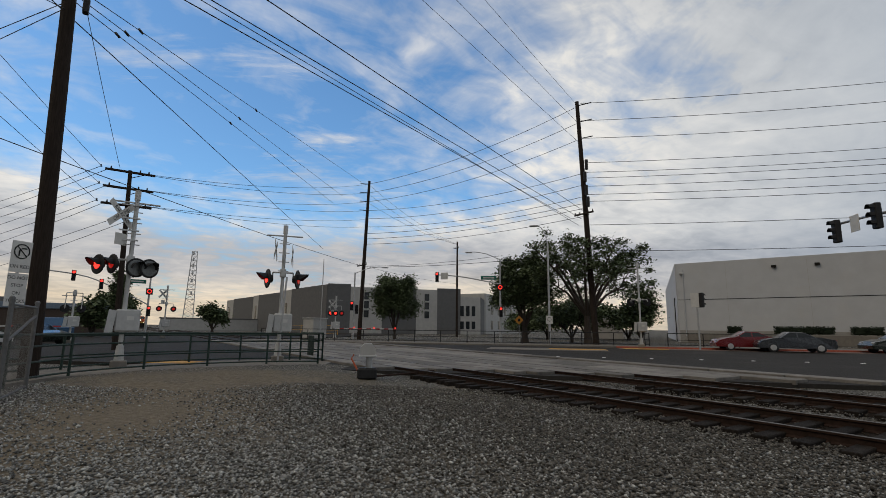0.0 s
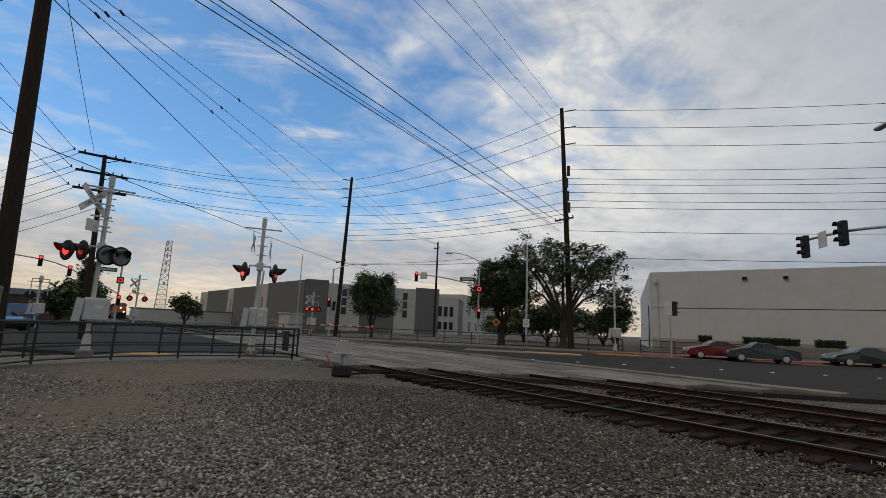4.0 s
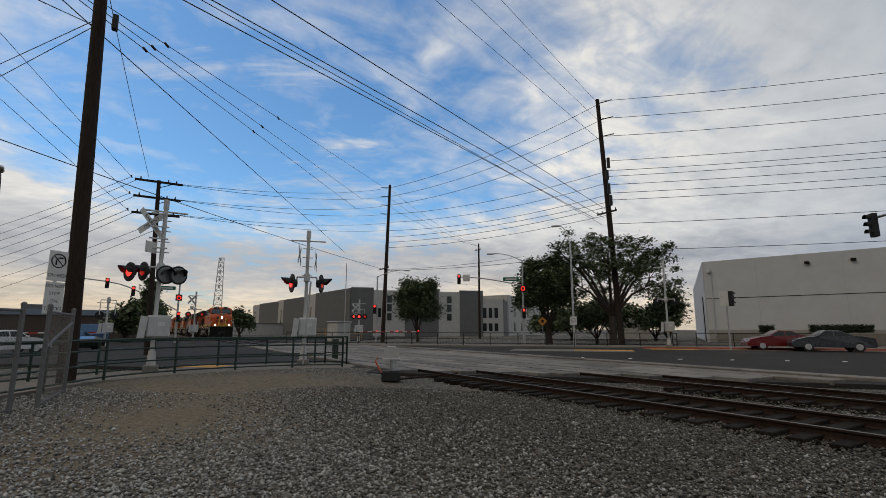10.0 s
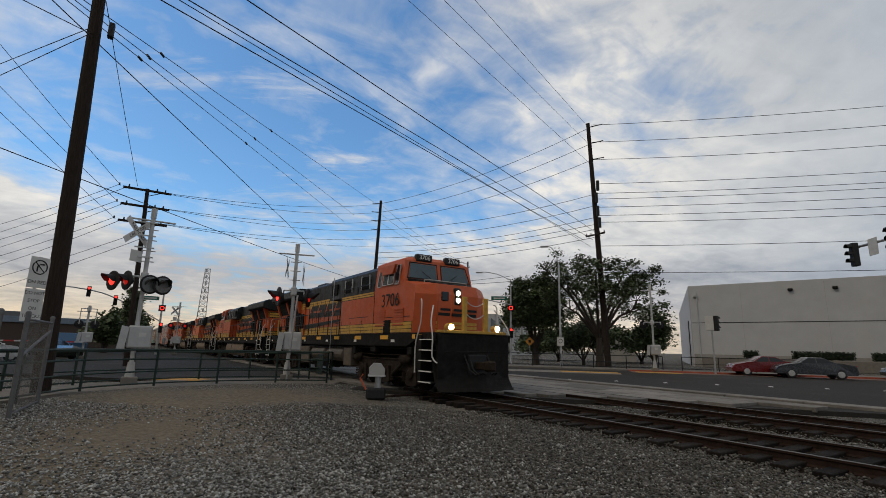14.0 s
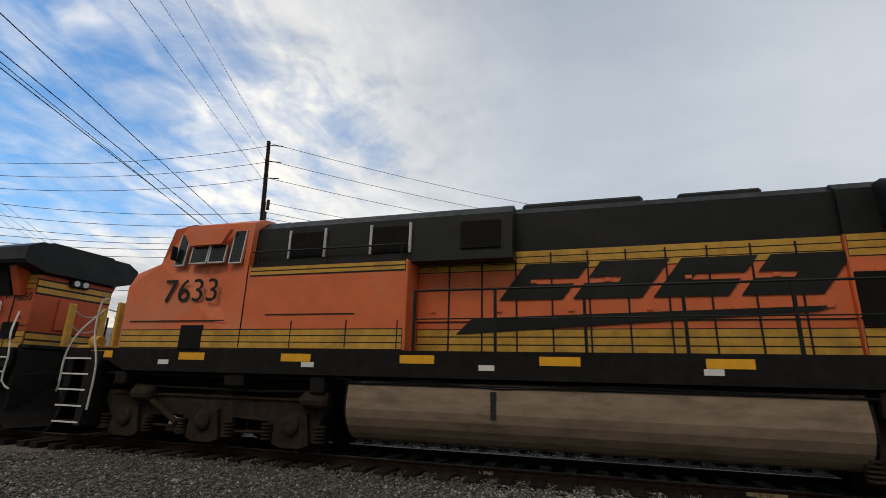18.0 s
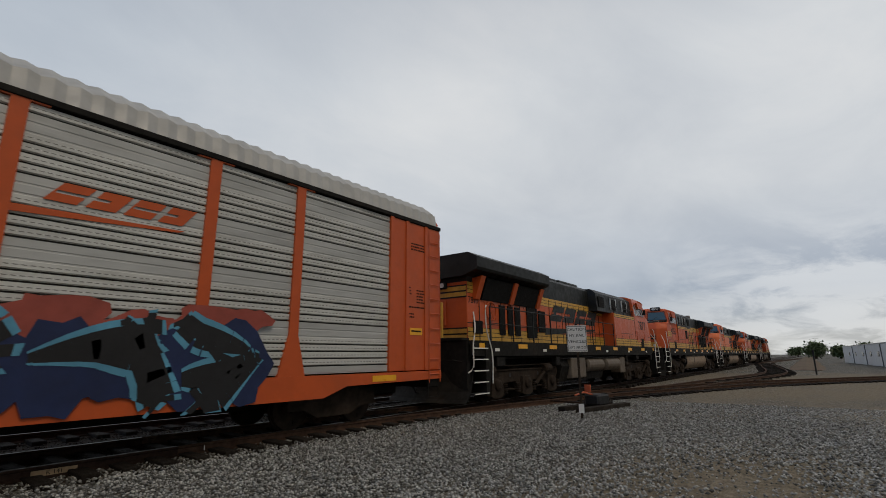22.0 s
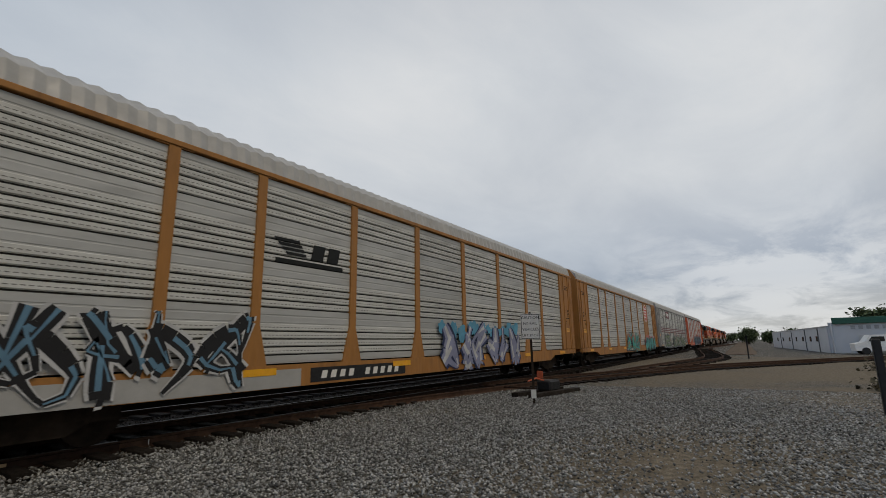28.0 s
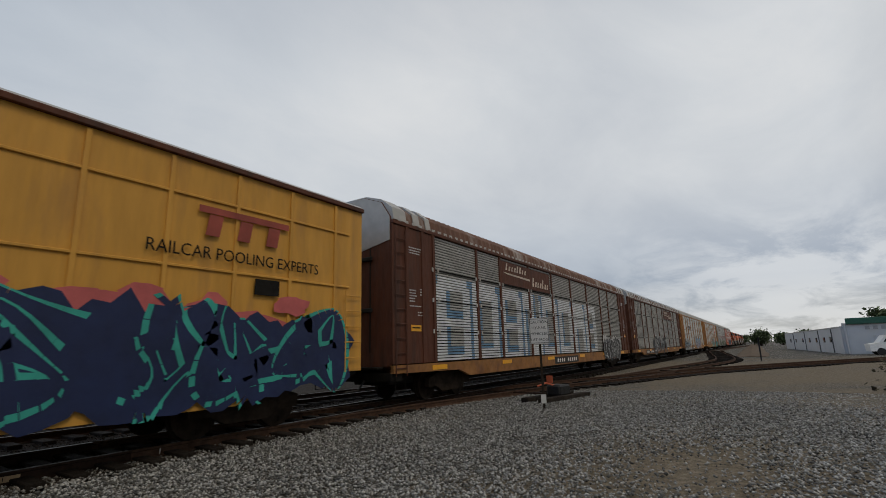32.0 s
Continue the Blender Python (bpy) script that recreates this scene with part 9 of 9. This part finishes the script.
    wall_box(d, "wall", c0, (66, -7.5), 3.1, 0.3, WALLWHITE)
    part("fascia", Mesh().box((0, 0, 0), (16.9, 0.5, 0.62), 0.03), GREENROOF, d, at=on_wall(c1, c0, 0.5, -0.2, 3.3))
    part("roller_door", Mesh().box((0, 0, 0), (3.0, 0.14, 1.8), 0.02), ALPAINT, d, at=on_wall(c1, c0, 0.80, -0.2, 0.95))
    for q in range(9):
        part("name_bar", Mesh().box((0, 0, 0), (0.36, 0.05, 0.36)), GREYCAR, d, "plain bars for the sign lettering", at=on_wall(c1, c0, 0.62 + 0.036 * q, -0.2, 2.6))
    v = thing("parked_van", "small white van beside the depot", "van", at=pose(60.6, -10.2, 0, 0, 0, 95))
    part("body", Mesh().prism([(-2.0, 0.35), (2.0, 0.35), (2.05, 1.0), (1.3, 1.15), (0.8, 1.8), (-2.0, 1.85)], 1, -0.85, 0.85), WHITEP, v)
    part("side_window", Mesh().prism([(-0.2, 1.2), (1.0, 1.2), (0.7, 1.65), (-0.2, 1.65)], 1, -0.87, 0.87), DARKGLASS, v)
    for x in (-1.25, 1.25):
        for y in (-0.75, 0.75):
            part("wheel", Mesh().disc((x, y, 0.33), 0.33, 1, 0.22, 14), SIGBLACK, v)
    md = Mesh()
    rngm = random.Random(5)
    rows = []
    for k in range(26):
        x = 60 + 9 * k
        h = (0.42 + 0.22 * math.sin(k * 1.3) + rngm.uniform(-0.12, 0.12)) * min(1.0, 0.15 + k * 0.3)
        y = 1.2 + 0.012 * (x - 60)
        rows.append([(x, y - 2.6, -0.3), (x, y - 1.2, h * 0.6), (x, y, h), (x, y + 1.2, h * 0.5), (x, y + 2.2, -0.3)])
    thing("dirt_mound", "low brown dirt bank beside the far tracks", "dirt bank", mesh=md.loft(rows), mat=material("dry_brown_dirt", (0.14, 0.105, 0.075), 0.95, var=0.4, scale=2, stain=(0.07, 0.055, 0.04), stain_amount=0.6, bump=0.6, bump_scale=8, spec=0.15), kind="structure")
    # rough weeds and rubble beside the siding
    rng = random.Random(77)
    pts = []
    for k in range(46):
        x = rng.uniform(14, 46)
        y = rng.uniform(-7, -2) - 0.16 * (x - 14)
        for _ in range(40):
            pts.append((x + rng.gauss(0, 0.25), y + rng.gauss(0, 0.25), abs(rng.gauss(0, 0.22))))
    thing("weeds", "dry brown weeds along the siding", "weeds", mesh=leaves_mesh(pts, 0.08, rng), mat=material("dry_brown_weed", (0.06, 0.05, 0.028), 0.9, var=0.5, spread=0.5, island=True), kind="stuff")


far_things()


# ---------------------------------------------------------------- road vehicles


def car(at, yaw, color, label, kind="sedan"):
    c = thing("car", label, "car", at=pose(at[0], at[1], at[2], 0, 0, yaw), group="parked cars")
    hw = 0.92
    L0 = 2.45
    side = [(-L0, 0.42), (-L0 + 0.05, 0.92), (-1.75, 1.04), (-1.2, 1.10), (-0.55, 1.42), (0.35, 1.45), (1.05, 1.02), (1.5, 0.98), (2.2, 0.82), (L0, 0.55), (L0 - 0.05, 0.30), (-L0 + 0.1, 0.28)]
    rings = []
    for y, f, zf in ((-hw, 0.97, 0.0), (-hw + 0.10, 1.0, 0.0), (-0.3, 1.0, 0.02), (0.3, 1.0, 0.02), (hw - 0.10, 1.0, 0.0), (hw, 0.97, 0.0)):
        ring = []
        for x, z in side:
            yy = y * (1 - max(0, z - 1.0) * 0.42)
            ring.append((x * f, yy, z + (zf if z > 0.8 else 0)))
        rings.append(ring)
    body = part("body", Mesh().loft(rings), color, c)
    for s in (-1, 1):
        for pts in ([(-1.10, 1.10), (-0.52, 1.37), (-0.12, 1.38), (-0.12, 1.06)], [(-0.05, 1.06), (-0.05, 1.38), (0.34, 1.39), (0.92, 1.04)]):
            yy = hw * (1 - 0.22 * 0.42) + 0.002
            part("side_window", Mesh().add([(x, s * (hw * (1 - max(0, z - 1.0) * 0.42) + 0.012), z) for x, z in pts], [(0, 1, 2, 3)] if s > 0 else [(3, 2, 1, 0)]), DARKGLASS, body)
        for x in (-1.42, 1.45):
            w = part("wheel", Mesh().tube([(x, s * 0.72, 0.33), (x, s * 0.915, 0.33)], 0.33, 20), SIGBLACK, c)
            part("rim", Mesh().tube([(x, s * 0.90, 0.33), (x, s * 0.925, 0.33)], [0.23, 0.20], 14), ALU, w)
        part("headlight", Mesh().box((2.22, s * 0.66, 0.72), (0.22, 0.34, 0.14), 0.03), ALU, body)
        part("tail_light", Mesh().box((-2.36, s * 0.68, 0.85), (0.12, 0.3, 0.18), 0.03), REDDIM, body)
        part("door_handle", Mesh().box((-0.75, s * 0.905, 0.9), (0.18, 0.02, 0.03)), color, body)
        part("mirror", Mesh().box((0.85, s * 0.98, 1.05), (0.14, 0.2, 0.13), 0.03), color, body)
    part("windshield", Mesh().quad((0.40, -0.66, 1.425), (1.02, -0.78, 1.06), (1.02, 0.78, 1.06), (0.40, 0.66, 1.425)), DARKGLASS, body)
    return c


CAR_GREY = material("grey_car_lacquer", (0.055, 0.060, 0.068), 0.25, 0.4, var=0.05, coat=0.6)
CAR_RED = material("red_car_lacquer", (0.16, 0.010, 0.012), 0.25, 0.2, var=0.05, coat=0.6)
CAR_DARK = material("dark_green_car_lacquer", (0.012, 0.018, 0.014), 0.25, 0.2, var=0.05, coat=0.6)
CAR_WHITE = material("white_car_lacquer", (0.6, 0.6, 0.6), 0.3, 0.1, var=0.05, coat=0.5)
car((-17.8, 40.9, 0.09), 222, CAR_RED, "dark red hatchback parked at the red kerb")
car((-14.9, 41.3, 0.09), 216, CAR_GREY, "grey saloon car parked at the red kerb")
car((-10.2, 47.4, 0.09), 224, CAR_DARK, "dark green saloon car parked at the kerb")
car((-45, -4.6, 0.09), 40, CAR_DARK, "dark car waiting at the lowered gate")
car((-40, -7.5, 0.09), 130, CAR_WHITE, "white car waiting beyond the railing")
pk = thing("pickup_truck", "blue pickup truck waiting at the crossing", "pickup truck", at=pose(-52.5, -4.05, 0.09, 0, 0, 12), group="parked cars")
part("body", Mesh().prism([(-2.7, 0.5), (2.7, 0.5), (2.75, 1.15), (1.5, 1.25), (0.9, 1.95), (-0.6, 1.98), (-0.75, 1.25), (-2.7, 1.25)], 1, -0.95, 0.95), material("blue_truck_paint", (0.05, 0.11, 0.2), 0.4, 0.2, var=0.1), pk)
part("side_window", Mesh().prism([(-0.5, 1.3), (1.15, 1.3), (0.75, 1.85), (-0.5, 1.85)], 1, -0.962, 0.962), material("pale_window_glass", (0.25, 0.33, 0.4), 0.1), pk)
for x in (-1.7, 1.7):
    for y in (-0.82, 0.82):
        part("wheel", Mesh().disc((x, y, 0.4), 0.4, 1, 0.26, 16), SIGBLACK, pk)


motions()
